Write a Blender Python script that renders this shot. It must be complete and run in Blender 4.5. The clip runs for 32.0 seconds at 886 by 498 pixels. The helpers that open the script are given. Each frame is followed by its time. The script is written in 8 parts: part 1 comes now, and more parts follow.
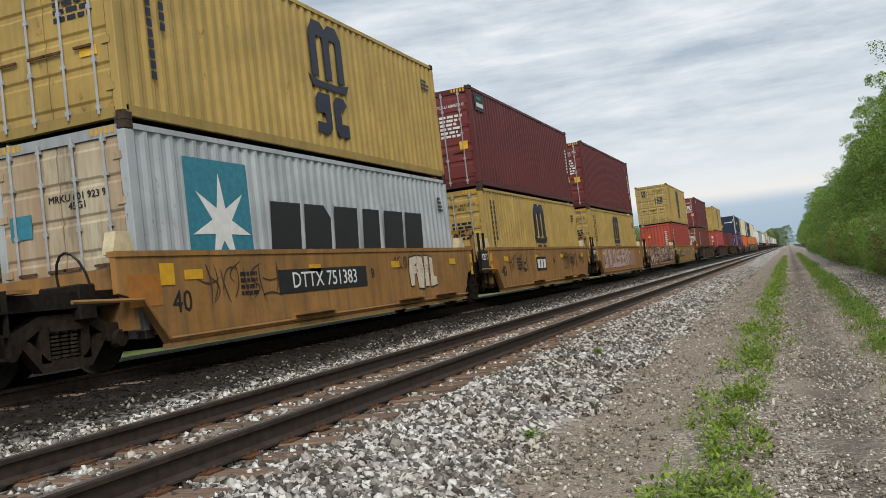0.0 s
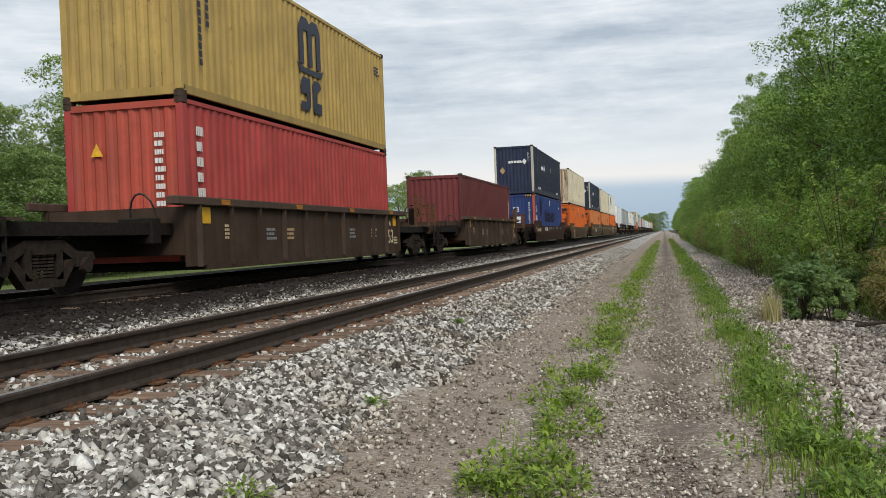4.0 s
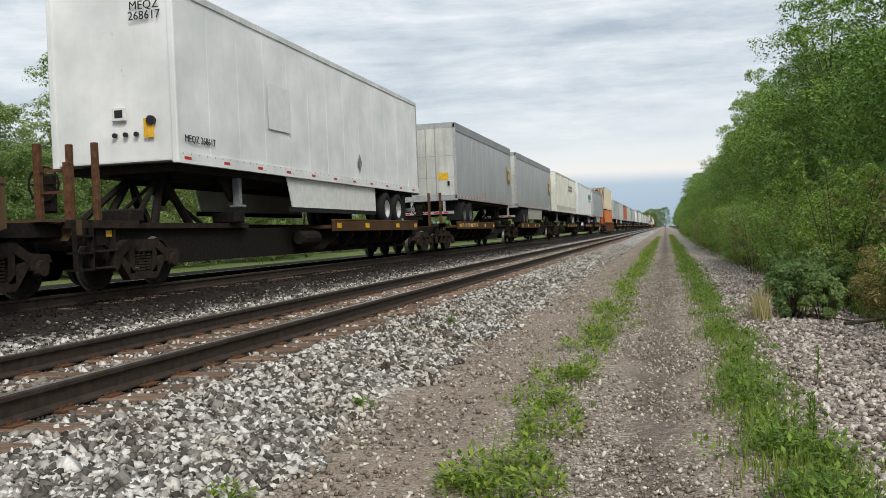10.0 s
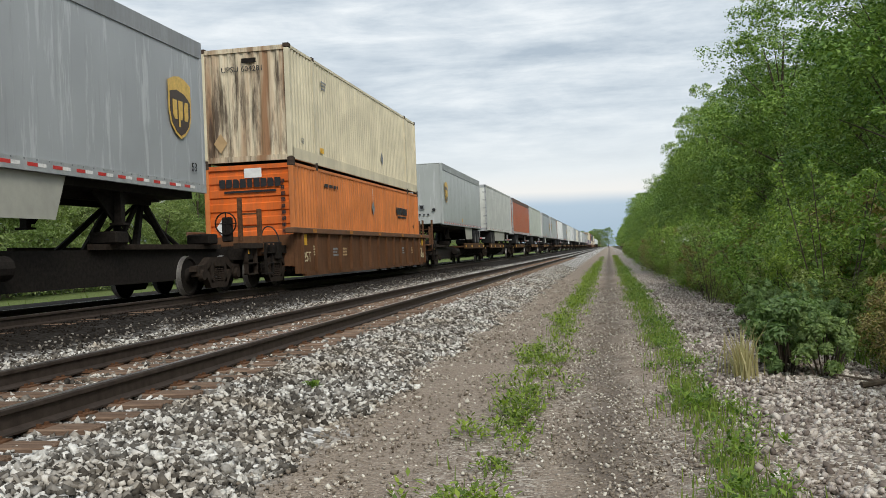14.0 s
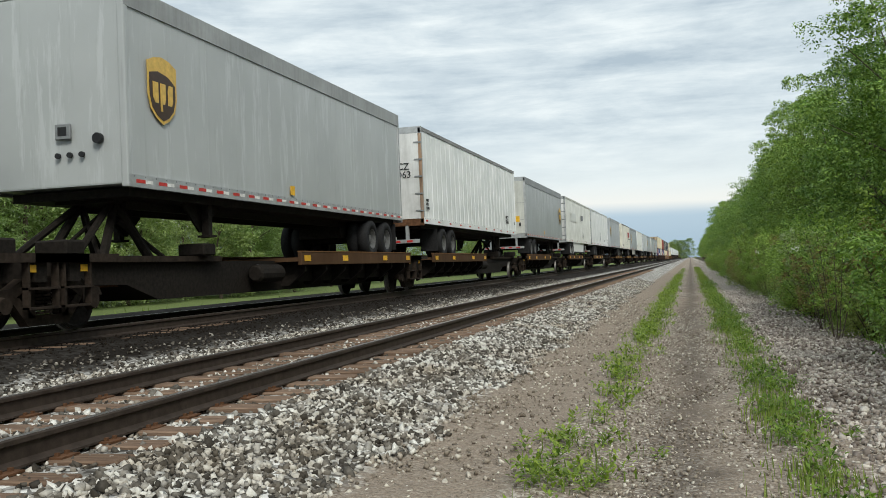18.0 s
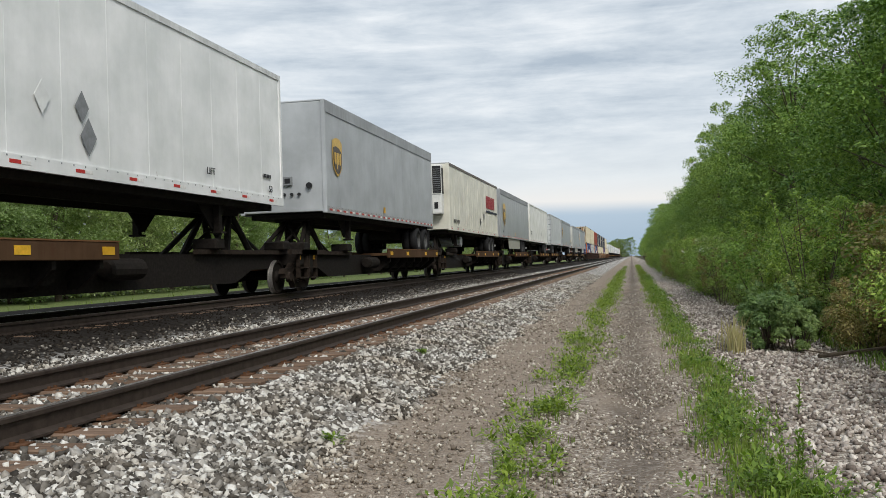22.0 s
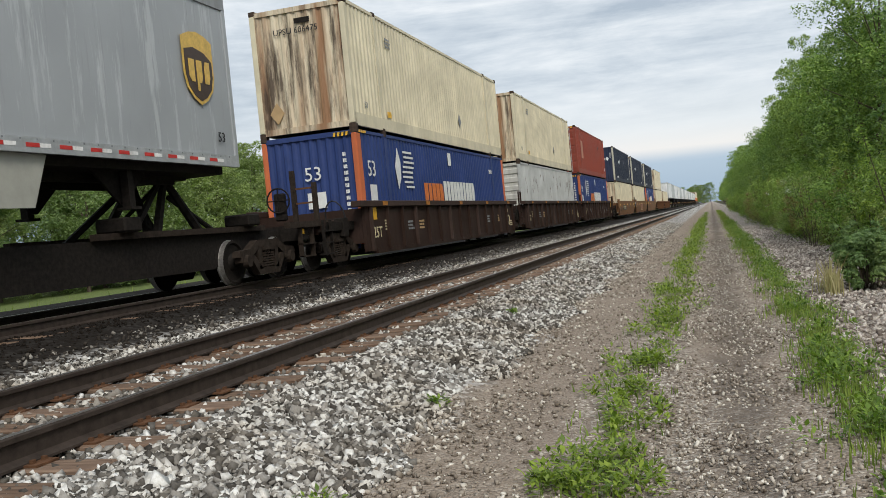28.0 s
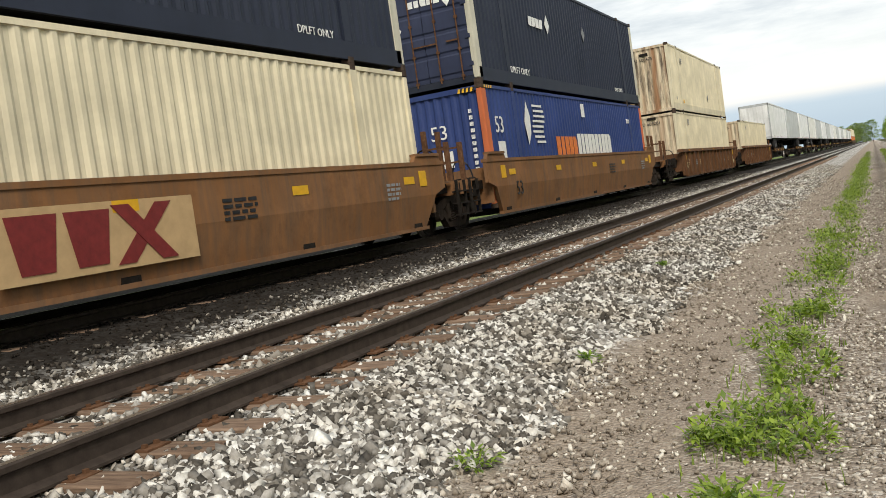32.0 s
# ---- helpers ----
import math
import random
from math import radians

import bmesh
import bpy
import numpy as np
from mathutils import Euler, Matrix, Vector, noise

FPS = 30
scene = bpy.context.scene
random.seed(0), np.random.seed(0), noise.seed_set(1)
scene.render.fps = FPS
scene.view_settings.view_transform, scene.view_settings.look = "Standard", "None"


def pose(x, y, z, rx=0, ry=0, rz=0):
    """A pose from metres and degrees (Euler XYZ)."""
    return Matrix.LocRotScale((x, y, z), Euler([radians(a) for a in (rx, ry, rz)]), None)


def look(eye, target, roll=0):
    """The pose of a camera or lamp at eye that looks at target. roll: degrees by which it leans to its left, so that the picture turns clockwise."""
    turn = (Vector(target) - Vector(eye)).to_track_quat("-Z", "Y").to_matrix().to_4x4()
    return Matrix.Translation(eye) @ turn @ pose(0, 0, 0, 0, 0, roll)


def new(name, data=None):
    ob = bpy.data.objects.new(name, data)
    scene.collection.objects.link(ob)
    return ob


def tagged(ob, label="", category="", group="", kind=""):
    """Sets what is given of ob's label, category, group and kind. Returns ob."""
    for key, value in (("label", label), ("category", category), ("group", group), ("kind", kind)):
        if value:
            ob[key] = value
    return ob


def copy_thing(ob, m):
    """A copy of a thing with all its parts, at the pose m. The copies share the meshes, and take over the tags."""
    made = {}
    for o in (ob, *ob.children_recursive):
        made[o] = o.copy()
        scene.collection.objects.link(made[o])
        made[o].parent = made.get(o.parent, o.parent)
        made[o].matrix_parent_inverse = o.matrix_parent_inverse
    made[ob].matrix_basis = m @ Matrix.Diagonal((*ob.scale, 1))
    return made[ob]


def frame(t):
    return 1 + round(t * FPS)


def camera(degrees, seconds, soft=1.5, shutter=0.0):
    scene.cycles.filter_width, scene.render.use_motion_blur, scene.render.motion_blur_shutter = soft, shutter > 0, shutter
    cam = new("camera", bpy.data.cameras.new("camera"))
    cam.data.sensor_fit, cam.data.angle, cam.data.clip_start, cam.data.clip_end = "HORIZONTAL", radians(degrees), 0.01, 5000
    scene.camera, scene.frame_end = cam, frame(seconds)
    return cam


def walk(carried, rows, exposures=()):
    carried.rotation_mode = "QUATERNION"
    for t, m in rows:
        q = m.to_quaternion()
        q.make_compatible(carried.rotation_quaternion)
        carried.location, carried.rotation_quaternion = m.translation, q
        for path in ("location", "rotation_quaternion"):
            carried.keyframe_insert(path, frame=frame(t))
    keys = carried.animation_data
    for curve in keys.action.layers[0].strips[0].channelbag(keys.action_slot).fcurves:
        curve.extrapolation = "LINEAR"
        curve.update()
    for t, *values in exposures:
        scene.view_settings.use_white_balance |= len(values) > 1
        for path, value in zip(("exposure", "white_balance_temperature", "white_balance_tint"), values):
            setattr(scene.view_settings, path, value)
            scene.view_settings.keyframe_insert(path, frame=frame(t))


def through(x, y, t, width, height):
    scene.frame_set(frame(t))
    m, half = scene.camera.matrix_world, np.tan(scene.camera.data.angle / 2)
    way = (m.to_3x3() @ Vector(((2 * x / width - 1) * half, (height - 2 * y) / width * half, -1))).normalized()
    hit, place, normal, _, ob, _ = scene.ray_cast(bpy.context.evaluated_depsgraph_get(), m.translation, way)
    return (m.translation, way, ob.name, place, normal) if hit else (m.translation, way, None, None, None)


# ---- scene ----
cam = camera(52.51, 32.0, soft=0.55)
# seconds, place, yaw, pitch and lean of the camera
PATH = [
    (0.0, -0.151, -0.182, 0.843, 20.95, 2.26, -6.65),
    (0.5, -0.134, -0.165, 0.839, 21.48, 2.02, -6.17),
    (1.0, -0.133, -0.188, 0.822, 20.68, 0.46, -5.10),
    (1.5, -0.139, -0.227, 0.841, 18.77, 0.07, -3.93),
    (2.0, -0.145, -0.276, 0.843, 16.62, -0.95, -3.88),
    (2.5, -0.161, -0.263, 0.828, 15.28, -2.04, -3.89),
    (3.0, -0.063, -0.146, 0.838, 14.18, -0.77, -2.48),
    (3.5, -0.004, -0.043, 0.835, 13.83, -0.89, -2.12),
    (5.5, 0.073, 0.077, 0.896, 16.50, 0.60, -3.25),
    (6.0, 0.047, 0.116, 0.897, 21.39, -0.11, -6.80),
    (6.5, 0.041, 0.100, 0.896, 22.06, -0.73, -7.04),
    (7.0, 0.054, 0.083, 0.909, 21.37, 0.83, -5.60),
    (7.5, 0.049, 0.015, 0.919, 20.09, 1.58, -2.89),
    (8.0, 0.019, -0.058, 0.885, 15.38, 1.60, -1.99),
    (8.5, 0.008, -0.120, 0.916, 11.38, 0.98, -1.23),
    (9.0, 0.037, -0.154, 0.917, 10.80, 0.17, -0.72),
    (9.5, 0.136, -0.100, 0.895, 12.91, -0.64, -0.35),
    (10.0, 0.174, -0.066, 0.891, 13.98, -0.92, -2.32),
    (10.5, 0.158, -0.056, 0.891, 14.38, -1.23, -4.39),
    (11.0, 0.155, -0.064, 0.894, 15.65, -1.05, -4.76),
    (11.5, 0.151, -0.064, 0.893, 15.80, -0.85, -4.62),
    (12.0, 0.158, -0.059, 0.893, 16.09, -0.67, -4.53),
    (12.5, 0.157, -0.083, 0.907, 12.95, -0.03, -3.78),
    (13.0, 0.145, -0.076, 0.912, 9.25, -0.83, -2.51),
    (13.5, 0.138, -0.094, 0.921, 8.64, -0.85, -2.41),
    (14.0, 0.129, 3.500, 0.917, 10.48, 0.22, -2.34),
    (14.5, 0.120, 7.000, 0.911, 12.88, 0.81, -2.22),
    (15.0, 0.120, 7.600, 0.896, 12.50, 1.70, -2.30),
    (15.5, 0.120, 8.400, 0.932, 13.33, 2.77, -1.51),
    (17.5, 0.120, 8.700, 0.924, 14.67, 0.15, -1.64),
    (18.0, 0.120, 8.700, 0.924, 15.37, 1.14, -2.32),
    (18.5, 0.120, 8.600, 0.928, 16.74, 2.05, -2.47),
    (19.0, 0.120, 8.200, 0.933, 15.54, 1.59, -2.86),
    (19.5, 0.076, 7.400, 0.923, 13.11, 0.97, -2.97),
    (20.0, 0.059, 4.300, 0.886, 10.79, 1.26, -2.64),
    (20.5, 0.043, 0.130, 0.913, 8.60, 1.65, -2.49),
    (21.0, 0.044, 0.110, 0.922, 10.31, 2.03, -2.69),
    (21.5, 0.038, 0.136, 0.916, 11.68, 1.49, -2.08),
    (22.0, 0.063, 0.136, 0.898, 11.83, 0.80, -1.82),
    (22.5, 0.070, 0.156, 0.891, 12.69, -0.08, -2.07),
    (23.0, 0.025, 0.149, 0.896, 18.23, -0.41, -4.50),
    (23.5, -0.060, 0.205, 0.907, 20.71, -0.68, -9.07),
    (24.0, -0.123, 0.276, 0.906, 20.47, -0.65, -8.56),
    (24.5, -0.144, 0.303, 0.916, 22.03, 1.29, -6.51),
    (26.5, -0.031, 0.115, 0.940, 18.86, 3.22, -2.51),
    (27.0, -0.018, 0.133, 0.946, 16.18, 2.47, -2.35),
    (27.5, -0.026, 0.060, 0.918, 16.79, -0.39, -3.47),
    (28.0, -0.040, 0.030, 0.925, 16.81, -1.40, -5.54),
    (28.5, -0.028, -0.010, 0.932, 18.16, -1.56, -5.92),
    (29.0, -0.045, -0.037, 0.918, 16.50, -1.47, -4.02),
    (29.5, -0.043, -0.034, 0.916, 13.01, -1.11, -3.58),
    (30.0, -0.046, -0.028, 0.915, 11.72, -0.63, -4.07),
    (30.5, -0.045, 0.002, 0.926, 13.67, -1.42, -6.47),
    (31.0, -0.067, 0.005, 0.927, 18.82, -2.53, -8.47),
    (31.5, -0.075, 0.035, 0.921, 22.64, -3.32, -9.15),
    (32.0, -0.078, 0.068, 0.929, 26.15, -3.04, -8.12),
]


def aim(x, y, z, yaw, pitch, lean):
    yaw, pitch = radians(yaw), radians(pitch)
    to = (x - math.sin(yaw) * math.cos(pitch), y + math.cos(yaw) * math.cos(pitch), z + math.sin(pitch))
    return look((x, y, z), to, lean)


walk(cam, [(row[0], aim(*row[1:])) for row in PATH], [(0.0, 0.49, 6620, 8), (8.0, 0.55, 6650, 8), (13.8, 0.56, 6620, 7.5), (14.8, 0.58, 6600, 3), (19.3, 0.60, 6600, 3), (20.3, 0.56, 6600, 6), (21.0, 0.52, 6600, 8), (27.0, 0.50, 6550, 8), (29.0, 0.60, 6700, 8), (30.0, 0.60, 6750, 8), (31.0, 0.60, 6850, 8), (32.0, 0.86, 7120, 8)])

# ---- light: a bright overcast sky with a weak, wide sun behind the cloud ----
world = bpy.data.worlds.new("overcast_sky")
world.use_nodes = True
scene.world = world


def overcast(nt):
    n, l = nt.nodes, nt.links
    n.clear()
    out = n.new("ShaderNodeOutputWorld")
    bg = n.new("ShaderNodeBackground")
    sky = n.new("ShaderNodeTexSky")
    sky.sky_type = "NISHITA"
    sky.sun_disc = False
    sky.sun_elevation, sky.sun_rotation = radians(48), radians(150)
    sky.air_density, sky.dust_density = 1.0, 2.5
    lift = n.new("ShaderNodeVectorMath"); lift.operation = "SCALE"
    lift.inputs[3].default_value = 0.09
    l.new(sky.outputs[0], lift.inputs[0])
    # cloud layer: the direction laid onto a flat ceiling, so that streets of cloud shrink to the horizon
    geo = n.new("ShaderNodeTexCoord")
    sep = n.new("ShaderNodeSeparateXYZ"); l.new(geo.outputs["Generated"], sep.inputs[0])
    zc = n.new("ShaderNodeMath"); zc.operation = "MAXIMUM"; zc.inputs[1].default_value = 0.0; l.new(sep.outputs[2], zc.inputs[0])
    za = n.new("ShaderNodeMath"); za.operation = "ADD"; za.inputs[1].default_value = 0.34; l.new(zc.outputs[0], za.inputs[0])
    dx = n.new("ShaderNodeMath"); dx.operation = "DIVIDE"; l.new(sep.outputs[0], dx.inputs[0]); l.new(za.outputs[0], dx.inputs[1])
    dy = n.new("ShaderNodeMath"); dy.operation = "DIVIDE"; l.new(sep.outputs[1], dy.inputs[0]); l.new(za.outputs[0], dy.inputs[1])
    comb = n.new("ShaderNodeCombineXYZ"); l.new(dx.outputs[0], comb.inputs[0]); l.new(dy.outputs[0], comb.inputs[1])
    rot = n.new("ShaderNodeMapping"); rot.inputs["Rotation"].default_value = (0, 0, radians(12)); rot.inputs["Scale"].default_value = (0.85, 1.55, 1)
    l.new(comb.outputs[0], rot.inputs[0])
    big = n.new("ShaderNodeTexNoise"); big.inputs["Scale"].default_value = 6.6; big.inputs["Detail"].default_value = 6; big.inputs["Roughness"].default_value = 0.6; big.inputs["Distortion"].default_value = 0.3
    flat = n.new("ShaderNodeVectorMath"); flat.operation = "MULTIPLY"; flat.inputs[1].default_value = (1, 1, 3.4); l.new(geo.outputs["Generated"], flat.inputs[0])
    drift = n.new("ShaderNodeVectorMath"); drift.operation = "MULTIPLY_ADD"; drift.inputs[1].default_value = (0.10, 0.10, 0.10)
    l.new(rot.outputs[0], drift.inputs[0]); l.new(flat.outputs[0], drift.inputs[2])
    l.new(drift.outputs[0], big.inputs["Vector"])
    ramp = n.new("ShaderNodeValToRGB")
    e = ramp.color_ramp.elements
    e[0].position, e[0].color = 0.355, (0.385, 0.45, 0.535, 1)
    e[1].position, e[1].color = 0.64, (0.77, 0.80, 0.845, 1)
    m = ramp.color_ramp.elements.new(0.5); m.color = (0.57, 0.625, 0.695, 1)
    thin = n.new("ShaderNodeVectorMath"); thin.operation = "MULTIPLY"; thin.inputs[1].default_value = (1.0, 1.0, 8.5); l.new(geo.outputs["Generated"], thin.inputs[0])
    lean = n.new("ShaderNodeMapping"); lean.inputs["Rotation"].default_value = (0, radians(-1), 0); l.new(thin.outputs[0], lean.inputs[0])
    streak = n.new("ShaderNodeTexNoise"); streak.inputs["Scale"].default_value = 4.2; streak.inputs["Detail"].default_value = 9; streak.inputs["Roughness"].default_value = 0.63; streak.inputs["Distortion"].default_value = 0.25
    l.new(lean.outputs[0], streak.inputs["Vector"])
    both = n.new("ShaderNodeMix"); both.data_type = "FLOAT"; both.inputs[0].default_value = 0.56
    l.new(big.outputs[0], both.inputs[2]); l.new(streak.outputs[0], both.inputs[3])
    l.new(both.outputs[0], ramp.inputs[0])
    # towards the horizon: a pale break, then a blue-grey bank
    band = n.new("ShaderNodeValToRGB")
    b = band.color_ramp.elements
    b[0].position, b[0].color = 0.0, (0.34, 0.44, 0.56, 1)
    b[1].position, b[1].color = 0.16, (0.62, 0.67, 0.735, 1)
    for pos, col in ((0.022, (0.36, 0.46, 0.58, 1)), (0.045, (0.40, 0.50, 0.62, 1)), (0.062, (0.76, 0.75, 0.755, 1)), (0.09, (0.69, 0.725, 0.765, 1))):
        q = band.color_ramp.elements.new(pos); q.color = col
    wob = n.new("ShaderNodeTexNoise"); wob.inputs["Scale"].default_value = 3.0; wob.inputs["Detail"].default_value = 4
    sx = n.new("ShaderNodeVectorMath"); sx.operation = "MULTIPLY"; sx.inputs[1].default_value = (1, 1, 6); l.new(geo.outputs["Generated"], sx.inputs[0]); l.new(sx.outputs[0], wob.inputs["Vector"])
    wm = n.new("ShaderNodeMath"); wm.operation = "MULTIPLY_ADD"; wm.inputs[1].default_value = 0.024; wm.inputs[2].default_value = -0.012; l.new(wob.outputs[0], wm.inputs[0])
    hz = n.new("ShaderNodeMath"); hz.operation = "ADD"; l.new(sep.outputs[2], hz.inputs[0]); l.new(wm.outputs[0], hz.inputs[1])
    l.new(hz.outputs[0], band.inputs[0])
    fade = n.new("ShaderNodeMapRange"); fade.inputs[1].default_value = 0.07; fade.inputs[2].default_value = 0.15; l.new(hz.outputs[0], fade.inputs[0])
    mix = n.new("ShaderNodeMix"); mix.data_type = "RGBA"
    l.new(fade.outputs[0], mix.inputs[0]); l.new(band.outputs[0], mix.inputs[6]); l.new(ramp.outputs[0], mix.inputs[7])
    over = n.new("ShaderNodeMix"); over.data_type = "RGBA"; over.inputs[0].default_value = 0.93
    l.new(lift.outputs[0], over.inputs[6]); l.new(mix.outputs[2], over.inputs[7])
    l.new(over.outputs[2], bg.inputs[0])
    bg.inputs[1].default_value = 0.84
    l.new(bg.outputs[0], out.inputs[0])


overcast(world.node_tree)
sun = new("sun", bpy.data.lights.new("sun", "SUN"))
sun.data.energy, sun.data.angle, sun.data.color = 1.6, radians(20), (1.0, 0.96, 0.9)
sun.matrix_world = look((24, -26, 40), (0, 10, 0))

# ---- materials ----
def material(name, rough=0.6, metal=0.0):
    m = bpy.data.materials.new(name)
    m.use_nodes = True
    b = m.node_tree.nodes["Principled BSDF"]
    b.inputs["Roughness"].default_value, b.inputs["Metallic"].default_value = rough, metal
    b.inputs["Specular IOR Level"].default_value = 0.4 if rough < 0.6 else 0.12
    return m, m.node_tree.nodes, m.node_tree.links, b


def noise_node(n, l, scale, detail=5, rough=0.6, stretch=None, space="Object"):
    tc = n.new("ShaderNodeTexCoord")
    t = n.new("ShaderNodeTexNoise")
    t.inputs["Scale"].default_value, t.inputs["Detail"].default_value, t.inputs["Roughness"].default_value = scale, detail, rough
    if stretch:
        mp = n.new("ShaderNodeMapping")
        mp.inputs["Scale"].default_value = stretch
        l.new(tc.outputs[space], mp.inputs[0]); l.new(mp.outputs[0], t.inputs["Vector"])
    else:
        l.new(tc.outputs[space], t.inputs["Vector"])
    return t


def ramp_node(n, l, source, stops):
    r = n.new("ShaderNodeValToRGB")
    e = r.color_ramp.elements
    for k, (p, c) in enumerate(stops):
        q = e[k] if k < 2 else e.new(p)
        q.position = p
        q.color = (*c, 1) if len(c) == 3 else c
    l.new(source, r.inputs[0])
    return r


def mixed(n, l, fac, a, b, mode="MIX"):
    m = n.new("ShaderNodeMix"); m.data_type = "RGBA"; m.blend_type = mode
    for k, v in ((0, fac), (6, a), (7, b)):
        if isinstance(v, (int, float)):
            m.inputs[k].default_value = v
        elif isinstance(v, tuple):
            m.inputs[k].default_value = (*v, 1)
        else:
            l.new(v, m.inputs[k])
    return m.outputs[2]


def bumped(n, l, b, height, strength=0.3, distance=0.01):
    u = n.new("ShaderNodeBump")
    u.inputs["Strength"].default_value, u.inputs["Distance"].default_value = strength, distance
    l.new(height, u.inputs["Height"]); l.new(u.outputs[0], b.inputs["Normal"])


PAINTS = {}


def paint(rgb, rust=0.15, grime=0.35, rough=0.45, metal=0.0):
    """Weathered paint on steel or aluminium: faded patches, grime that has run down, spots of rust."""
    key = (rgb, rust, grime, rough, metal)
    if key in PAINTS:
        return PAINTS[key]
    m, n, l, b = material("weathered_paint", rough, metal)
    patch = noise_node(n, l, 0.8, 6, 0.6)
    fade = ramp_node(n, l, patch.outputs[0], ((0.35, tuple(c * 0.82 for c in rgb)), (0.7, tuple(min(0.9, c * 1.12 + 0.01) for c in rgb))))
    run = noise_node(n, l, 1.0, 6, 0.7, (5.0, 5.0, 0.35))
    runf = ramp_node(n, l, run.outputs[0], ((0.42, (0, 0, 0)), (0.72, (grime, grime, grime))))
    blot = noise_node(n, l, 1.9, 9, 0.72)
    blotf = ramp_node(n, l, blot.outputs[0], ((0.50, (0, 0, 0)), (0.68, (grime * 0.8, grime * 0.8, grime * 0.8))))
    dirty = mixed(n, l, runf.outputs[0], fade.outputs[0], (0.09, 0.075, 0.06) if sum(rgb) > 0.24 else tuple(0.55 * v for v in rgb))
    dirty = mixed(n, l, blotf.outputs[0], dirty, tuple(v * 0.45 + 0.008 for v in rgb))
    spot = noise_node(n, l, 7.0, 8, 0.75, (1, 1, 0.5))
    spotf = ramp_node(n, l, spot.outputs[0], ((0.66 - 0.12 * rust, (0, 0, 0)), (0.70 - 0.08 * rust, (1, 1, 1))))
    wide = noise_node(n, l, 0.6, 3, 0.5)
    widef = ramp_node(n, l, wide.outputs[0], ((0.5 - 0.25 * rust, (0, 0, 0)), (0.75, (1, 1, 1))))
    both = n.new("ShaderNodeMath"); both.operation = "MULTIPLY"
    l.new(spotf.outputs[0], both.inputs[0]); l.new(widef.outputs[0], both.inputs[1])
    c = mixed(n, l, both.outputs[0], dirty, (0.16, 0.065, 0.03) if sum(rgb) > 0.24 else (0.075, 0.035, 0.02))
    l.new(c, b.inputs["Base Color"])
    rr = n.new("ShaderNodeMapRange"); rr.inputs[3].default_value = rough - 0.08; rr.inputs[4].default_value = min(1, rough + 0.3)
    l.new(patch.outputs[0], rr.inputs[0]); l.new(rr.outputs[0], b.inputs["Roughness"])
    dent = noise_node(n, l, 1.6, 3, 0.5)
    bumped(n, l, b, dent.outputs[0], 0.12, 0.03)
    PAINTS[key] = m
    return m


def streaked(rgb, amount=0.6):
    """Pale paint with long brown rust runs."""
    key = ("streak", rgb, amount)
    if key in PAINTS:
        return PAINTS[key]
    m, n, l, b = material("rust_streaked_paint", 0.55)
    run = noise_node(n, l, 1.0, 5, 0.6, (1.6, 1.6, 0.14))
    f = ramp_node(n, l, run.outputs[0], ((0.42, (0, 0, 0)), (0.58, (amount, amount, amount))))
    fine = noise_node(n, l, 1.0, 6, 0.7, (9, 9, 0.5))
    f2 = ramp_node(n, l, fine.outputs[0], ((0.44, (0, 0, 0)), (0.68, (0.5, 0.5, 0.5))))
    c = mixed(n, l, f.outputs[0], rgb, (0.24, 0.105, 0.04))
    c = mixed(n, l, f2.outputs[0], c, (0.34, 0.20, 0.10))
    soot = noise_node(n, l, 1.0, 6, 0.7, (2.6, 2.6, 0.33))
    f3 = ramp_node(n, l, soot.outputs[0], ((0.51, (0, 0, 0)), (0.64, (amount, amount, amount))))
    c = mixed(n, l, f3.outputs[0], c, (0.045, 0.026, 0.015))
    l.new(c, b.inputs["Base Color"])
    PAINTS[key] = m
    return m


def plain(name, rgb, rough=0.6, metal=0.0, scale=8.0, spread=0.25, bump=0.15):
    m, n, l, b = material(name, rough, metal)
    t = noise_node(n, l, scale, 6, 0.65)
    r = ramp_node(n, l, t.outputs[0], ((0.3, tuple(c * (1 - spread) for c in rgb)), (0.72, tuple(min(0.95, c * (1 + spread)) for c in rgb))))
    l.new(r.outputs[0], b.inputs["Base Color"])
    bumped(n, l, b, t.outputs[0], bump, 0.01)
    return m


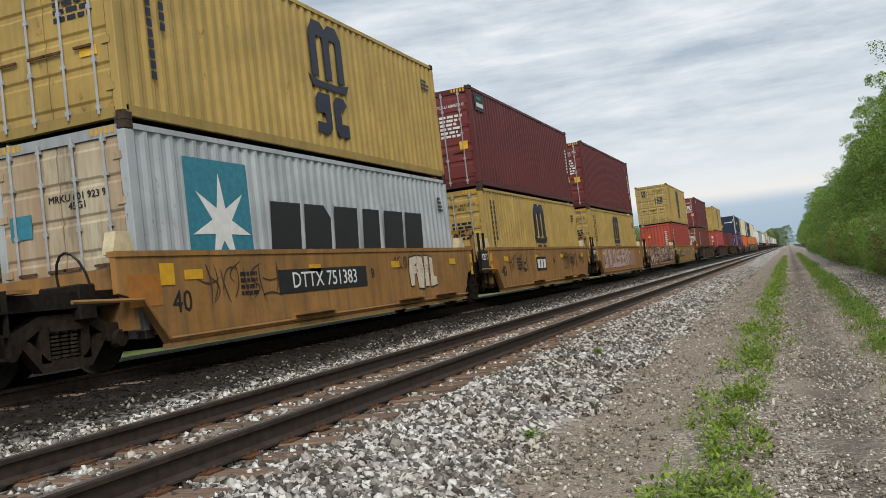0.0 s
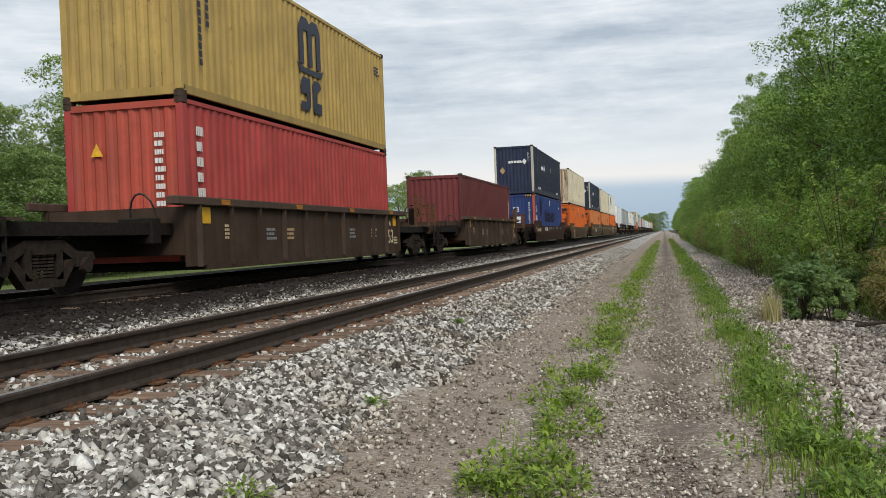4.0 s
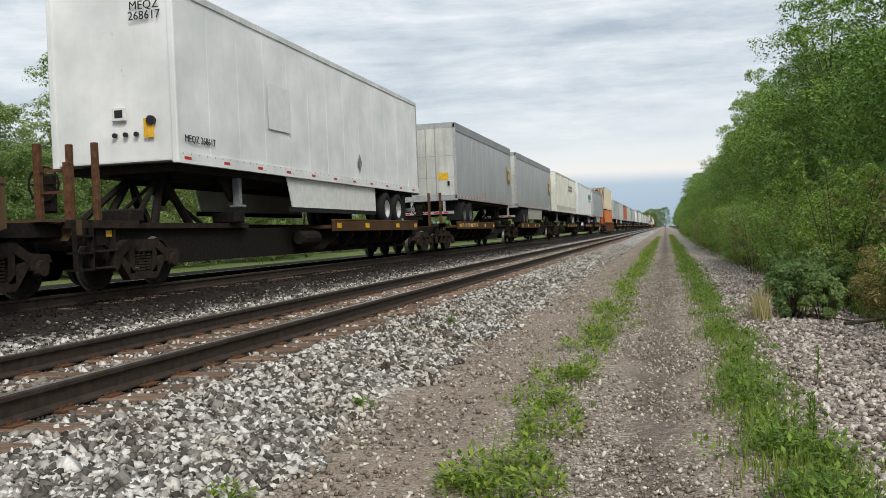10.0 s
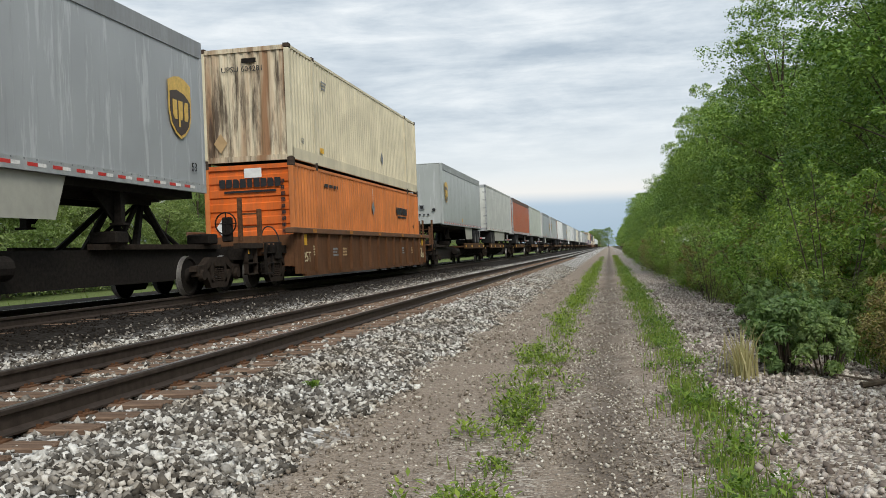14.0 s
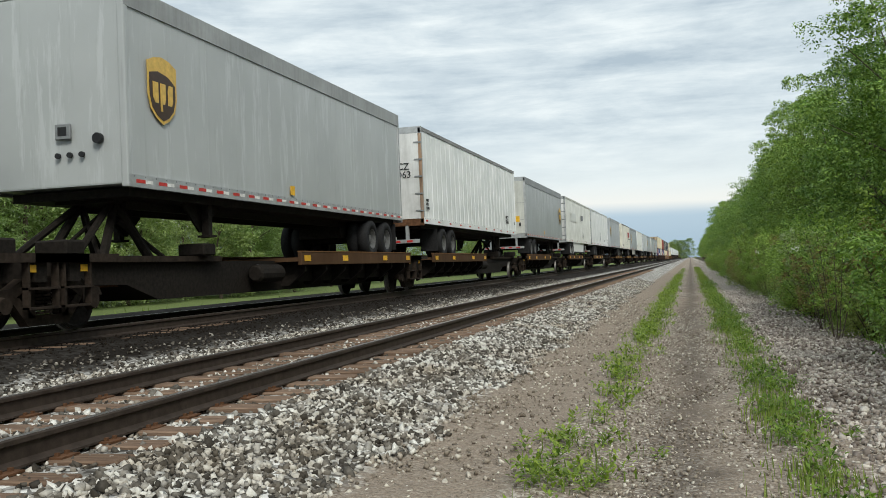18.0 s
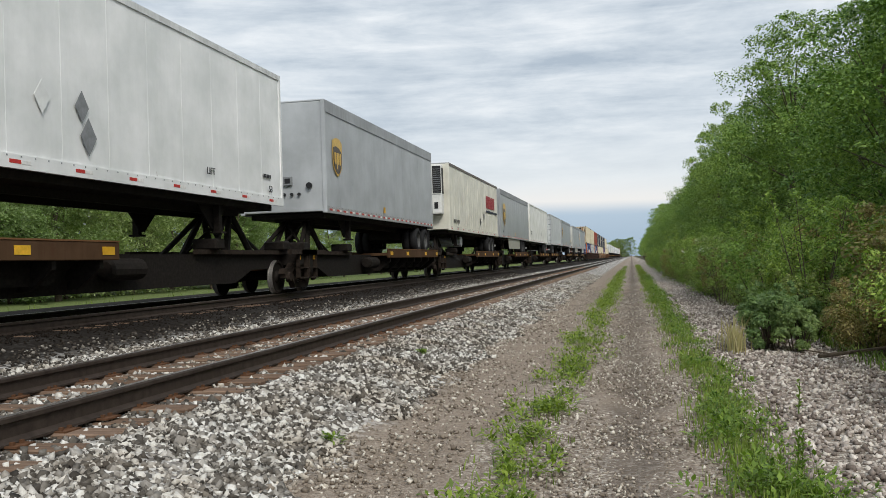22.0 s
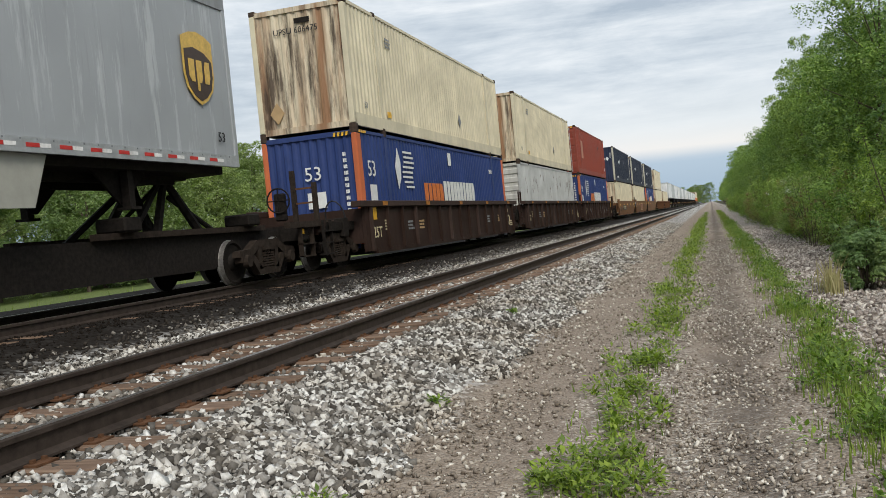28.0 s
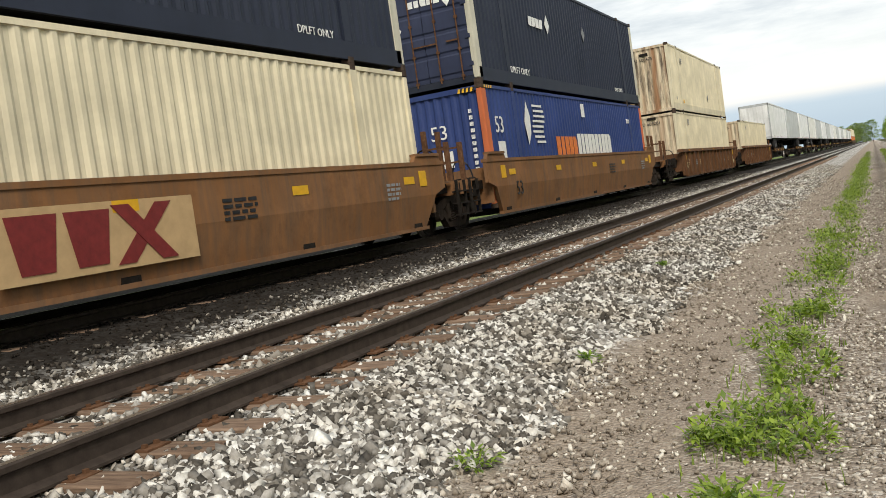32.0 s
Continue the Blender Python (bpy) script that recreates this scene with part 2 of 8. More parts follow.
def graffiti(name, dark, mid, light, scale):
    """Sprayed shapes that run into each other, with outlines."""
    m, n, l, b = material(name, 0.6)
    tc = n.new("ShaderNodeTexCoord")
    mp = n.new("ShaderNodeMapping"); mp.inputs["Scale"].default_value = (1, 1, 0.75); mp.inputs["Rotation"].default_value = (0.5, 0, 0)
    l.new(tc.outputs["Object"], mp.inputs[0])
    warp = n.new("ShaderNodeTexNoise"); warp.inputs["Scale"].default_value = 1.6; warp.inputs["Detail"].default_value = 2
    l.new(mp.outputs[0], warp.inputs["Vector"])
    add = n.new("ShaderNodeVectorMath"); add.operation = "MULTIPLY_ADD"; add.inputs[1].default_value = (1.1, 1.1, 1.1)
    l.new(warp.outputs["Color"], add.inputs[0]); l.new(mp.outputs[0], add.inputs[2])
    v = n.new("ShaderNodeTexVoronoi"); v.inputs["Scale"].default_value = scale
    e = n.new("ShaderNodeTexVoronoi"); e.feature = "DISTANCE_TO_EDGE"; e.inputs["Scale"].default_value = scale
    l.new(add.outputs[0], v.inputs["Vector"]); l.new(add.outputs[0], e.inputs["Vector"])
    sep = n.new("ShaderNodeSeparateColor"); l.new(v.outputs["Color"], sep.inputs[0])
    fill = ramp_node(n, l, sep.outputs[0], ((0.0, mid), (0.5, dark), (0.72, light)))
    fill.color_ramp.interpolation = "CONSTANT"
    line = ramp_node(n, l, e.outputs["Distance"], ((0.035, (0.03, 0.02, 0.02)), (0.05, (1, 1, 1))))
    c = mixed(n, l, 1.0, fill.outputs[0], line.outputs[0], "MULTIPLY")
    grime = noise_node(n, l, 3, 6, 0.7)
    g = ramp_node(n, l, grime.outputs[0], ((0.4, (0, 0, 0)), (0.75, (0.5, 0.5, 0.5))))
    c = mixed(n, l, g.outputs[0], c, (0.1, 0.08, 0.06))
    l.new(c, b.inputs["Base Color"])
    return m


def smeared(rgb):
    """Dull aluminium-grey paint with pale washed smears that run down it."""
    key = ("smear", rgb)
    if key in PAINTS:
        return PAINTS[key]
    m, n, l, b = material("smeared_grey_paint", 0.36)
    patch = noise_node(n, l, 0.5, 4, 0.5)
    base = ramp_node(n, l, patch.outputs[0], ((0.35, tuple(c * 0.92 for c in rgb)), (0.68, tuple(c * 1.08 for c in rgb))))
    run = noise_node(n, l, 1.0, 6, 0.7, (3.6, 3.6, 0.38))
    runf = ramp_node(n, l, run.outputs[0], ((0.54, (0, 0, 0)), (0.61, (0.5, 0.5, 0.5))))
    c = mixed(n, l, runf.outputs[0], base.outputs[0], (0.55, 0.57, 0.58))
    soot = noise_node(n, l, 1.0, 5, 0.7, (8, 8, 0.5))
    sf = ramp_node(n, l, soot.outputs[0], ((0.58, (0, 0, 0)), (0.8, (0.3, 0.3, 0.3))))
    l.new(mixed(n, l, sf.outputs[0], c, (0.12, 0.11, 0.10)), b.inputs["Base Color"])
    dent = noise_node(n, l, 1.2, 2, 0.5)
    bumped(n, l, b, dent.outputs[0], 0.1, 0.02)
    PAINTS[key] = m
    return m


TRUCKP = plain("rusty_black_casting", (0.030, 0.022, 0.017), 0.85, 0.0, 9, 0.5, 0.4)
STEEL_DARK = plain("grimy_black_steel", (0.016, 0.013, 0.011), 0.75, 0.0, 14, 0.5, 0.4)
RUST = plain("rusty_steel", (0.11, 0.055, 0.03), 0.85, 0.0, 10, 0.5, 0.4)
RAILSIDE = plain("rail_steel_brown", (0.055, 0.042, 0.035), 0.62, 0.25, 9, 0.35, 0.3)
RAILTOP = plain("worn_rail_head", (0.30, 0.27, 0.25), 0.34, 0.9, 30, 0.2, 0.05)
WHEELRIM = plain("worn_wheel_tread", (0.42, 0.40, 0.38), 0.4, 0.8, 20, 0.3, 0.1)
TYRE = plain("tyre_rubber", (0.02, 0.02, 0.021), 0.8, 0.0, 20, 0.3, 0.2)
ALLOY = plain("alloy_rim", (0.62, 0.62, 0.62), 0.38, 0.6, 12, 0.2, 0.1)
ALU = plain("dull_aluminium", (0.45, 0.46, 0.47), 0.5, 0.5, 6, 0.2, 0.1)
BLACKP = plain("black_paint", (0.015, 0.015, 0.017), 0.55)
WHITEP = plain("white_paint", (0.72, 0.72, 0.70), 0.5, 0.0, 6, 0.12)
YELLOWP = plain("yellow_reflector", (0.62, 0.34, 0.02), 0.45, 0.0, 6, 0.15)
AMBERP = plain("orange_yellow_sticker", (0.75, 0.42, 0.03), 0.5)
REDP = plain("red_reflective_tape", (0.50, 0.035, 0.03), 0.4)
TAPEW = plain("white_reflective_tape", (0.75, 0.74, 0.72), 0.4)
BROWNP = plain("dark_brown_enamel", (0.045, 0.022, 0.012), 0.35)
GOLDP = plain("gold_enamel", (0.62, 0.40, 0.09), 0.4)
NAVYP = plain("navy_ink", (0.012, 0.014, 0.035), 0.5)
TEALP = plain("teal_paint", (0.035, 0.20, 0.27), 0.5)
GREENP = plain("green_ink", (0.03, 0.22, 0.10), 0.5)
BLUEP = plain("blue_ink", (0.03, 0.12, 0.33), 0.5)
CRIMSONP = plain("crimson_ink", (0.35, 0.02, 0.03), 0.5)
MAROONP = plain("maroon_ink", (0.16, 0.018, 0.018), 0.55)
ORANGEP = plain("orange_ink", (0.62, 0.17, 0.04), 0.5)
CASTP = plain("grimy_corner_casting", (0.060, 0.042, 0.032), 0.8, 0.0, 9, 0.5, 0.3)
GHOSTP = plain("ghost_of_old_lettering", (0.68, 0.69, 0.66), 0.5, 0.0, 4, 0.08)
DULLP = plain("dull_orange_reflector", (0.36, 0.15, 0.03), 0.6, 0.0, 6, 0.3)
CREAMP = plain("cream_figures", (0.55, 0.47, 0.30), 0.6, 0.0, 5, 0.25, 0.05)
SKIRTP = plain("dull_cream_panel", (0.37, 0.365, 0.32), 0.5, 0.0, 3, 0.12, 0.05)
GREYP = plain("grey_ink", (0.22, 0.23, 0.24), 0.6)
CHALKP = plain("faded_chalk_letters", (0.15, 0.145, 0.135), 0.8, 0.0, 5, 0.5, 0.05)
PALE_P = plain("ghosted_lettering", (0.72, 0.73, 0.72), 0.5, 0.0, 4, 0.1)
TANP = plain("pale_tan_panel", (0.44, 0.30, 0.16), 0.6, 0.0, 3, 0.15)


def ground_material():
    m, n, l, b = material("ground_by_zone", 0.95)
    tc = n.new("ShaderNodeTexCoord")
    sep = n.new("ShaderNodeSeparateXYZ"); l.new(tc.outputs["Object"], sep.inputs[0])
    wob = noise_node(n, l, 1.3, 5, 0.6)
    wx = n.new("ShaderNodeMath"); wx.operation = "MULTIPLY_ADD"; wx.inputs[1].default_value = 0.9; wx.inputs[2].default_value = -0.45
    l.new(wob.outputs[0], wx.inputs[0])
    x = n.new("ShaderNodeMath"); x.operation = "ADD"; l.new(sep.outputs[0], x.inputs[0]); l.new(wx.outputs[0], x.inputs[1])

    def zone(a, bb):
        r = n.new("ShaderNodeMapRange"); r.interpolation_type = "SMOOTHSTEP"
        r.inputs[1].default_value, r.inputs[2].default_value = a, bb
        l.new(x.outputs[0], r.inputs[0])
        return r.outputs[0]

    def stones(scale, stops):
        v = n.new("ShaderNodeTexVoronoi"); v.inputs["Scale"].default_value = scale
        l.new(tc.outputs["Object"], v.inputs["Vector"])
        s = n.new("ShaderNodeSeparateColor"); l.new(v.outputs["Color"], s.inputs[0])
        r = ramp_node(n, l, s.outputs[0], stops)
        return r.outputs[0], v.outputs["Distance"]

    ballast, bd = stones(17, ((0.0, (0.05, 0.045, 0.04)), (0.45, (0.22, 0.205, 0.19)), (1.0, (0.72, 0.70, 0.67))))
    fine, fd = stones(42, ((0.0, (0.16, 0.13, 0.108)), (0.6, (0.30, 0.255, 0.215)), (1.0, (0.70, 0.65, 0.58))))
    big = noise_node(n, l, 0.55, 4, 0.6, (2.2, 0.35, 1))
    dirtf = ramp_node(n, l, big.outputs[0], ((0.36, (0.2, 0.2, 0.2)), (0.60, (0.85, 0.85, 0.85))))
    grit = noise_node(n, l, 55, 4, 0.7)
    dirt = ramp_node(n, l, grit.outputs[0], ((0.3, (0.185, 0.142, 0.11)), (0.7, (0.36, 0.295, 0.235))))
    bare = zone(-1.15, -0.75)
    less = n.new("ShaderNodeMapRange"); less.inputs[3].default_value, less.inputs[4].default_value = 0.82, 0.0; l.new(bare, less.inputs[0])
    most = n.new("ShaderNodeMath"); most.operation = "MAXIMUM"; l.new(less.outputs[0], most.inputs[0]); l.new(dirtf.outputs[0], most.inputs[1])
    path = mixed(n, l, most.outputs[0], fine, dirt.outputs[0])
    # trodden, darker earth in the middle of the foot track
    rut = n.new("ShaderNodeMath"); rut.operation = "ABSOLUTE"
    mid = n.new("ShaderNodeMath"); mid.operation = "SUBTRACT"; mid.inputs[1].default_value = 0.06; l.new(x.outputs[0], mid.inputs[0]); l.new(mid.outputs[0], rut.inputs[0])
    rutf = ramp_node(n, l, rut.outputs[0], ((0.04, (0.6, 0.6, 0.6)), (0.33, (0, 0, 0))))
    path = mixed(n, l, rutf.outputs[0], path, (0.095, 0.077, 0.065))
    # oil and the train's own shade, both painted into the ground colour
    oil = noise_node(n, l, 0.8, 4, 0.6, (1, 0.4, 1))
    oil_shade_f = ramp_node(n, l, oil.outputs[0], ((0.4, (0.96, 0.96, 0.96)), (0.65, (1.0, 1.0, 1.0))))
    oil_shade = mixed(n, l, oil_shade_f.outputs[0], ballast, (0.013, 0.010, 0.008))
    gr = noise_node(n, l, 6, 6, 0.7)
    field = ramp_node(n, l, gr.outputs[0], ((0.3, (0.07, 0.10, 0.03)), (0.75, (0.20, 0.24, 0.09))))
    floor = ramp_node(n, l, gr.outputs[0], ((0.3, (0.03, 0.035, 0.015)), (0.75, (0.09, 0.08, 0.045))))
    c = mixed(n, l, zone(-14.3, -13.5), field.outputs[0], oil_shade)
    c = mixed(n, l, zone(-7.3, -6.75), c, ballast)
    c = mixed(n, l, zone(-2.25, -1.85), c, path)
    c = mixed(n, l, zone(1.0, 1.5), c, fine)
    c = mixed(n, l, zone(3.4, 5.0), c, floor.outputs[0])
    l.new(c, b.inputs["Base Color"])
    hm = n.new("ShaderNodeMix"); hm.data_type = "FLOAT"
    l.new(zone(-2.25, -1.85), hm.inputs[0]); l.new(bd, hm.inputs[2]); l.new(fd, hm.inputs[3])
    inv = n.new("ShaderNodeMath"); inv.operation = "SUBTRACT"; inv.inputs[0].default_value = 1.0; l.new(hm.outputs[0], inv.inputs[1])
    bumped(n, l, b, inv.outputs[0], 0.7, 0.025)
    return m


LIMESTONE = ((0.0, (0.06, 0.054, 0.048)), (0.36, (0.20, 0.185, 0.168)), (0.64, (0.46, 0.44, 0.415)), (0.88, (0.84, 0.83, 0.805)))
PATH_GRIT = ((0.0, (0.20, 0.165, 0.135)), (0.40, (0.33, 0.285, 0.24)), (0.75, (0.52, 0.465, 0.405)), (0.93, (0.82, 0.78, 0.71)))
# much darker tones than LIMESTONE, for the slope next to the train
DARK_STONE = ((0.0, (0.02, 0.017, 0.014)), (0.50, (0.07, 0.06, 0.052)), (0.82, (0.17, 0.155, 0.14)), (0.97, (0.42, 0.40, 0.37)))
RUBBLE = ((0.0, (0.16, 0.13, 0.115)), (0.30, (0.33, 0.285, 0.26)), (0.65, (0.52, 0.465, 0.43)), (0.90, (0.78, 0.73, 0.68)))


def stone_material(name, tones):
    m, n, l, b = material(name, 0.9)
    g = n.new("ShaderNodeNewGeometry")
    r = ramp_node(n, l, g.outputs["Random Per Island"], tones)
    t = noise_node(n, l, 40, 5, 0.7)
    f = ramp_node(n, l, t.outputs[0], ((0.35, (0.7, 0.68, 0.64)), (0.7, (1.0, 1.0, 1.0))))
    soil = noise_node(n, l, 1.1, 5, 0.65)
    soilf = ramp_node(n, l, soil.outputs[0], ((0.42, (1.0, 1.0, 1.0)), (0.68, (0.66, 0.59, 0.51) if tones is LIMESTONE else (0.92, 0.90, 0.88))))
    c = mixed(n, l, 1.0, r.outputs[0], f.outputs[0], "MULTIPLY")
    l.new(mixed(n, l, 1.0, c, soilf.outputs[0], "MULTIPLY"), b.inputs["Base Color"])
    bumped(n, l, b, t.outputs[0], 0.35, 0.004)
    return m


def tie_material():
    m, n, l, b = material("weathered_crosstie", 0.9)
    o = n.new("ShaderNodeObjectInfo")
    grain = noise_node(n, l, 1, 6, 0.7, (3, 40, 40))
    r = ramp_node(n, l, grain.outputs[0], ((0.3, (0.09, 0.055, 0.04)), (0.7, (0.30, 0.215, 0.16))))
    k = ramp_node(n, l, o.outputs["Random"], ((0.0, (0.7, 0.66, 0.62)), (1.0, (1.0, 0.98, 0.96))))
    l.new(mixed(n, l, 1.0, r.outputs[0], k.outputs[0], "MULTIPLY"), b.inputs["Base Color"])
    bumped(n, l, b, grain.outputs[0], 0.6, 0.01)
    return m


def leaf_material(name, dark, light, through):
    m, n, l, b = material(name, 0.55)
    g = n.new("ShaderNodeNewGeometry")
    o = n.new("ShaderNodeObjectInfo")
    r = ramp_node(n, l, g.outputs["Random Per Island"], ((0.0, dark), (1.0, light)))
    k = ramp_node(n, l, o.outputs["Random"], ((0.0, (0.74, 0.84, 0.74)), (1.0, (1.08, 1.04, 0.9))))
    c = mixed(n, l, 1.0, r.outputs[0], k.outputs[0], "MULTIPLY")
    l.new(c, b.inputs["Base Color"])
    tr = n.new("ShaderNodeBsdfTranslucent"); l.new(mixed(n, l, 1.0, c, (1.0, 1.15, 0.5), "MULTIPLY"), tr.inputs[0])
    mx = n.new("ShaderNodeMixShader"); mx.inputs[0].default_value = through
    out = n["Material Output"]
    l.new(b.outputs[0], mx.inputs[1]); l.new(tr.outputs[0], mx.inputs[2]); l.new(mx.outputs[0], out.inputs[0])
    return m


GROUND = ground_material()
STONE = stone_material("crushed_limestone", LIMESTONE)
STONE_PATH = stone_material("path_grit", PATH_GRIT)
STONE_RUBBLE = stone_material("pinkish_rubble", RUBBLE)
STONE_DARKGREY = stone_material("dark_grey_ballast", DARK_STONE)
# near-black stone colour: oil, plus painted shade from the train above
STONE_OIL_SHADE = plain("oil_and_shade_black_stone", (0.017, 0.013, 0.010), 0.85, 0.0, 9, 0.6, 0.3)
TIE = tie_material()
LEAF = leaf_material("broad_leaves", (0.065, 0.145, 0.028), (0.32, 0.46, 0.10), 0.19)
LEAF_YOUNG = leaf_material("young_leaves", (0.08, 0.165, 0.03), (0.38, 0.50, 0.115), 0.19)
LEAF_DEEP = leaf_material("deep_green_leaves", (0.05, 0.12, 0.025), (0.27, 0.40, 0.09), 0.19)
# haze put into the leaf colour: paler, greyer greens for the far trees
LEAF_HAZED = leaf_material("haze_paled_leaves", (0.17, 0.23, 0.10), (0.38, 0.46, 0.22), 0.45)
WEED = leaf_material("weed_leaves", (0.085, 0.15, 0.025), (0.33, 0.43, 0.075), 0.40)
GRASS = leaf_material("grass_blades", (0.11, 0.17, 0.035), (0.32, 0.40, 0.11), 0.4)
SHRUB = leaf_material("shrub_leaves", (0.13, 0.17, 0.05), (0.45, 0.50, 0.19), 0.34)
FRESH = leaf_material("fresh_bush_leaves", (0.085, 0.165, 0.032), (0.42, 0.55, 0.135), 0.34)
BROWNLEAF = leaf_material("reddish_shrub_leaves", (0.15, 0.105, 0.045), (0.42, 0.35, 0.15), 0.34)
DEEPLEAF = leaf_material("blue_green_weed_leaves", (0.13, 0.21, 0.09), (0.33, 0.43, 0.20), 0.48)
SILVER = leaf_material("silvery_leaves", (0.24, 0.28, 0.15), (0.58, 0.62, 0.42), 0.4)
STRAW = leaf_material("dry_stems", (0.36, 0.29, 0.16), (0.66, 0.57, 0.37), 0.3)
BARK = plain("grey_brown_bark", (0.10, 0.08, 0.06), 0.95, 0.0, 12, 0.45, 0.8)
BLOSSOM = plain("white_blossom", (0.75, 0.75, 0.68), 0.8)


# ---- builders ----
def part(name, bm, mat, parent=None, label="", at=None):
    """Link a bmesh or a mesh as one object, under a thing or a part."""
    if isinstance(bm, bpy.types.Mesh):
        me = bm
    else:
        me = bpy.data.meshes.new(name)
        bm.to_mesh(me)
        bm.free()
    if mat and not me.materials:
        me.materials.append(mat)
    ob = new(name, me)
    if parent:
        ob.parent = parent
    if at is not None:
        ob.matrix_basis = at
    if label:
        ob["label"] = label
    return ob


def empty(name):
    ob = new(name)
    ob.empty_display_size = 0.3
    return ob


def box(bm, x0, x1, y0, y1, z0, z1):
    v = [bm.verts.new((x, y, z)) for z in (z0, z1) for y in (y0, y1) for x in (x0, x1)]
    for f in ((0, 2, 3, 1), (4, 5, 7, 6), (0, 1, 5, 4), (2, 6, 7, 3), (0, 4, 6, 2), (1, 3, 7, 5)):
        bm.faces.new([v[i] for i in f])
    return bm


def boxes(*sizes):
    bm = bmesh.new()
    for s in sizes:
        box(bm, *s)
    return bm


def soft(bm, width=0.015, segments=1):
    bmesh.ops.bevel(bm, geom=bm.edges[:], offset=width, segments=segments, affect="EDGES", profile=0.6)
    return bm


def prism(pts, axis, a, b):
    """A flat outline of (u, v) pairs drawn out along an axis from a to b: along x the pairs are (y, z), along y they are (x, z)."""
    bm = bmesh.new()
    put = (lambda u, v, w: (w, u, v)) if axis == "x" else (lambda u, v, w: (u, w, v))
    lo = [bm.verts.new(put(u, v, a)) for u, v in pts]
    hi = [bm.verts.new(put(u, v, b)) for u, v in pts]
    k = len(pts)
    bm.faces.new(lo[::-1]), bm.faces.new(hi)
    for i in range(k):
        bm.faces.new((lo[i], lo[(i + 1) % k], hi[(i + 1) % k], hi[i]))
    bmesh.ops.recalc_face_normals(bm, faces=bm.faces[:])
    return bm


def tube(bm, a, b, r0, r1=None, sides=8):
    r1 = r0 if r1 is None else r1
    a, b = Vector(a), Vector(b)
    q = (b - a).to_track_quat("Z", "Y")
    rings = []
    for p, r in ((a, r0), (b, r1)):
        rings.append([bm.verts.new(p + q @ Vector((r * math.cos(2 * math.pi * i / sides), r * math.sin(2 * math.pi * i / sides), 0))) for i in range(sides)])
    for i in range(sides):
        j = (i + 1) % sides
        bm.faces.new((rings[0][i], rings[0][j], rings[1][j], rings[1][i]))
    bm.faces.new(rings[0][::-1]), bm.faces.new(rings[1])
    return bm


def lathe_x(profile, sides=20, x=0.0, y=0.0, z=0.0, caps=True):
    """Turn (x, radius) pairs about a line along x."""
    bm = bmesh.new()
    rings = [[bm.verts.new((x + px, y + r * math.cos(2 * math.pi * i / sides), z + r * math.sin(2 * math.pi * i / sides))) for i in range(sides)] for px, r in profile]
    for a, b in zip(rings, rings[1:]):
        for i in range(sides):
            j = (i + 1) % sides
            bm.faces.new((a[i], a[j], b[j], b[i]))
    if caps:
        bm.faces.new(rings[0][::-1]), bm.faces.new(rings[-1])
    bmesh.ops.recalc_face_normals(bm, faces=bm.faces[:])
    return bm


# lettering, all made at once from the built-in font
WORDS = {}


def letter(words):
    made = []
    for w in words:
        c = bpy.data.curves.new("lettering", "FONT")
        c.body, c.size, c.extrude, c.align_x, c.align_y = w, 1.0, 0.004, "CENTER", "CENTER"
        c.space_line = 0.85
        c.resolution_u = 2
        made.append((w, new("lettering", c)))
    bpy.context.view_layer.update()
    deps = bpy.context.evaluated_depsgraph_get()
    for w, o in made:
        WORDS[w] = bpy.data.meshes.new_from_object(o.evaluated_get(deps))
        c = o.data
        bpy.data.objects.remove(o)
        bpy.data.curves.remove(c)


letter(["53", "40", "DPLFT ONLY", "25T", "125T", "C", "B", "A", "48", "45", "24,000 lbs", "LIFT", "CAUTION", "WIDE\nTURNS", "DTTX 751383", "DTTX 727592", "DTTX 72759",
        "767412", "MEQZ 268617", "MEQZ\n268617", "MECZ\n365063", "FEC 71955", "TTAX 553214", "WP", "2010", "T\nY\nN\nE\n1\n0\n6\n0", "UPSU 606475", "UPSU 604281", "AKXZ 553438",
        "N 28 - ALL PURPOSE SPINE CAR", "TCKU 684550 0", "4561", "MEDU 851536 0\n45G1", "MRKU 601 923 9\n45G1", "TGCU 511045\n45G1", "U\nM\nX\nU",
        "D.", "P.", "B.", "N", "DMXU 231975", "D"])


def words(text, parent, mat, height, at, face="side", stretch=1.0):
    """Lettering on the side that faces +x, or on the end that faces -y. at: its middle; height: of a capital."""
    me = WORDS[text].copy()
    turn = (90, 0, 90) if face == "side" else (90, 0, 0)
    k = height / 0.69
    ob = part("lettering", me, mat, parent)
    ob.matrix_basis = pose(*at, *turn) @ Matrix.Diagonal((k * stretch, k, 1, 1))
    return ob


def shape(pts, parent, mat, at, face="side", name="emblem", thick=0.006, label=""):
    """A flat painted shape from (along, up) pairs."""
    bm = bmesh.new()
    lo = [bm.verts.new((u, v, 0)) for u, v in pts]
    hi = [bm.verts.new((u, v, thick)) for u, v in pts]
    k = len(pts)
    bm.faces.new(hi), bm.faces.new(lo[::-1])
    for i in range(k):
        bm.faces.new((lo[i], lo[(i + 1) % k], hi[(i + 1) % k], hi[i]))
    bmesh.ops.recalc_face_normals(bm, faces=bm.faces[:])
    turn = (90, 0, 90) if face == "side" else (90, 0, 0)
    return part(name, bm, mat, parent, label, pose(*at, *turn))


def rect(w, h):
    return [(-w / 2, -h / 2), (w / 2, -h / 2), (w / 2, h / 2), (-w / 2, h / 2)]


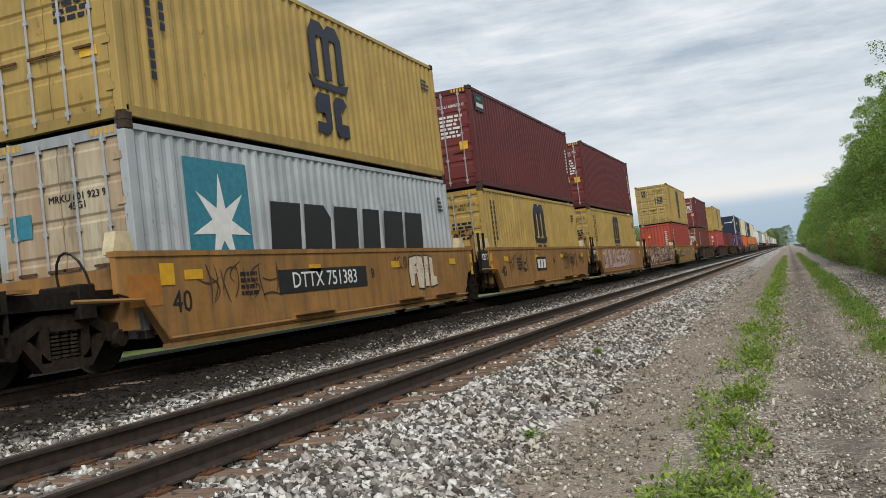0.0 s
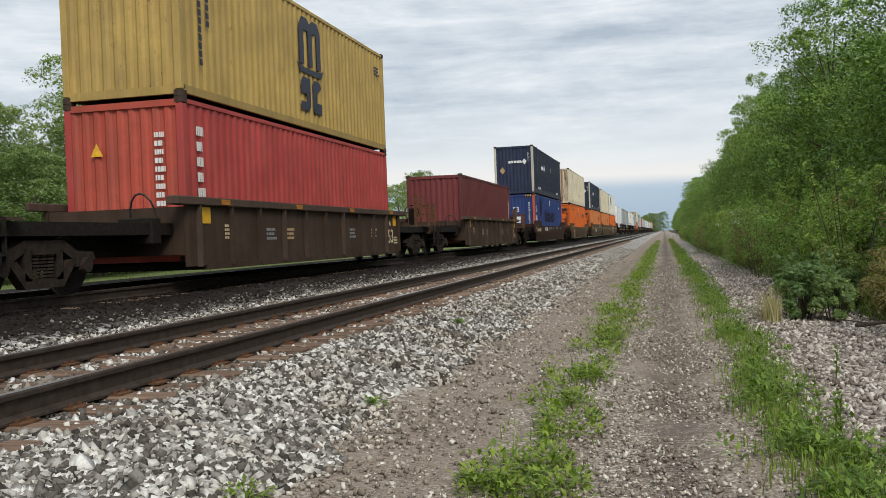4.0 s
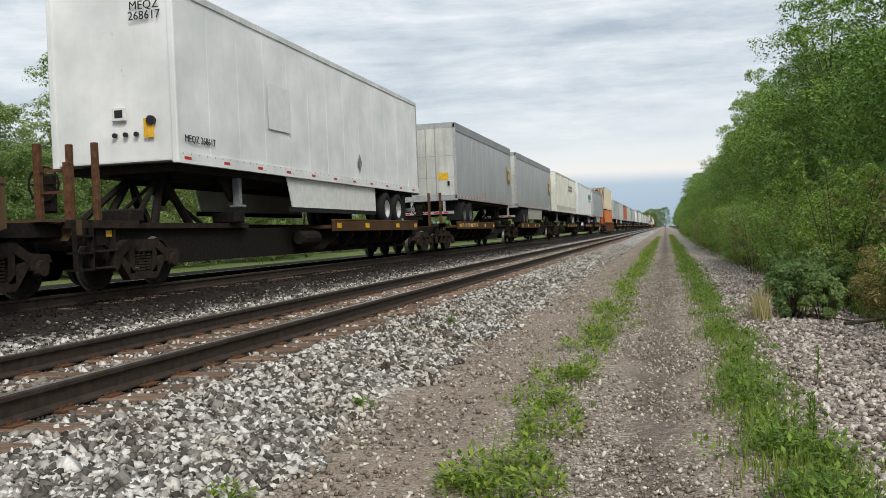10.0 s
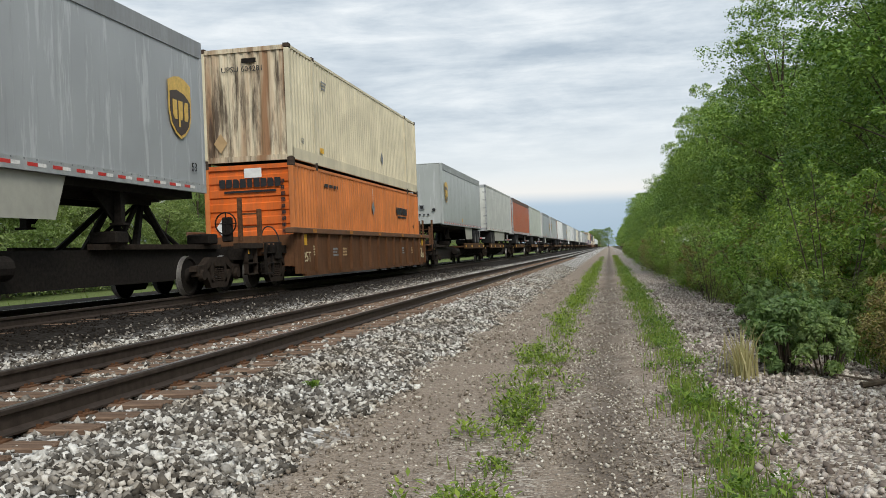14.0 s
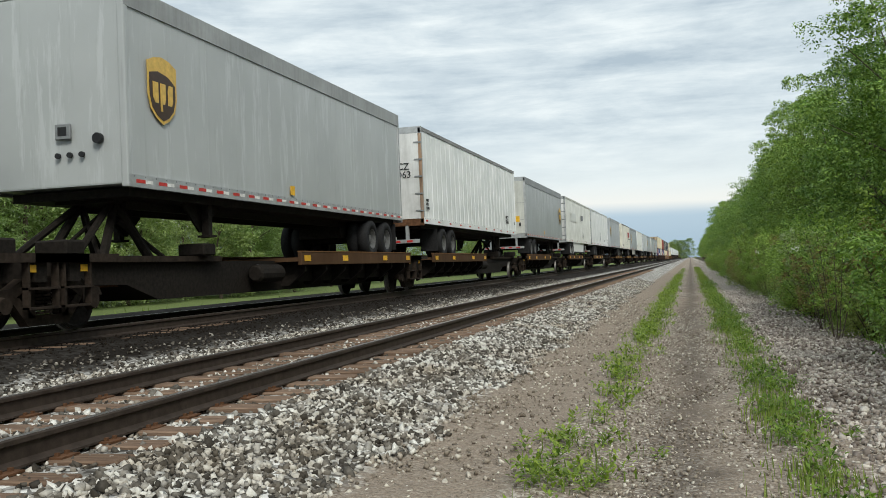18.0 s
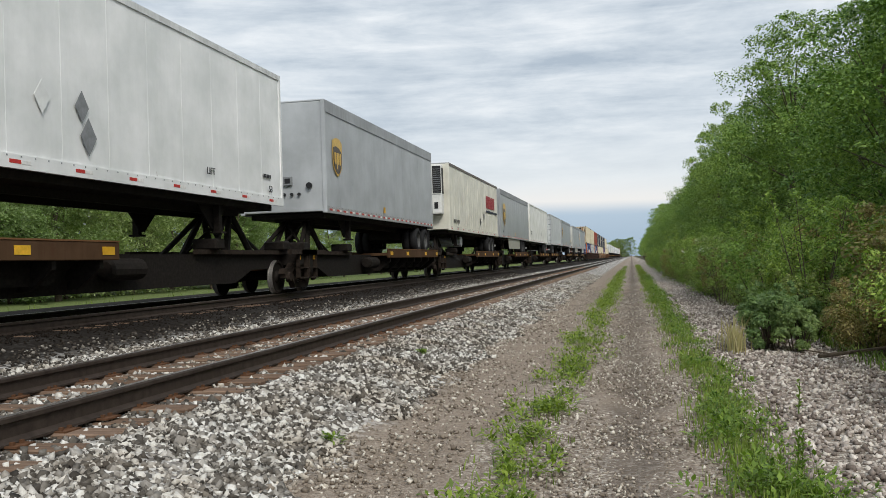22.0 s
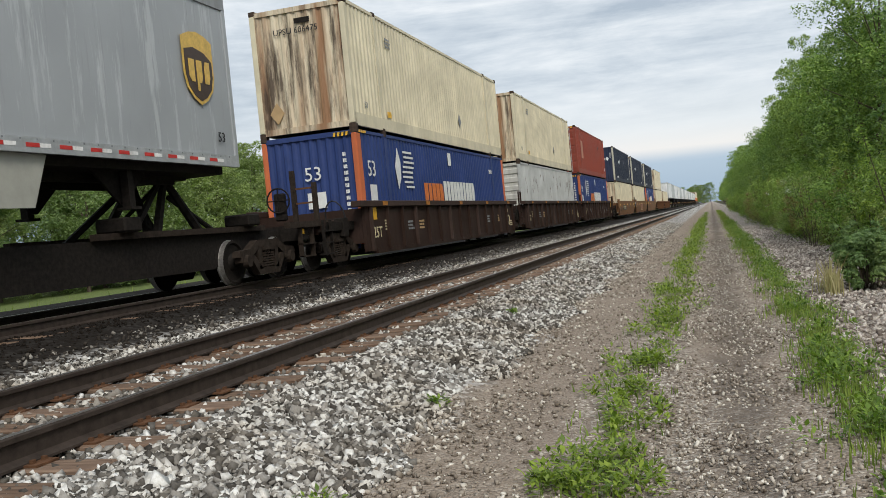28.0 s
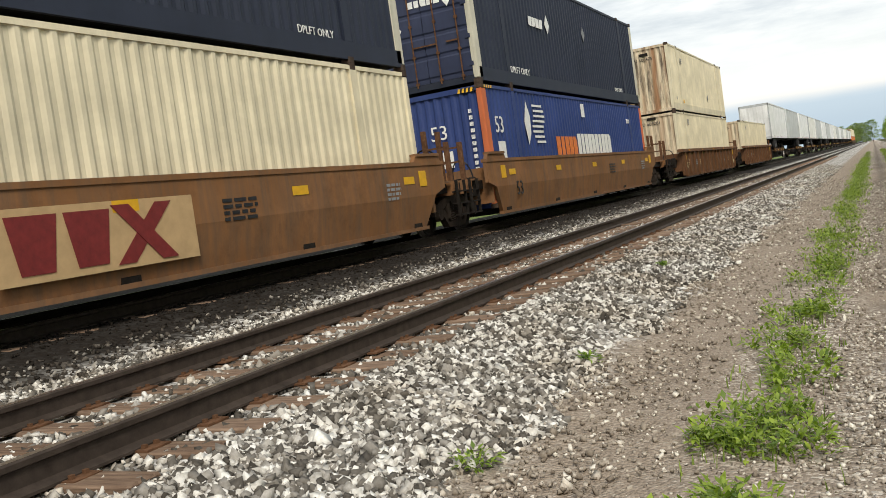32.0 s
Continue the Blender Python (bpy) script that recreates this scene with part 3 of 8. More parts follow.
def plate(w, h, parent, mat, at, face="side", name="marking", label=""):
    return shape(rect(w, h), parent, mat, at, face, name, 0.005, label)


def bars(parent, mat, at, w, h, rows, face="side", seed=0, upright=False):
    """Writing too small to read: one mesh of short bars."""
    rnd = random.Random(seed)
    bm = bmesh.new()
    pitch = h / rows
    for r in range(rows):
        zz = h / 2 - (r + 0.5) * pitch
        u = -w / 2
        stop = w / 2 - rnd.random() * w * 0.3
        while u < stop:
            d = rnd.uniform(0.12, 0.3) * w
            e = min(u + d, stop)
            for lay in ((0, 0.004),):
                vs = [(u, zz - pitch * 0.3), (e, zz - pitch * 0.3), (e, zz + pitch * 0.3), (u, zz + pitch * 0.3)]
                if upright:
                    vs = [(-b2, a2) for a2, b2 in vs]
                lo = [bm.verts.new((a2, b2, 0)) for a2, b2 in vs]
                hi = [bm.verts.new((a2, b2, 0.004)) for a2, b2 in vs]
                bm.faces.new(hi)
                for i in range(4):
                    bm.faces.new((lo[i], lo[(i + 1) % 4], hi[(i + 1) % 4], hi[i]))
            u = e + 0.06 * w
    turn = (90, 0, 90) if face == "side" else (90, 0, 0)
    ob = part("lettering", bm, mat, parent, "", pose(*at, *turn))
    ob["kind"] = "stuff"
    return ob

# ---- the train's line and its running ----
CL = -9.5          # centre line of the train's track
RAIL = 0.22        # its rail heads
EXTRA = ((0, 0), (4, 0), (8, 0), (12, 0), (13, 0), (13.5, 0), (14, 3.4), (14.5, 11.1), (15, 16.3), (15.5, 17.7), (16.5, 18.6), (17.5, 19.4), (18, 18.5), (18.5, 15.1), (19, 10.1), (19.5, 5.4), (20, 2.4), (20.5, 0), (21, 0), (24, 0), (28, 0), (32, 0))
WAY = [(t, 1.025 * (24.419 * t + 0.2518 * t * t / 32 + 0.0879 * t ** 3 / 1024) + extra - 0.6) for t, extra in EXTRA]
MOVING = []        # each thing of the train, its place along it and its height over the rail


def ride(ob, s, z=0.0):
    ob.matrix_world = pose(CL, s, RAIL + z)
    MOVING.append((ob, s, z))
    return ob


def motions():
    for ob, s, z in MOVING:
        walk(ob, [(t, pose(CL, s - gone, RAIL + z)) for t, gone in WAY])

# ---- the ground: one sheet across both tracks, the path and the verges ----
PROFILE = ((-400, -1.2), (-40, -0.9), (-17, -0.75), (-14.6, -0.25), (-13.7, 0.09), (-11.3, 0.09), (-7.75, 0.02), (-7.25, -0.10), (-6.75, -0.20), (-6.1, -0.215),
           (-3.15, -0.215), (-2.85, -0.25), (-2.05, -0.44), (-1.5, -0.47), (-0.9, -0.46), (-0.5, -0.475), (0.05, -0.50), (0.45, -0.475), (0.8, -0.45), (1.2, -0.46), (2.3, -0.48),
           (3.2, -0.60), (4.5, -0.75), (9, -0.8), (40, -0.6), (400, -0.6))


def height(x):
    for (xa, za), (xb, zb) in zip(PROFILE, PROFILE[1:]):
        if xa <= x <= xb:
            k = (x - xa) / (xb - xa)
            return za + (zb - za) * k
    return -0.6


def lay_ground():
    xs = sorted({p[0] for p in PROFILE} | {round(-3.1 + 0.14 * i, 2) for i in range(45)})
    ys = [-60, -30, -12, -4] + [round(0.3 * i, 2) for i in range(1, 100)] + [30 + 1.5 * i for i in range(40)] + [90 + 12 * i for i in range(30)] + [450 + 75 * i for i in range(20)] + [2000, 2600]
    verts, faces = [], []
    for y in ys:
        for x in xs:
            z = height(x)
            if -3.1 < x < 3.2 and 0 < y < 90:
                z += 0.035 * (noise.noise(Vector((x * 1.6, y * 0.9, 0))) + 0.5 * noise.noise(Vector((x * 4, y * 4, 3))))
            verts.append((x, y, z))
    w = len(xs)
    for j in range(len(ys) - 1):
        for i in range(w - 1):
            faces.append((j * w + i, j * w + i + 1, (j + 1) * w + i + 1, (j + 1) * w + i))
    me = bpy.data.meshes.new("ground")
    me.from_pydata(verts, [], faces)
    me.materials.append(GROUND)
    tagged(new("ground", me), "gravel ground with ballast shoulders, a worn dirt path and grass verges", "ground", kind="structure")


lay_ground()

# rails: base, web and head in one long section
RAIL_SECTION = [(-0.07, -0.18), (0.07, -0.18), (0.07, -0.165), (0.012, -0.14), (0.012, -0.05), (0.037, -0.04), (0.037, -0.012), (0.028, 0.0),
                (-0.028, 0.0), (-0.037, -0.012), (-0.037, -0.04), (-0.012, -0.05), (-0.012, -0.14), (-0.07, -0.165)]
TRACKS = (("near_track", -4.633, 0.0), ("train_track", CL, RAIL))


def rail_mesh():
    bm = prism(RAIL_SECTION, "y", -40, 1900)
    me = bpy.data.meshes.new("rail")
    bm.faces.ensure_lookup_table()
    for f in bm.faces:
        f.material_index = 1 if f.normal.z > 0.6 and f.calc_center_median().z > -0.02 else 0
    bm.to_mesh(me)
    bm.free()
    me.materials.append(RAILSIDE), me.materials.append(RAILTOP)
    return me


RAILS = rail_mesh()
tie_bm = soft(boxes((-1.3, 1.3, -0.115, 0.115, -0.36, -0.18)), 0.012)
TIE_MESH = bpy.data.meshes.new("crosstie")
tie_bm.to_mesh(TIE_MESH)
tie_bm.free()
TIE_MESH.materials.append(TIE)
plate_bm = boxes((-0.16, 0.16, -0.09, 0.09, -0.185, -0.172), (-0.11, -0.085, -0.05, -0.025, -0.172, -0.15), (0.085, 0.11, 0.03, 0.055, -0.172, -0.15), (0.085, 0.11, -0.06, -0.035, -0.172, -0.15))
PLATE_MESH = bpy.data.meshes.new("tie_plate")
plate_bm.to_mesh(PLATE_MESH)
plate_bm.free()
PLATE_MESH.materials.append(RUST)
TRACK = {}
for tname, tx, tz in TRACKS:
    tr = empty("railway_track")
    tr.matrix_world = pose(tx, 0, tz)
    tagged(tr, "straight railway track with worn steel rails on weathered timber ties" if tz == 0 else "oil-stained railway track under the freight train", "railway track", "parallel tracks", "structure")
    TRACK[tname] = tr
    for side in (-1, 1):
        part("rail", RAILS, None, tr, "dark brown steel rail with a worn head", pose(side * 0.7525, 0, 0))

# ---- ballast stones: real stones where the path runs close, laid as loose stuff ----
CUBE = [(x, y, z) for z in (-0.8, 0.8) for y in (-0.8, 0.8) for x in (-0.8, 0.8)]
CUBE_FACES = [(0, 2, 3, 1), (4, 5, 7, 6), (0, 1, 5, 4), (2, 6, 7, 3), (0, 4, 6, 2), (1, 3, 7, 5)]


def scatter_mesh(name, base, faces, place, size, turn, jitter, rng, mat):
    """One mesh of many copies of a small shape, each of its own size and turn, with its corners moved a little."""
    k, nv = len(place), len(base)
    v = (np.asarray(base)[None] + jitter * rng.normal(size=(k, nv, 3))) * size[:, None, :]
    tip, lean = rng.normal(0, 0.45, k)[:, None], rng.normal(0, 0.45, k)[:, None]
    v = np.stack([v[..., 0] + tip * v[..., 2], v[..., 1] + lean * v[..., 2], v[..., 2] - tip * v[..., 0] - lean * v[..., 1]], -1)
    c, s = np.cos(turn)[:, None], np.sin(turn)[:, None]
    v = np.stack([v[..., 0] * c - v[..., 1] * s, v[..., 0] * s + v[..., 1] * c, v[..., 2]], -1) + place[:, None, :]
    f = (np.asarray(faces)[None] + (np.arange(k) * nv)[:, None, None]).reshape(-1, len(faces[0]))
    return raw_mesh(name, v.reshape(-1, 3), f, mat)


def raw_mesh(name, v, f, mat):
    me = bpy.data.meshes.new(name)
    w = f.shape[1]
    me.vertices.add(len(v)), me.loops.add(f.size), me.polygons.add(len(f))
    me.vertices.foreach_set("co", np.ascontiguousarray(v, np.float32).ravel())
    me.loops.foreach_set("vertex_index", np.ascontiguousarray(f, np.int32).ravel())
    me.polygons.foreach_set("loop_start", np.arange(0, f.size, w, dtype=np.int32))
    me.update(calc_edges=True)
    me.materials.append(mat)
    return me


HEIGHTS_X = np.array([p[0] for p in PROFILE], float)
HEIGHTS_Z = np.array([p[1] for p in PROFILE], float)


def stones(label, count, x0, x1, y0, y1, size, rng, near=2.0, sink=0.15, pull=None, mat=STONE):
    u = rng.random(count)
    y = y0 + (y1 - y0) * u ** near
    x = x0 + (x1 - x0) * (rng.random(count) if pull is None else rng.random(count) ** pull)
    x = x + (0.11 * np.sin(1.7 * y) + 0.07 * np.sin(4.1 * y + 1.0) + 0.05 * np.sin(9.3 * y)) * np.abs(x - x0) / abs(x1 - x0)
    s = size * np.minimum(rng.lognormal(0, 0.28, count), 1.6)
    z = np.interp(x, HEIGHTS_X, HEIGHTS_Z) + s * (0.35 - sink) + 0.018 * rng.random(count)
    sz = np.stack([s * rng.uniform(0.7, 1.25, count), s * rng.uniform(0.6, 1.0, count), s * rng.uniform(0.45, 0.8, count)], 1)
    me = scatter_mesh("ballast_stones", CUBE, CUBE_FACES, np.stack([x, y, z], 1), sz, rng.random(count) * 6.28, 0.24, rng, mat)
    tagged(new("ballast_stones", me), label, "ballast", "track ballast", "stuff")


rng = np.random.default_rng(5)
stones("loose crushed limestone heaped on the ballast shoulder", 54000, -3.3, -2.02, 2.2, 62, 0.0190, rng, 1.8)
stones("scattered limestone at the foot of the ballast shoulder", 5200, -2.1, -1.1, 2.2, 42, 0.0135, rng, 1.7, 0.3, 2.6, STONE_PATH)
stones("crushed limestone between the two tracks", 23000, -6.85, -5.95, 2.5, 70, 0.0195, rng, 1.5)
stones("stones beside the train's rails, coloured black for oil and the train's shade", 5200, -8.75, -7.55, 2.5, 60, 0.013, rng, 1.5, 0.55, 1.0, STONE_OIL_SHADE)
stones("dark grey stones on the slope below the train", 5200, -7.5, -6.7, 2.5, 60, 0.017, rng, 1.5, 0.45, 1.0, STONE_DARKGREY)
stones("crushed limestone between the rails", 12000, -5.2, -4.05, 2.5, 60, 0.0195, rng, 1.5, 0.4)
stones("small stones trodden into the dirt path", 26000, -0.75, 1.2, 1.8, 34, 0.0085, rng, 1.6, 0.35, None, STONE_PATH)
stones("sparse pebbles on the bare dirt beside the ballast", 7000, -2.1, -0.7, 1.8, 34, 0.0075, rng, 1.6, 0.35, None, STONE_PATH)
stones("pale rubble beside the grass verge", 28000, 0.95, 3.5, 2.0, 46, 0.0165, rng, 1.7, 0.15, None, STONE_RUBBLE)
stones("stones beside the ties of the outer track", 3500, -3.9, -3.25, 2.5, 45, 0.0185, rng, 1.6, 0.4)


# ---- grass and weeds on the verges ----
def blades(name, label, x, y, tall, rng, mat, wide=0.006, lean=0.35, group="verge plants"):
    """Single grass blades: two bent quads each."""
    k = len(x)
    z = np.interp(x, HEIGHTS_X, HEIGHTS_Z) - 0.01
    h = tall * rng.uniform(0.5, 1.2, k)
    a = rng.random(k) * 6.283
    b = rng.random(k) * 6.283
    off = lean * h * rng.random(k)
    dx, dy = np.cos(a) * wide * rng.uniform(0.7, 1.4, k), np.sin(a) * wide
    p = np.stack([x, y, z], 1)
    tip = p + np.stack([np.cos(b) * off, np.sin(b) * off, h], 1)
    mid = p + np.stack([np.cos(b) * off * 0.3, np.sin(b) * off * 0.3, h * 0.55], 1)
    d = np.stack([dx, dy, 0 * dx], 1)
    v = np.stack([p - d, p + d, mid + d * 0.8, mid - d * 0.8, tip + d * 0.15, tip - d * 0.15], 1)
    f = np.array([(0, 1, 2, 3), (3, 2, 4, 5)])[None] + (np.arange(k) * 6)[:, None, None]
    me = raw_mesh(name, v.reshape(-1, 3), f.reshape(-1, 4), mat)
    return tagged(new(name, me), label, "grass", group, "stuff")


def leafy(name, label, roots, rng, mat, per=26, leaf=0.05, tall=0.16, category="weed"):
    """Low broad-leaved plants: leaves set round short stems at each root."""
    r = np.repeat(np.asarray(roots, float), per, axis=0)
    k = len(r)
    a = rng.random(k) * 6.283
    out = rng.random(k) ** 0.7 * r[:, 2] * 0.9
    up = rng.uniform(0.1, 1.0, k) * tall * (r[:, 2] / 0.1)
    c = np.stack([r[:, 0] + np.cos(a) * out, r[:, 1] + np.sin(a) * out, np.interp(r[:, 0], HEIGHTS_X, HEIGHTS_Z) + up], 1)
    a = a + rng.normal(0, 0.5, k)
    ln = leaf * rng.uniform(0.6, 1.4, k)
    tilt = rng.uniform(-0.2, 1.15, k)
    fw = np.stack([np.cos(a) * np.cos(tilt), np.sin(a) * np.cos(tilt), np.sin(tilt)], 1) * ln[:, None]
    sd = np.stack([-np.sin(a), np.cos(a), 0 * a], 1) * (ln * 0.20)[:, None]
    dn = np.array([0, 0, -1.0])[None] * (ln * 0.35)[:, None]
    v = np.stack([c, c + fw * 0.45 + sd, c + fw + dn * 0.5, c + fw * 0.45 - sd, c + fw * 0.5 - dn * 0.12], 1)
    f = np.array([(0, 1, 4), (1, 2, 4), (2, 3, 4), (3, 0, 4)])[None] + (np.arange(k) * 5)[:, None, None]
    me = raw_mesh(name, v.reshape(-1, 3), f.reshape(-1, 3), mat)
    return tagged(new(name, me), label, category, "verge plants", "stuff")


def strip(count, y0, y1, centre, width, rng, gaps=0.5, near=1.6, freq=0.9, seed=0.0, patchy=1.0):
    """Places along a ragged strip, thick in some stretches and thin in others."""
    out = []
    while len(out) < count:
        y = y0 + (y1 - y0) * rng.random() ** near
        dens = 0.5 + 0.9 * patchy * noise.noise(Vector((seed, y * freq, 1.7))) + 0.5 * noise.noise(Vector((seed + 4, y * freq * 3.1, 0.3)))
        if y > 25:
            dens += 0.3
        if rng.random() < dens + 0.5 - gaps:
            off = rng.normal(0, 0.5) * width * (0.8 + 0.6 * noise.noise(Vector((seed + 9, y * 0.7, 5))))
            out.append((centre + 0.12 * noise.noise(Vector((seed, y * 0.35, 8.0))) + off, y))
    return np.array(out)


rng = np.random.default_rng(11)
pts = strip(950, 3.2, 80, -0.72, 0.38, rng, 0.58, 1.55, 1.9, 2.0, 0.75)
leafy("path_weeds", "bright green broad-leaved weeds down the middle of the path", np.c_[pts, rng.uniform(0.04, 0.105, len(pts))], rng, WEED, 27, 0.058, 0.15)
pts = strip(3600, 3.0, 120, -0.72, 0.40, rng, 0.56, 1.5, 1.9, 2.0, 0.55)
blades("path_grass", "thin grass between the wheel ruts of the path", pts[:, 0], pts[:, 1], 0.10, rng, GRASS)
pts = strip(22000, 2.2, 130, 0.80, 0.36, rng, 0.50, 1.9, 0.6, 7.0)
blades("verge_grass", "lush green grass verge beside the path", pts[:, 0], pts[:, 1], 0.11, rng, GRASS, 0.005)
pts = strip(900, 2.6, 60, 0.84, 0.36, rng, 0.5, 1.8, 0.9, 7.0)
leafy("verge_weeds", "low leafy weeds in the grass verge", np.c_[pts, rng.uniform(0.05, 0.12, len(pts))], rng, WEED, 22, 0.055, 0.13)
# the single small plants that stand in the stones
for px, py, pr in ((-2.13, 6.42, 0.075), (-2.02, 4.05, 0.11), (-1.0, 4.6, 0.09), (-2.65, 11.5, 0.05)):
    leafy("ballast_weed", "small green weed growing alone between pale stones", [(px + 0.02 * i - 0.03, py + 0.015 * (i % 2), pr) for i in range(4)], rng, WEED, 26, 0.05, 0.10)
tall = [(0.96, 5.66), (0.99, 5.70), (1.35, 7.9)]
for tx_, ty_ in tall:
    bm = bmesh.new()
    tube(bm, (0, 0, 0), (0.02, 0.01, 0.30), 0.006, 0.003, 6)
    plant = part("tall_weed", bm, WEED)
    plant.matrix_world = pose(tx_, ty_, height(tx_) - 0.01)
    tagged(plant, "tall thin green weed standing in the rubble", "weed", "tall weeds")
    for j in range(16):
        a = j * 2.4
        zz = 0.06 + j * 0.016
        leafm = bmesh.new()
        ln = 0.075 - 0.002 * j
        vs = [leafm.verts.new(p) for p in ((0, 0, 0), (ln * 0.45, 0.016, 0.02), (ln, 0, 0.005), (ln * 0.45, -0.016, 0.02))]
        leafm.faces.new(vs)
        part("leaf", leafm, WEED, plant, "", pose(0.01, 0.005, zz, 0, -20, math.degrees(a)))
# dry reed clump
n_reed = 110
rx, ry = rng.normal(1.40, 0.07, n_reed), rng.normal(12.9, 0.16, n_reed)
blades("dry_reeds", "clump of dry straw-coloured reeds before the bushes", rx, ry, 0.48, rng, STRAW, 0.008, 0.45)
# rough field grass past the train, and rank growth under the trees
fx, fy = rng.uniform(-24, -14.1, 16000), 2 + 120 * rng.random(16000) ** 1.6
blades("field_grass", "rough pale green grass beyond the far track", fx, fy, 0.28, rng, GRASS, 0.014, 0.5)
fx, fy = rng.uniform(2.8, 4.8, 9000), 5 + 90 * rng.random(9000) ** 1.7
blades("rank_grass", "rank grass at the foot of the bushes", fx, fy, 0.22, rng, GRASS, 0.009, 0.7)

# ---- running gear, shared by all cars ----
def truck_meshes():
    side = prism([(-1.16, 0.50), (-1.10, 0.62), (-0.72, 0.64), (-0.42, 0.80), (0.42, 0.80), (0.72, 0.64), (1.10, 0.62), (1.16, 0.50), (0.66, 0.50), (0.36, 0.66), (-0.36, 0.66), (-0.66, 0.50)], "x", -0.08, 0.08)
    for pts in ([(-0.74, 0.52), (-0.56, 0.52), (-0.30, 0.27), (0.30, 0.27), (0.56, 0.52), (0.74, 0.52), (0.40, 0.13), (-0.40, 0.13)], [(-0.40, 0.24), (-0.26, 0.24), (-0.26, 0.70), (-0.40, 0.70)], [(0.26, 0.24), (0.40, 0.24), (0.40, 0.70), (0.26, 0.70)]):
        more = prism(pts, "x", -0.075, 0.075)
        copied = {v: side.verts.new(v.co) for v in more.verts}
        for f in more.faces:
            side.faces.new([copied[v] for v in f.verts])
        more.free()
    wheel = lathe_x([(-0.07, 0.10), (-0.07, 0.36), (-0.065, 0.44), (-0.035, 0.445), (-0.03, 0.42), (0.065, 0.415), (0.068, 0.37), (0.03, 0.34), (0.02, 0.17), (0.07, 0.13), (0.10, 0.10)], 26)
    for w in (-0.89, 0.89):
        tube(side, (0.05, w, 0.42), (0.15, w, 0.42), 0.14, 0.11, 12)
        box(side, -0.07, 0.09, w - 0.19, w + 0.19, 0.40, 0.62)
    for dy in (-0.15, 0.0, 0.15):
        for k in range(7):
            z = 0.285 + k * 0.048
            tube(side, (0.03, dy, z), (0.03, dy, z + 0.03), 0.068, 0.068, 10)
    box(side, -0.06, 0.11, -0.24, 0.24, 0.60, 0.68)
    bolster = boxes((-0.95, 0.95, -0.2, 0.2, 0.45, 0.72))
    for w in (-0.89, 0.89):
        tube(bolster, (-0.95, w, 0.42), (0.95, w, 0.42), 0.075, 0.075, 10)
    out = {}
    for name, bm, mat in (("side_frame", side, TRUCKP), ("wheel", wheel, None), ("bolster", bolster, STEEL_DARK)):
        me = bpy.data.meshes.new(name)
        if name == "wheel":
            for f in bm.faces:
                r = math.hypot(f.calc_center_median().y, f.calc_center_median().z)
                f.material_index = 1 if r > 0.405 else 0
        bm.to_mesh(me)
        bm.free()
        if name == "wheel":
            me.materials.append(STEEL_DARK), me.materials.append(WHEELRIM)
        else:
            me.materials.append(mat)
        out[name] = me
    return out


GEAR = truck_meshes()


def truck(parent, y):
    t = part("truck", GEAR["bolster"], None, parent, "grimy cast steel bogie", pose(0, y, 0))
    for s in (-1, 1):
        part("side_frame", GEAR["side_frame"], None, t, "", pose(s * 1.0, 0, 0, 0, 0, 0 if s > 0 else 180))
        for w in (-0.89, 0.89):
            part("wheel", GEAR["wheel"], None, t, "steel wheel with a bright worn rim", pose(s * 0.7525, w, 0.42, 0, 0, 0 if s > 0 else 180))
    return t


# ---- containers ----
def corrugated(y0, y1, z0, z1, x, deep, pitch, sign):
    """A steel wall with upright trapezoid ribs, along y at x; deep: how far the hollows go in."""
    bm = bmesh.new()
    k = max(2, round((y1 - y0) / pitch))
    p = (y1 - y0) / k
    prof = []
    for i in range(k):
        a = y0 + i * p
        prof += [(a, 0), (a + p * 0.27, 0), (a + p * 0.5, deep), (a + p * 0.77, deep)]
    prof.append((y1, 0))
    lo = [bm.verts.new((x - sign * d, y, z0)) for y, d in prof]
    hi = [bm.verts.new((x - sign * d, y, z1)) for y, d in prof]
    for i in range(len(prof) - 1):
        bm.faces.new((lo[i], lo[i + 1], hi[i + 1], hi[i]) if sign > 0 else (lo[i], hi[i], hi[i + 1], lo[i + 1]))
    return bm


def corrugated_end(x0, x1, z0, z1, y, deep, pitch, level=False):
    bm = bmesh.new()
    if level:
        k = max(2, round((z1 - z0) / pitch))
        p = (z1 - z0) / k
        prof = []
        for i in range(k):
            a = z0 + i * p
            prof += [(a, 0), (a + p * 0.5, 0), (a + p * 0.58, deep), (a + p * 0.92, deep)]
        prof.append((z1, 0))
        lo = [bm.verts.new((x0, y + d, z)) for z, d in prof]
        hi = [bm.verts.new((x1, y + d, z)) for z, d in prof]
    else:
        k = max(2, round((x1 - x0) / pitch))
        p = (x1 - x0) / k
        prof = []
        for i in range(k):
            a = x0 + i * p
            prof += [(a, 0), (a + p * 0.3, 0), (a + p * 0.5, deep), (a + p * 0.8, deep)]
        prof.append((x1, 0))
        lo = [bm.verts.new((x, y + d, z0)) for x, d in prof]
        hi = [bm.verts.new((x, y + d, z1)) for x, d in prof]
    for i in range(len(prof) - 1):
        bm.faces.new((lo[i], lo[i + 1], hi[i + 1], hi[i]))
    bmesh.ops.recalc_face_normals(bm, faces=bm.faces[:])
    return bm


CASTING = soft(boxes((-0.085, 0.085, -0.09, 0.09, 0, 0.118)), 0.008)
CASTING_MESH = bpy.data.meshes.new("corner_casting")
CASTING.to_mesh(CASTING_MESH)
CASTING.free()


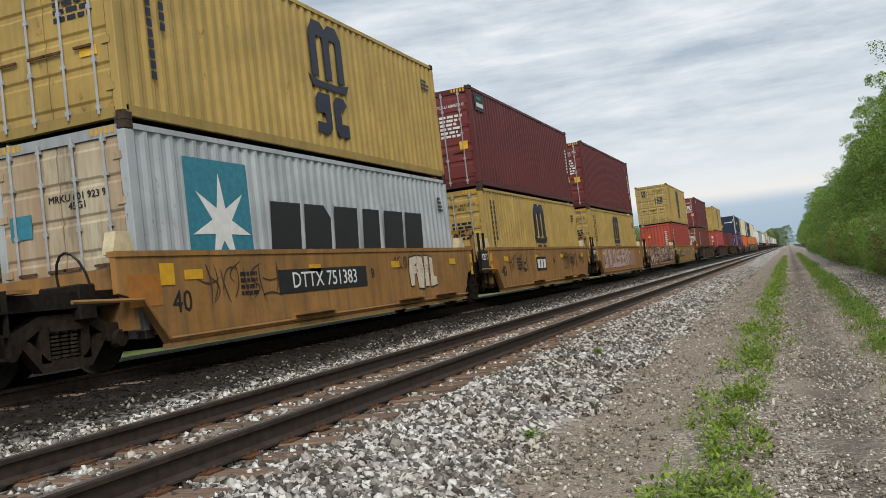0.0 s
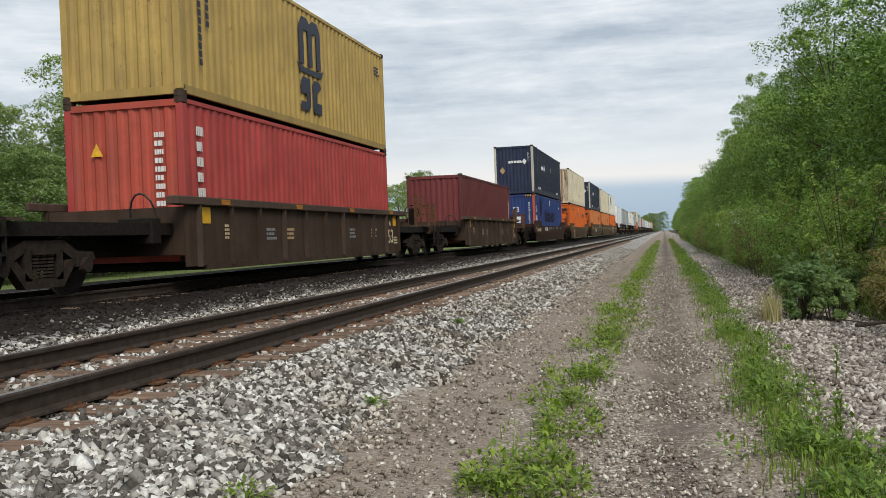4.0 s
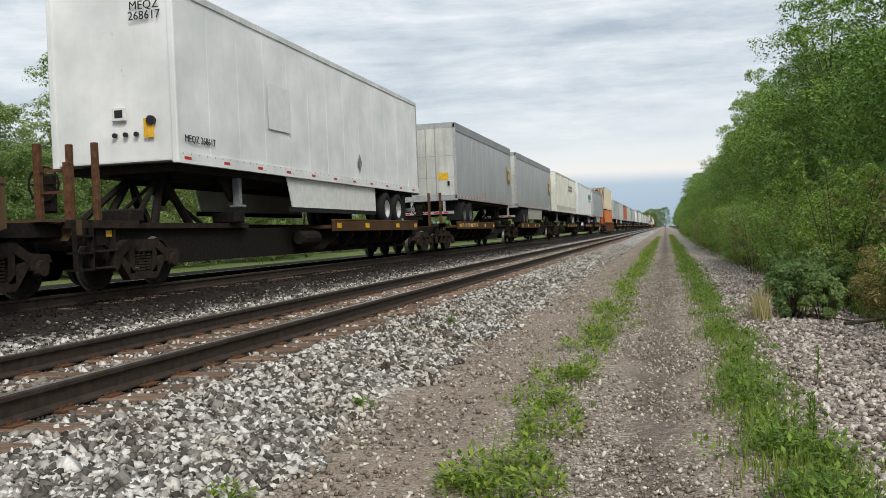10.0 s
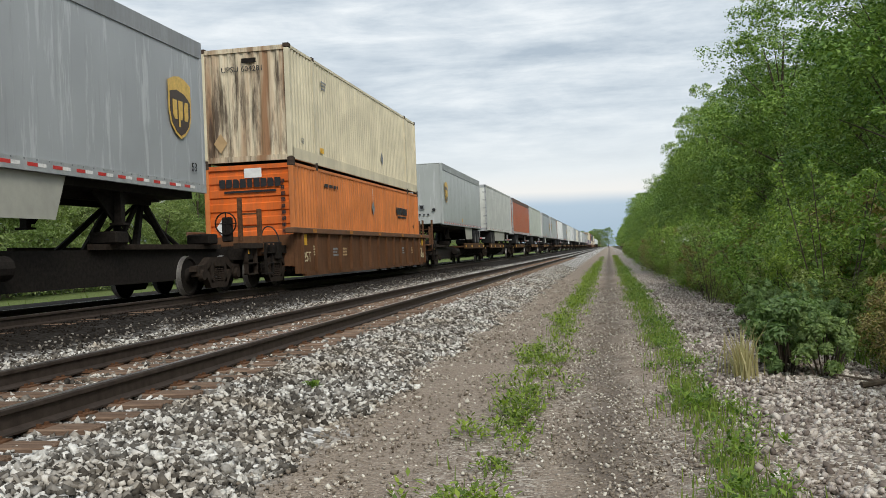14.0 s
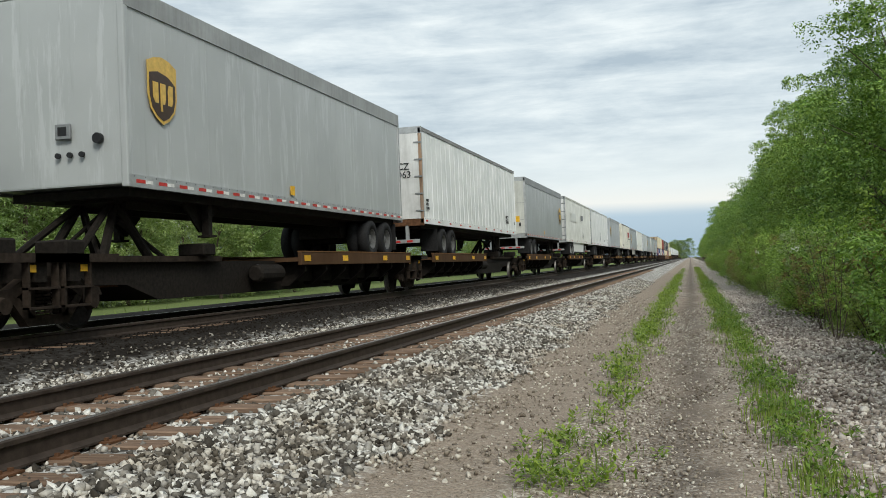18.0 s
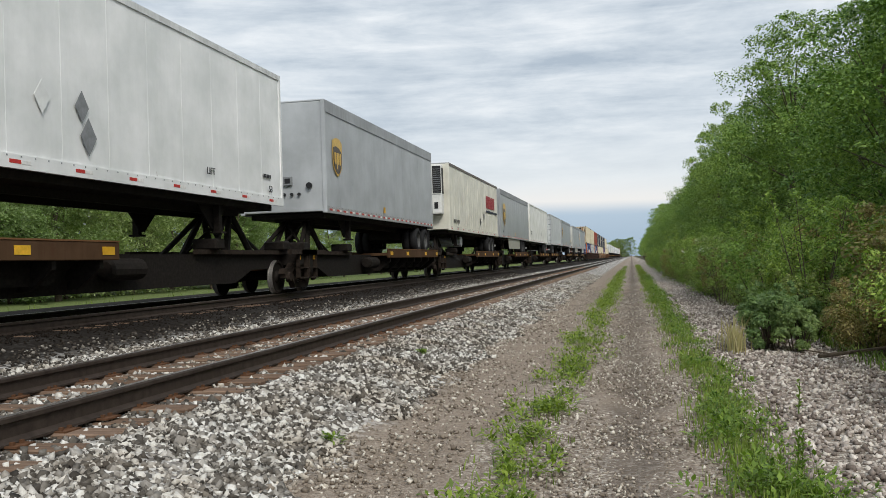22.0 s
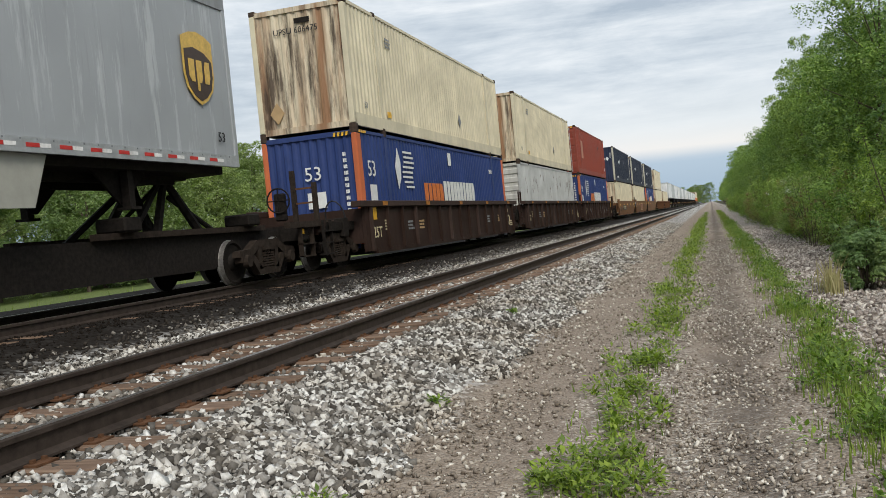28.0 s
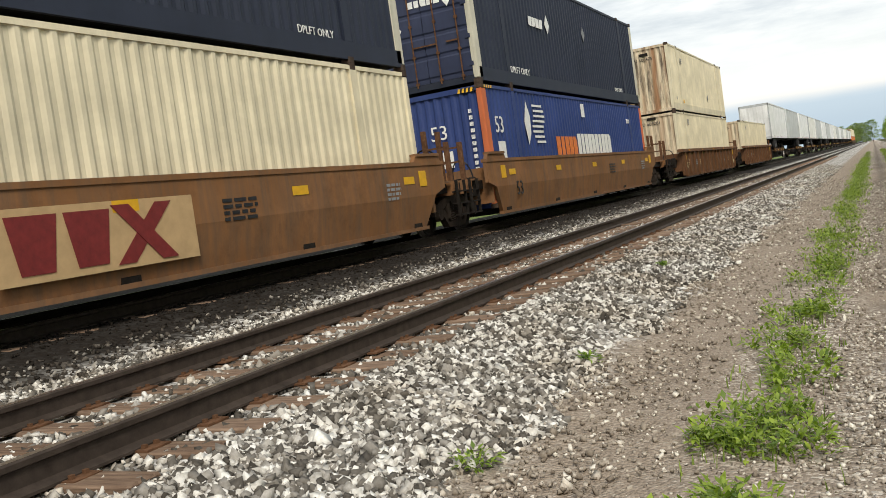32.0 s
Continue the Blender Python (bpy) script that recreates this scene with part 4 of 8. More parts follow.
def container(s, z, long, rgb, end="door", end_rgb=None, post_rgb=None, tall=2.97, label="", rust=0.2, post_end=None, streaks=0.0, door_wear=0.0):
    """A steel freight container with ribbed sides; its near end has doors, upright ribs or level ribs."""
    L, W = (12.19, 2.44) if long == 40 else (16.15, 2.59)
    h, l = W / 2, L / 2
    sill = 0.19
    if long == 53 and z > 1:
        tall, sill = tall + 0.19, 0.36
    skin = paint(rgb, rust, 0.3 if sum(rgb) < 1.2 else 0.16, 0.5)
    frame_mat = skin if post_rgb is None else paint(post_rgb, rust, 0.3, 0.5)
    dark = tuple(c * 0.8 for c in rgb)
    top = paint(dark, rust, 0.4, 0.55)
    c = empty("shipping_container")
    part("floor_frame", boxes((-h + 0.05, h - 0.05, -l + 0.1, l - 0.1, 0.06, 0.17)), STEEL_DARK, c)
    part("roof", boxes((-h + 0.03, h - 0.03, -l + 0.05, l - 0.05, tall - 0.05, tall - 0.02)), top, c)
    pitch = 0.278 if long == 40 else 0.25
    for sgn in (-1, 1):
        part("side_panel", corrugated(-l + 0.12, l - 0.12, sill - 0.03, tall - 0.08, sgn * (h - 0.012), 0.036 if long == 40 else 0.03, pitch, sgn), skin, c, "ribbed steel side")
        x0, x1 = sorted((sgn * (h - 0.07), sgn * h))
        part("bottom_rail", boxes((x0, x1, -l + 0.1, l - 0.1, 0.04, sill)), skin if long == 53 else top, c)
        part("top_rail", boxes((x0, x1, -l + 0.1, l - 0.1, tall - 0.09, tall - 0.012)), skin, c)
        for e in (-1, 1):
            y0, y1 = sorted((e * (l - (0.28 if long == 53 and post_rgb else 0.15)), e * l))
            x0, x1 = sorted((sgn * (h - 0.14), sgn * h))
            pm = frame_mat if (post_end is None or e == post_end) else skin
            part("corner_post", soft(boxes((x0, x1, y0, y1, 0.1, tall - 0.1)), 0.012), pm, c)
        if long == 53 and sgn > 0:
            x0, x1 = sorted((sgn * (h - 0.06), sgn * (h + 0.004)))
            for y in (-6.02, 6.02):
                part("load_post", boxes((x0, x1, y - 0.11, y + 0.11, sill, tall - 0.09)), skin, c)
    cm = top if long == 40 else frame_mat
    ys = (-l + 0.09, l - 0.09) if long == 40 else (-l + 0.09, -6.02, 6.02, l - 0.09)
    for y in ys:
        for x in (h - 0.082,) if y > -l + 1 else (-h + 0.082, h - 0.082):
            for zz in (-0.026, tall - 0.092) if z > 1 else (0.0, tall - 0.092):
                part("corner_casting", CASTING_MESH, None, c, "", pose(x + (0.006 if x > 0 else -0.006), y, zz))
                if not CASTING_MESH.materials:
                    CASTING_MESH.materials.append(CASTP)
    part("far_end_panel", boxes((-h + 0.1, h - 0.1, l - 0.08, l - 0.04, 0.12, tall - 0.1)), skin, c)
    ec = end_rgb or rgb
    em = streaked(ec, streaks) if streaks else paint(ec, rust + 0.1, 0.4, 0.5)
    if end == "door":
        part("door_sill", boxes((-h + 0.12, h - 0.12, -l, -l + 0.12, 0.02, 0.17)), top, c)
        part("door_header", boxes((-h + 0.12, h - 0.12, -l, -l + 0.12, tall - 0.17, tall - 0.02)), top, c)
        for sgn in (-1, 1):
            x0, x1 = sorted((sgn * 0.008, sgn * (h - 0.145)))
            face = [(-l + 0.09, 0.18), (-l + 0.03, 0.18)]
            for k in range(5):
                z0 = 0.30 + k * (tall - 0.5) / 5
                z2 = z0 + (tall - 0.5) / 5 - 0.10
                face += [(-l + 0.03, z0 - 0.02), (-l + 0.008, z0 + 0.02), (-l + 0.008, z2 - 0.02), (-l + 0.03, z2 + 0.02)]
            bm = prism(face + [(-l + 0.03, tall - 0.18), (-l + 0.09, tall - 0.18)], "x", x0, x1)
            d = part("door", bm, em, c, "ribbed steel container door")
            for r in (0.28, 0.78):
                x = sgn * (h - 0.14) * r
                rod = bmesh.new()
                tube(rod, (x, -l - 0.02, 0.10), (x, -l - 0.02, tall - 0.1), 0.02, 0.02, 6)
                for zz in (0.2, 0.85, 1.6, 2.3, tall - 0.2):
                    box(rod, x - 0.04, x + 0.04, -l - 0.03, -l + 0.02, zz - 0.03, zz + 0.03)
                part("lock_rod", rod, ALU if rgb[0] > 0.1 else RUST, d, "galvanised lock rod")
                hd = boxes((min(x, x - sgn * 0.32), max(x, x - sgn * 0.32), -l - 0.045, -l - 0.02, 1.05, 1.085))
                part("door_handle", hd, RUST, d)
            for zz in (0.45, 1.1, 1.9, tall - 0.45):
                xx = sgn * (h - 0.16)
                part("hinge", boxes((xx - 0.07, xx + 0.07, -l - 0.012, -l + 0.03, zz - 0.05, zz + 0.05)), em, d)
    else:
        part("end_panel", corrugated_end(-h + 0.13, h - 0.13, 0.16, tall - 0.12, -l + 0.03, 0.035, 0.24 if end == "ribs" else 0.36, end == "level"), em, c, "ribbed steel end wall with rust runs" if streaks else "ribbed steel end wall")
        part("end_sill", boxes((-h + 0.12, h - 0.12, -l + 0.005, -l + 0.1, 0.02, 0.17)), em, c)
        part("end_header", boxes((-h + 0.12, h - 0.12, -l + 0.005, -l + 0.1, tall - 0.14, tall - 0.02)), em, c)
    hz = bmesh.new()
    if end == "door":
        for k in range(5):
            for sgn in (-1, 1):
                x = sgn * (h - 0.2 - 0.09 * k)
                box(hz, x - 0.025, x + 0.025, -l - 0.006, -l, tall - 0.13, tall - 0.03)
        part("hazard_stripes", hz, YELLOWP, c, "yellow and black warning stripes")["kind"] = "stuff"
    else:
        hz.free()
    tagged(c, label, "shipping container", "containers on the train")
    ride(c, s, z)
    return c, h + 0.004, l


SHIELD = [(-0.5, 0.52), (-0.25, 0.62), (0, 0.66), (0.25, 0.62), (0.5, 0.52), (0.5, -0.12), (0.42, -0.38), (0.22, -0.56), (0, -0.66), (-0.22, -0.56), (-0.42, -0.38), (-0.5, -0.12)]


def scaled(pts, k, kz=None):
    return [(u * k, v * (kz or k)) for u, v in pts]


def star(k, r0, r1):
    return [((r0 if i % 2 == 0 else r1) * math.sin(math.pi * i / k), (r0 if i % 2 == 0 else r1) * math.cos(math.pi * i / k)) for i in range(2 * k)]


DIAMOND = [(0, -0.5), (0.36, 0), (0, 0.5), (-0.36, 0)]


BLOCKS = ([(-1, -1), (1, -1), (1, 1), (-1, 1)],
          [(-1, -1), (0.5, -1), (1, -0.6), (1, 1), (-1, 1)],
          [(-0.8, -1), (0.8, -1), (0.8, 1), (-0.8, 1)],
          [(-1, -1), (1, -1), (1, 0.55), (0.45, 1), (-1, 1)],
          [(-1, -0.6), (-0.5, -1), (1, -1), (1, 1), (-1, 1)])


def glyphs(parent, mat, at, w, h, count, face="side", slant=0.0, name="emblem"):
    """A trade mark drawn as a row of plain filled blocks."""
    p = w / count
    for i in range(count):
        u = -w / 2 + p * (i + 0.5)
        q = p * 0.43
        a = (at[0], at[1] + u, at[2]) if face == "side" else (at[0] + u, at[1], at[2])
        pts = [(bx * q + slant * by * h / 2, by * h / 2) for bx, by in BLOCKS[(i * 2 + count) % 5]]
        shape(pts, parent, mat, a, face, name)


def arch_mark(parent, at, k, both=True, face="side"):
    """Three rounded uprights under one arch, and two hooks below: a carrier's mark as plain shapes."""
    arch = [(-0.5, -0.4), (-0.5, 0.28), (-0.36, 0.45), (-0.12, 0.45), (0, 0.36), (0.12, 0.45), (0.36, 0.45), (0.5, 0.28), (0.5, -0.4), (0.3, -0.4), (0.3, 0.22), (0.1, 0.22), (0.1, -0.4), (-0.1, -0.4), (-0.1, 0.22), (-0.3, 0.22), (-0.3, -0.4)]
    off = (lambda u, v: (at[0], at[1] + u, at[2] + v)) if face == "side" else (lambda u, v: (at[0] + u, at[1], at[2] + v))
    shape(scaled(arch, k), parent, NAVYP, off(0, 0.45 * k), face)
    foot = [(-0.5, -0.08), (0.5, -0.08), (0.62, 0.08), (0.36, 0.02), (-0.36, 0.02), (-0.62, 0.08)]
    shape(scaled(foot, k), parent, NAVYP, off(0, -0.02 * k), face)
    if both:
        ess = [(0.22, 0.3), (-0.12, 0.3), (-0.22, 0.2), (-0.22, 0.0), (0.04, 0.0), (0.04, -0.14), (-0.22, -0.14), (-0.22, -0.3), (0.12, -0.3), (0.22, -0.2)]
        cee = [(0.22, 0.2), (0.12, 0.3), (-0.12, 0.3), (-0.22, 0.2), (-0.22, -0.2), (-0.12, -0.3), (0.22, -0.3), (0.22, -0.1), (0.0, -0.1), (0.0, 0.1)]
        shape(scaled(ess, k), parent, NAVYP, off(-0.27 * k, -0.48 * k), face)
        shape(scaled(cee, k), parent, NAVYP, off(0.27 * k, -0.48 * k), face)


LOW, HIGH = 0.36, 3.38     # heights over the rail at which the two layers of containers stand
YEL, MAR, RED, BLU, NAV, CRM, ORG = (0.46, 0.31, 0.085), (0.115, 0.022, 0.022), (0.33, 0.045, 0.03), (0.018, 0.042, 0.165), (0.010, 0.016, 0.036), (0.70, 0.625, 0.45), (0.72, 0.135, 0.008)
ORG2 = (0.64, 0.20, 0.05)
WHT, PALE = (0.75, 0.72, 0.62), (0.50, 0.51, 0.50)


def yellow_box(s, z, end, marked, ident=0):
    c, x, l = container(s, z, 40, YEL, end, label="ochre yellow steel container with a dark carrier mark" if marked else "ochre yellow steel shipping container with ribbed sides", rust=0.45)
    if marked:
        arch_mark(c, (x, 0.1, 1.50), 1.35)
    for k, (count, top) in enumerate(((13, 2.62), (8, 2.62))):
        stack = bmesh.new()
        for i in range(count):
            box(stack, -0.055, 0.055, top - 0.155 * i - 0.12, top - 0.155 * i, 0, 0.004)
        part("lettering", stack, NAVYP, c, "", pose(x, -l + 0.75 + 0.3 * k, 0, 90, 0, 90))["kind"] = "stuff"
    bars(c, NAVYP, (x, l - 0.7, 2.35), 0.5, 0.3, 3, seed=ident)
    if end == "door":
        words("MEDU 851536 0\n45G1", c, NAVYP, 0.085, (0.55, -l - 0.002, 2.45), "end")
        arch_mark(c, (-0.6, -l - 0.002, 2.35), 0.28, True, "end")
        bars(c, NAVYP, (0.55, -l - 0.002, 1.75), 0.7, 0.55, 5, "end", ident)
        plate(0.3, 0.14, c, AMBERP, (0.75, -l - 0.003, 1.0), "end", "sticker", "orange warning sticker")
    return c


def maroon_box(s, z, end, ident=0, label="maroon steel shipping container with ribbed sides"):
    c, x, l = container(s, z, 40, MAR if ident != 3 else (0.15, 0.035, 0.02), end, end_rgb=(0.17, 0.03, 0.03) if ident != 3 else (0.19, 0.045, 0.025), label=label, rust=0.1)
    if end == "door":
        words("TCKU 684550 0" if ident % 2 else "TGCU 511045\n45G1", c, WHITEP, 0.09, (0.55, -l - 0.002, 2.45), "end")
        bars(c, WHITEP, (0.55, -l - 0.002, 1.85), 0.75, 0.7, 6, "end", ident)
        plate(0.26, 0.24, c, AMBERP, (0.85, -l - 0.003, 1.25), "end", "sticker", "orange warning sticker")
        shape([(-0.1, -0.08), (0.1, -0.08), (0, 0.1)], c, AMBERP, (-0.15, -l - 0.003, 1.75), "end", "sticker")
    if ident == 1:
        plate(0.85, 0.52, c, BLACKP, (x, -l + 0.75, 2.55), name="name_board", label="black board with a pale mark")
        plate(0.6, 0.12, c, WHITEP, (x + 0.005, -l + 0.78, 2.47), name="emblem")
        plate(0.4, 0.08, c, GREENP, (x + 0.005, -l + 0.72, 2.68), name="emblem")
    if ident == 3:
        for k in range(5):
            plate(0.20, 0.24 if k % 2 else 0.30, c, WHITEP, (x, -l + 0.72, 2.40 - 0.38 * k), name="emblem")
    bars(c, WHITEP, (x, l - 0.55, 1.7), 0.2, 1.0, 8, seed=ident + 7)
    plate(0.16, 0.24, c, AMBERP, (x, l - 0.4, 0.95), name="sticker", label="orange sticker")
    return c


def red_box(s, z, end, ident=0):
    c, x, l = container(s, z, 40, RED if ident == 0 else (0.42, 0.05, 0.045), end, end_rgb=(0.45, 0.07, 0.04), label="brick red steel shipping container with faded ribbed sides", rust=0.15)
    bars(c, WHITEP, (x, -l + 0.6, 1.7), 0.28, 1.7, 6, seed=3 + ident)
    bars(c, WHITEP, (0.75, -l - 0.002, 1.7), 0.22, 1.4, 9, "end", 4)
    shape([(-0.13, -0.11), (0.13, -0.11), (0, 0.13)], c, AMBERP, (-0.55, -l - 0.004, 2.1), "end", "sticker", label="yellow warning triangle")
    return c


def rib_patch(c, mat, x, l, y0, y1, low_z, high_z, label=""):
    """New paint rolled over an old mark: it follows the side's ribs. low_z, high_z: its edges as functions of y."""
    a0, a1 = -l + 0.12, l - 0.12
    k = round((a1 - a0) / 0.25)
    p = (a1 - a0) / k
    bm = bmesh.new()
    prev = None
    for i in range(k * 4 + 1):
        y = a0 + p * (i // 4 + (0, 0.27, 0.5, 0.77)[i % 4])
        if not y0 <= y <= y1:
            continue
        xx = x - 0.013 - (0.03 if i % 4 > 1 else 0.0)
        now = (bm.verts.new((xx, y, low_z(y))), bm.verts.new((xx, y, high_z(y))))
        if prev:
            bm.faces.new((prev[0], now[0], now[1], prev[1]))
        prev = now
    part("paint_patch", bm, mat, c, label)


def blue_box(s, z, faded):
    orange = (0.62, 0.10, 0.045) if faded else (0.62, 0.15, 0.05)
    c, x, l = container(s, z, 53, BLU, "ribs", post_rgb=orange, label="royal blue container with red corner posts and faded lettering" if faded else "royal blue container with orange corner posts and white lettering", rust=0.05, post_end=None)
    words("53", c, WHITEP, 0.40, (x, -l + 0.85, 1.98))
    plate(0.46, 0.46, c, REDP if faded else WHITEP, (x - 0.001, -l + 0.85, 1.36), name="placard", label="white placard with a red edge" if faded else "white placard")
    if faded:
        plate(0.40, 0.40, c, WHITEP, (x + 0.005, -l + 0.85, 1.36), name="placard_face")
    words("53", c, WHITEP, 0.34, (0.05, -l - 0.002, 1.95), "end")
    plate(0.5, 0.4, c, WHITEP, (0.1, -l - 0.003, 1.3), "end", "placard", "white placard")
    bars(c, WHITEP, (0.95, -l - 0.002, 1.6), 0.12, 1.7, 11, "end", 2)
    for k in range(4):
        for xx, mm in ((0.72 + 0.11 * k, AMBERP), (0.775 + 0.11 * k, BLACKP)):
            shape([(-0.04, -0.05), (0.015, -0.05), (0.04, 0.05), (-0.015, 0.05)], c, mm, (xx, -l - 0.003, 2.87), "end", "warning_stripe")
        shape([(-0.05, -0.035), (0.02, -0.035), (0.05, 0.035), (-0.02, 0.035)], c, AMBERP, (x + 0.001, -l + 0.22 + 0.13 * k, 2.915), name="warning_stripe")
    plate(0.34, 0.42, c, WHITEP, (x, 0.0, 2.55), name="placard", label="white placard")
    words("2010", c, WHITEP, 0.16, (x, l - 2.4, 2.3))
    if faded:
        old = paint((0.004, 0.005, 0.040), 0.0, 0.1, 0.5)
        yc = -l + 3.15
        disc = lambda y: math.sqrt(max(0.0, 0.72 ** 2 - (y - yc) ** 2)) * (0.93 + 0.06 * math.sin(y * 19))
        rib_patch(c, old, x, l, yc - 0.72, yc + 0.72, lambda y: 2.15 - 0.95 * disc(y), lambda y: 2.15 + 0.95 * disc(y), "darker blue patch over an old mark")
        rib_patch(c, old, x, l, -2.95, 2.75, lambda y: 1.16 + 0.02 * math.sin(y * 7), lambda y: (2.0 if y < -2.3 else 1.94 if -0.9 < y < -0.3 else 1.84) + 0.03 * math.sin(y * 11), "darker blue patch over old lettering")
    else:
        for k in range(8):
            plate(0.95 - 0.06 * abs(k - 3), 0.06, c, WHITEP, (x, -l + 3.75 + 0.1 * math.sin(k), 2.55 - 0.14 * k), name="emblem")
        shape([(-0.35, 0), (-0.1, 0.55), (0.1, 0.15), (0.05, -0.3), (-0.2, -0.6)], c, WHITEP, (x, -l + 3.0, 2.1))
        glyphs(c, ORANGEP, (x, -2.0, 1.42), 2.0, 0.6, 5)
        glyphs(c, WHITEP, (x, 1.0, 1.42), 3.9, 0.78, 10)
    return c


def navy_box(s, z, end="ribs", ident=0):
    c, x, l = container(s, z, 53, NAV, end, end_rgb=(0.018, 0.026, 0.065), post_rgb=(0.60, 0.57, 0.46), label="dark navy container with white corner posts and small white lettering", rust=0.05, post_end=None)
    shape(scaled(DIAMOND, 0.5), c, TANP if ident else WHITEP, (-0.75, -l - 0.004, 1.55), "end", "placard_holder", label="tan diamond placard holder")
    glyphs(c, WHITEP, (0.1, -l - 0.002, 2.1), 0.9, 0.16, 5, "end")
    shape(scaled(DIAMOND, 0.42), c, WHITEP, (0.72, -l - 0.002, 2.1), "end")
    words("U\nM\nX\nU", c, WHITEP, 0.12, (1.0, -l - 0.002, 2.4), "end")
    glyphs(c, WHITEP, (x, -l + 4.6, 1.9), 1.2, 0.26, 4, slant=0.2)
    shape(scaled(DIAMOND, 0.55), c, WHITEP, (x, -l + 5.6, 1.95))
    if ident != 2:
        words("DPLFT ONLY", c, WHITEP, 0.17, (x, -5.2, 0.42))
    words("DPLFT ONLY", c, WHITEP, 0.13, (x, 5.0, 0.42))
    shape(scaled(DIAMOND, 0.5), c, GREYP, (x, 1.2, 2.05), name="placard_holder")
    return c


def cream_box(s, z, ident=0, streak=0.9, end="ribs", rgb=None):
    c, x, l = container(s, z, 53, rgb or CRM, end, end_rgb=(0.66, 0.57, 0.42), label="cream steel container with brown rust runs on its end", rust=0.12, streaks=streak)
    words(("UPSU 606475", "UPSU 604281")[ident % 2], c, BLACKP, 0.15, (-0.05, -l - 0.002, 2.55), "end")
    plate(0.42, 0.13, c, STEEL_DARK, (0.15, -l - 0.004, 2.78), "end", "vent_cover")
    shape(scaled(DIAMOND, 0.55), c, TANP, (-0.75, -l - 0.006, 0.55), "end", "placard_holder", label="tan diamond placard holder")
    shape(scaled(DIAMOND, 0.5), c, GREYP, (x, 1.8, 0.95), name="placard_holder", label="grey diamond placard holder")
    plate(0.3, 0.16, c, AMBERP, (x, -l + 2.6, 0.5), name="sticker")
    bars(c, GREYP, (x, -l + 3.0, 2.5), 0.5, 0.3, 3, seed=ident)
    words("53", c, GREYP, 0.15, (x, -l + 0.9, 0.6))
    return c


def orange_box(s, z, ident=0):
    c, x, l = container(s, z, 53, ORG if ident in (0, 3) else ORG2, "level", end_rgb=ORG, label="bright orange container with level ribs on its end" if ident in (0, 3) else "faded orange container with level ribs on its end", rust=0.08)
    glyphs(c, BLACKP, (0.05, -l - 0.012, 2.45), 1.8, 0.24, 9, "end", name="lettering")
    plate(1.5, 0.06, c, BLACKP, (0.05, -l - 0.012, 2.22), "end")
    plate(0.5, 0.26, c, WHITEP, (0.15, -l - 0.012, 2.02 + 0.7), "end", "placard")
    shape(scaled(DIAMOND, 0.46), c, PALE_P, (-0.8, -l - 0.012, 1.25), "end", "placard_holder", label="pale diamond placard holder")
    bars(c, BLACKP, (1.0, -l - 0.012, 1.7), 0.12, 1.7, 10, "end", 9)
    glyphs(c, BLACKP, (x, l - 3.3, 2.08), 1.9, 0.28, 9, name="lettering")
    plate(1.5, 0.07, c, BLACKP, (x, l - 3.3, 1.84))
    shape(scaled(DIAMOND, 0.56), c, GREYP, (x, 0.25, 2.05), name="placard_holder", label="grey diamond placard holder")
    part("drip_streak", boxes((x - 0.002, x + 0.002, 0.24, 0.26, 2.3, 2.75)), PALE_P, c)
    bars(c, BLACKP, (x, -l + 3.4, 2.5), 1.4, 0.16, 1, seed=ident)
    words("53", c, BLACKP, 0.15, (x, l - 1.2, 1.5))
    return c


# ---- well cars ----
def brake_wheel(parent, x, y, z):
    """An upright hand brake wheel with four spokes, on a short housing."""
    bm = bmesh.new()
    ring = [(x + 0.27 * math.cos(a * math.pi / 8), y - 0.06, z + 0.27 * math.sin(a * math.pi / 8)) for a in range(17)]
    for p, q in zip(ring, ring[1:]):
        tube(bm, p, q, 0.018, 0.018, 6)
    for a in range(4):
        tube(bm, (x, y - 0.03, z), ring[a * 4], 0.014, 0.014, 5)
    part("brake_wheel", bm, STEEL_DARK, parent, "black hand brake wheel")
    part("brake_housing", soft(boxes((x - 0.13, x + 0.13, y - 0.03, y + 0.1, z - 0.45, z + 0.16)), 0.03), STEEL_DARK, parent)


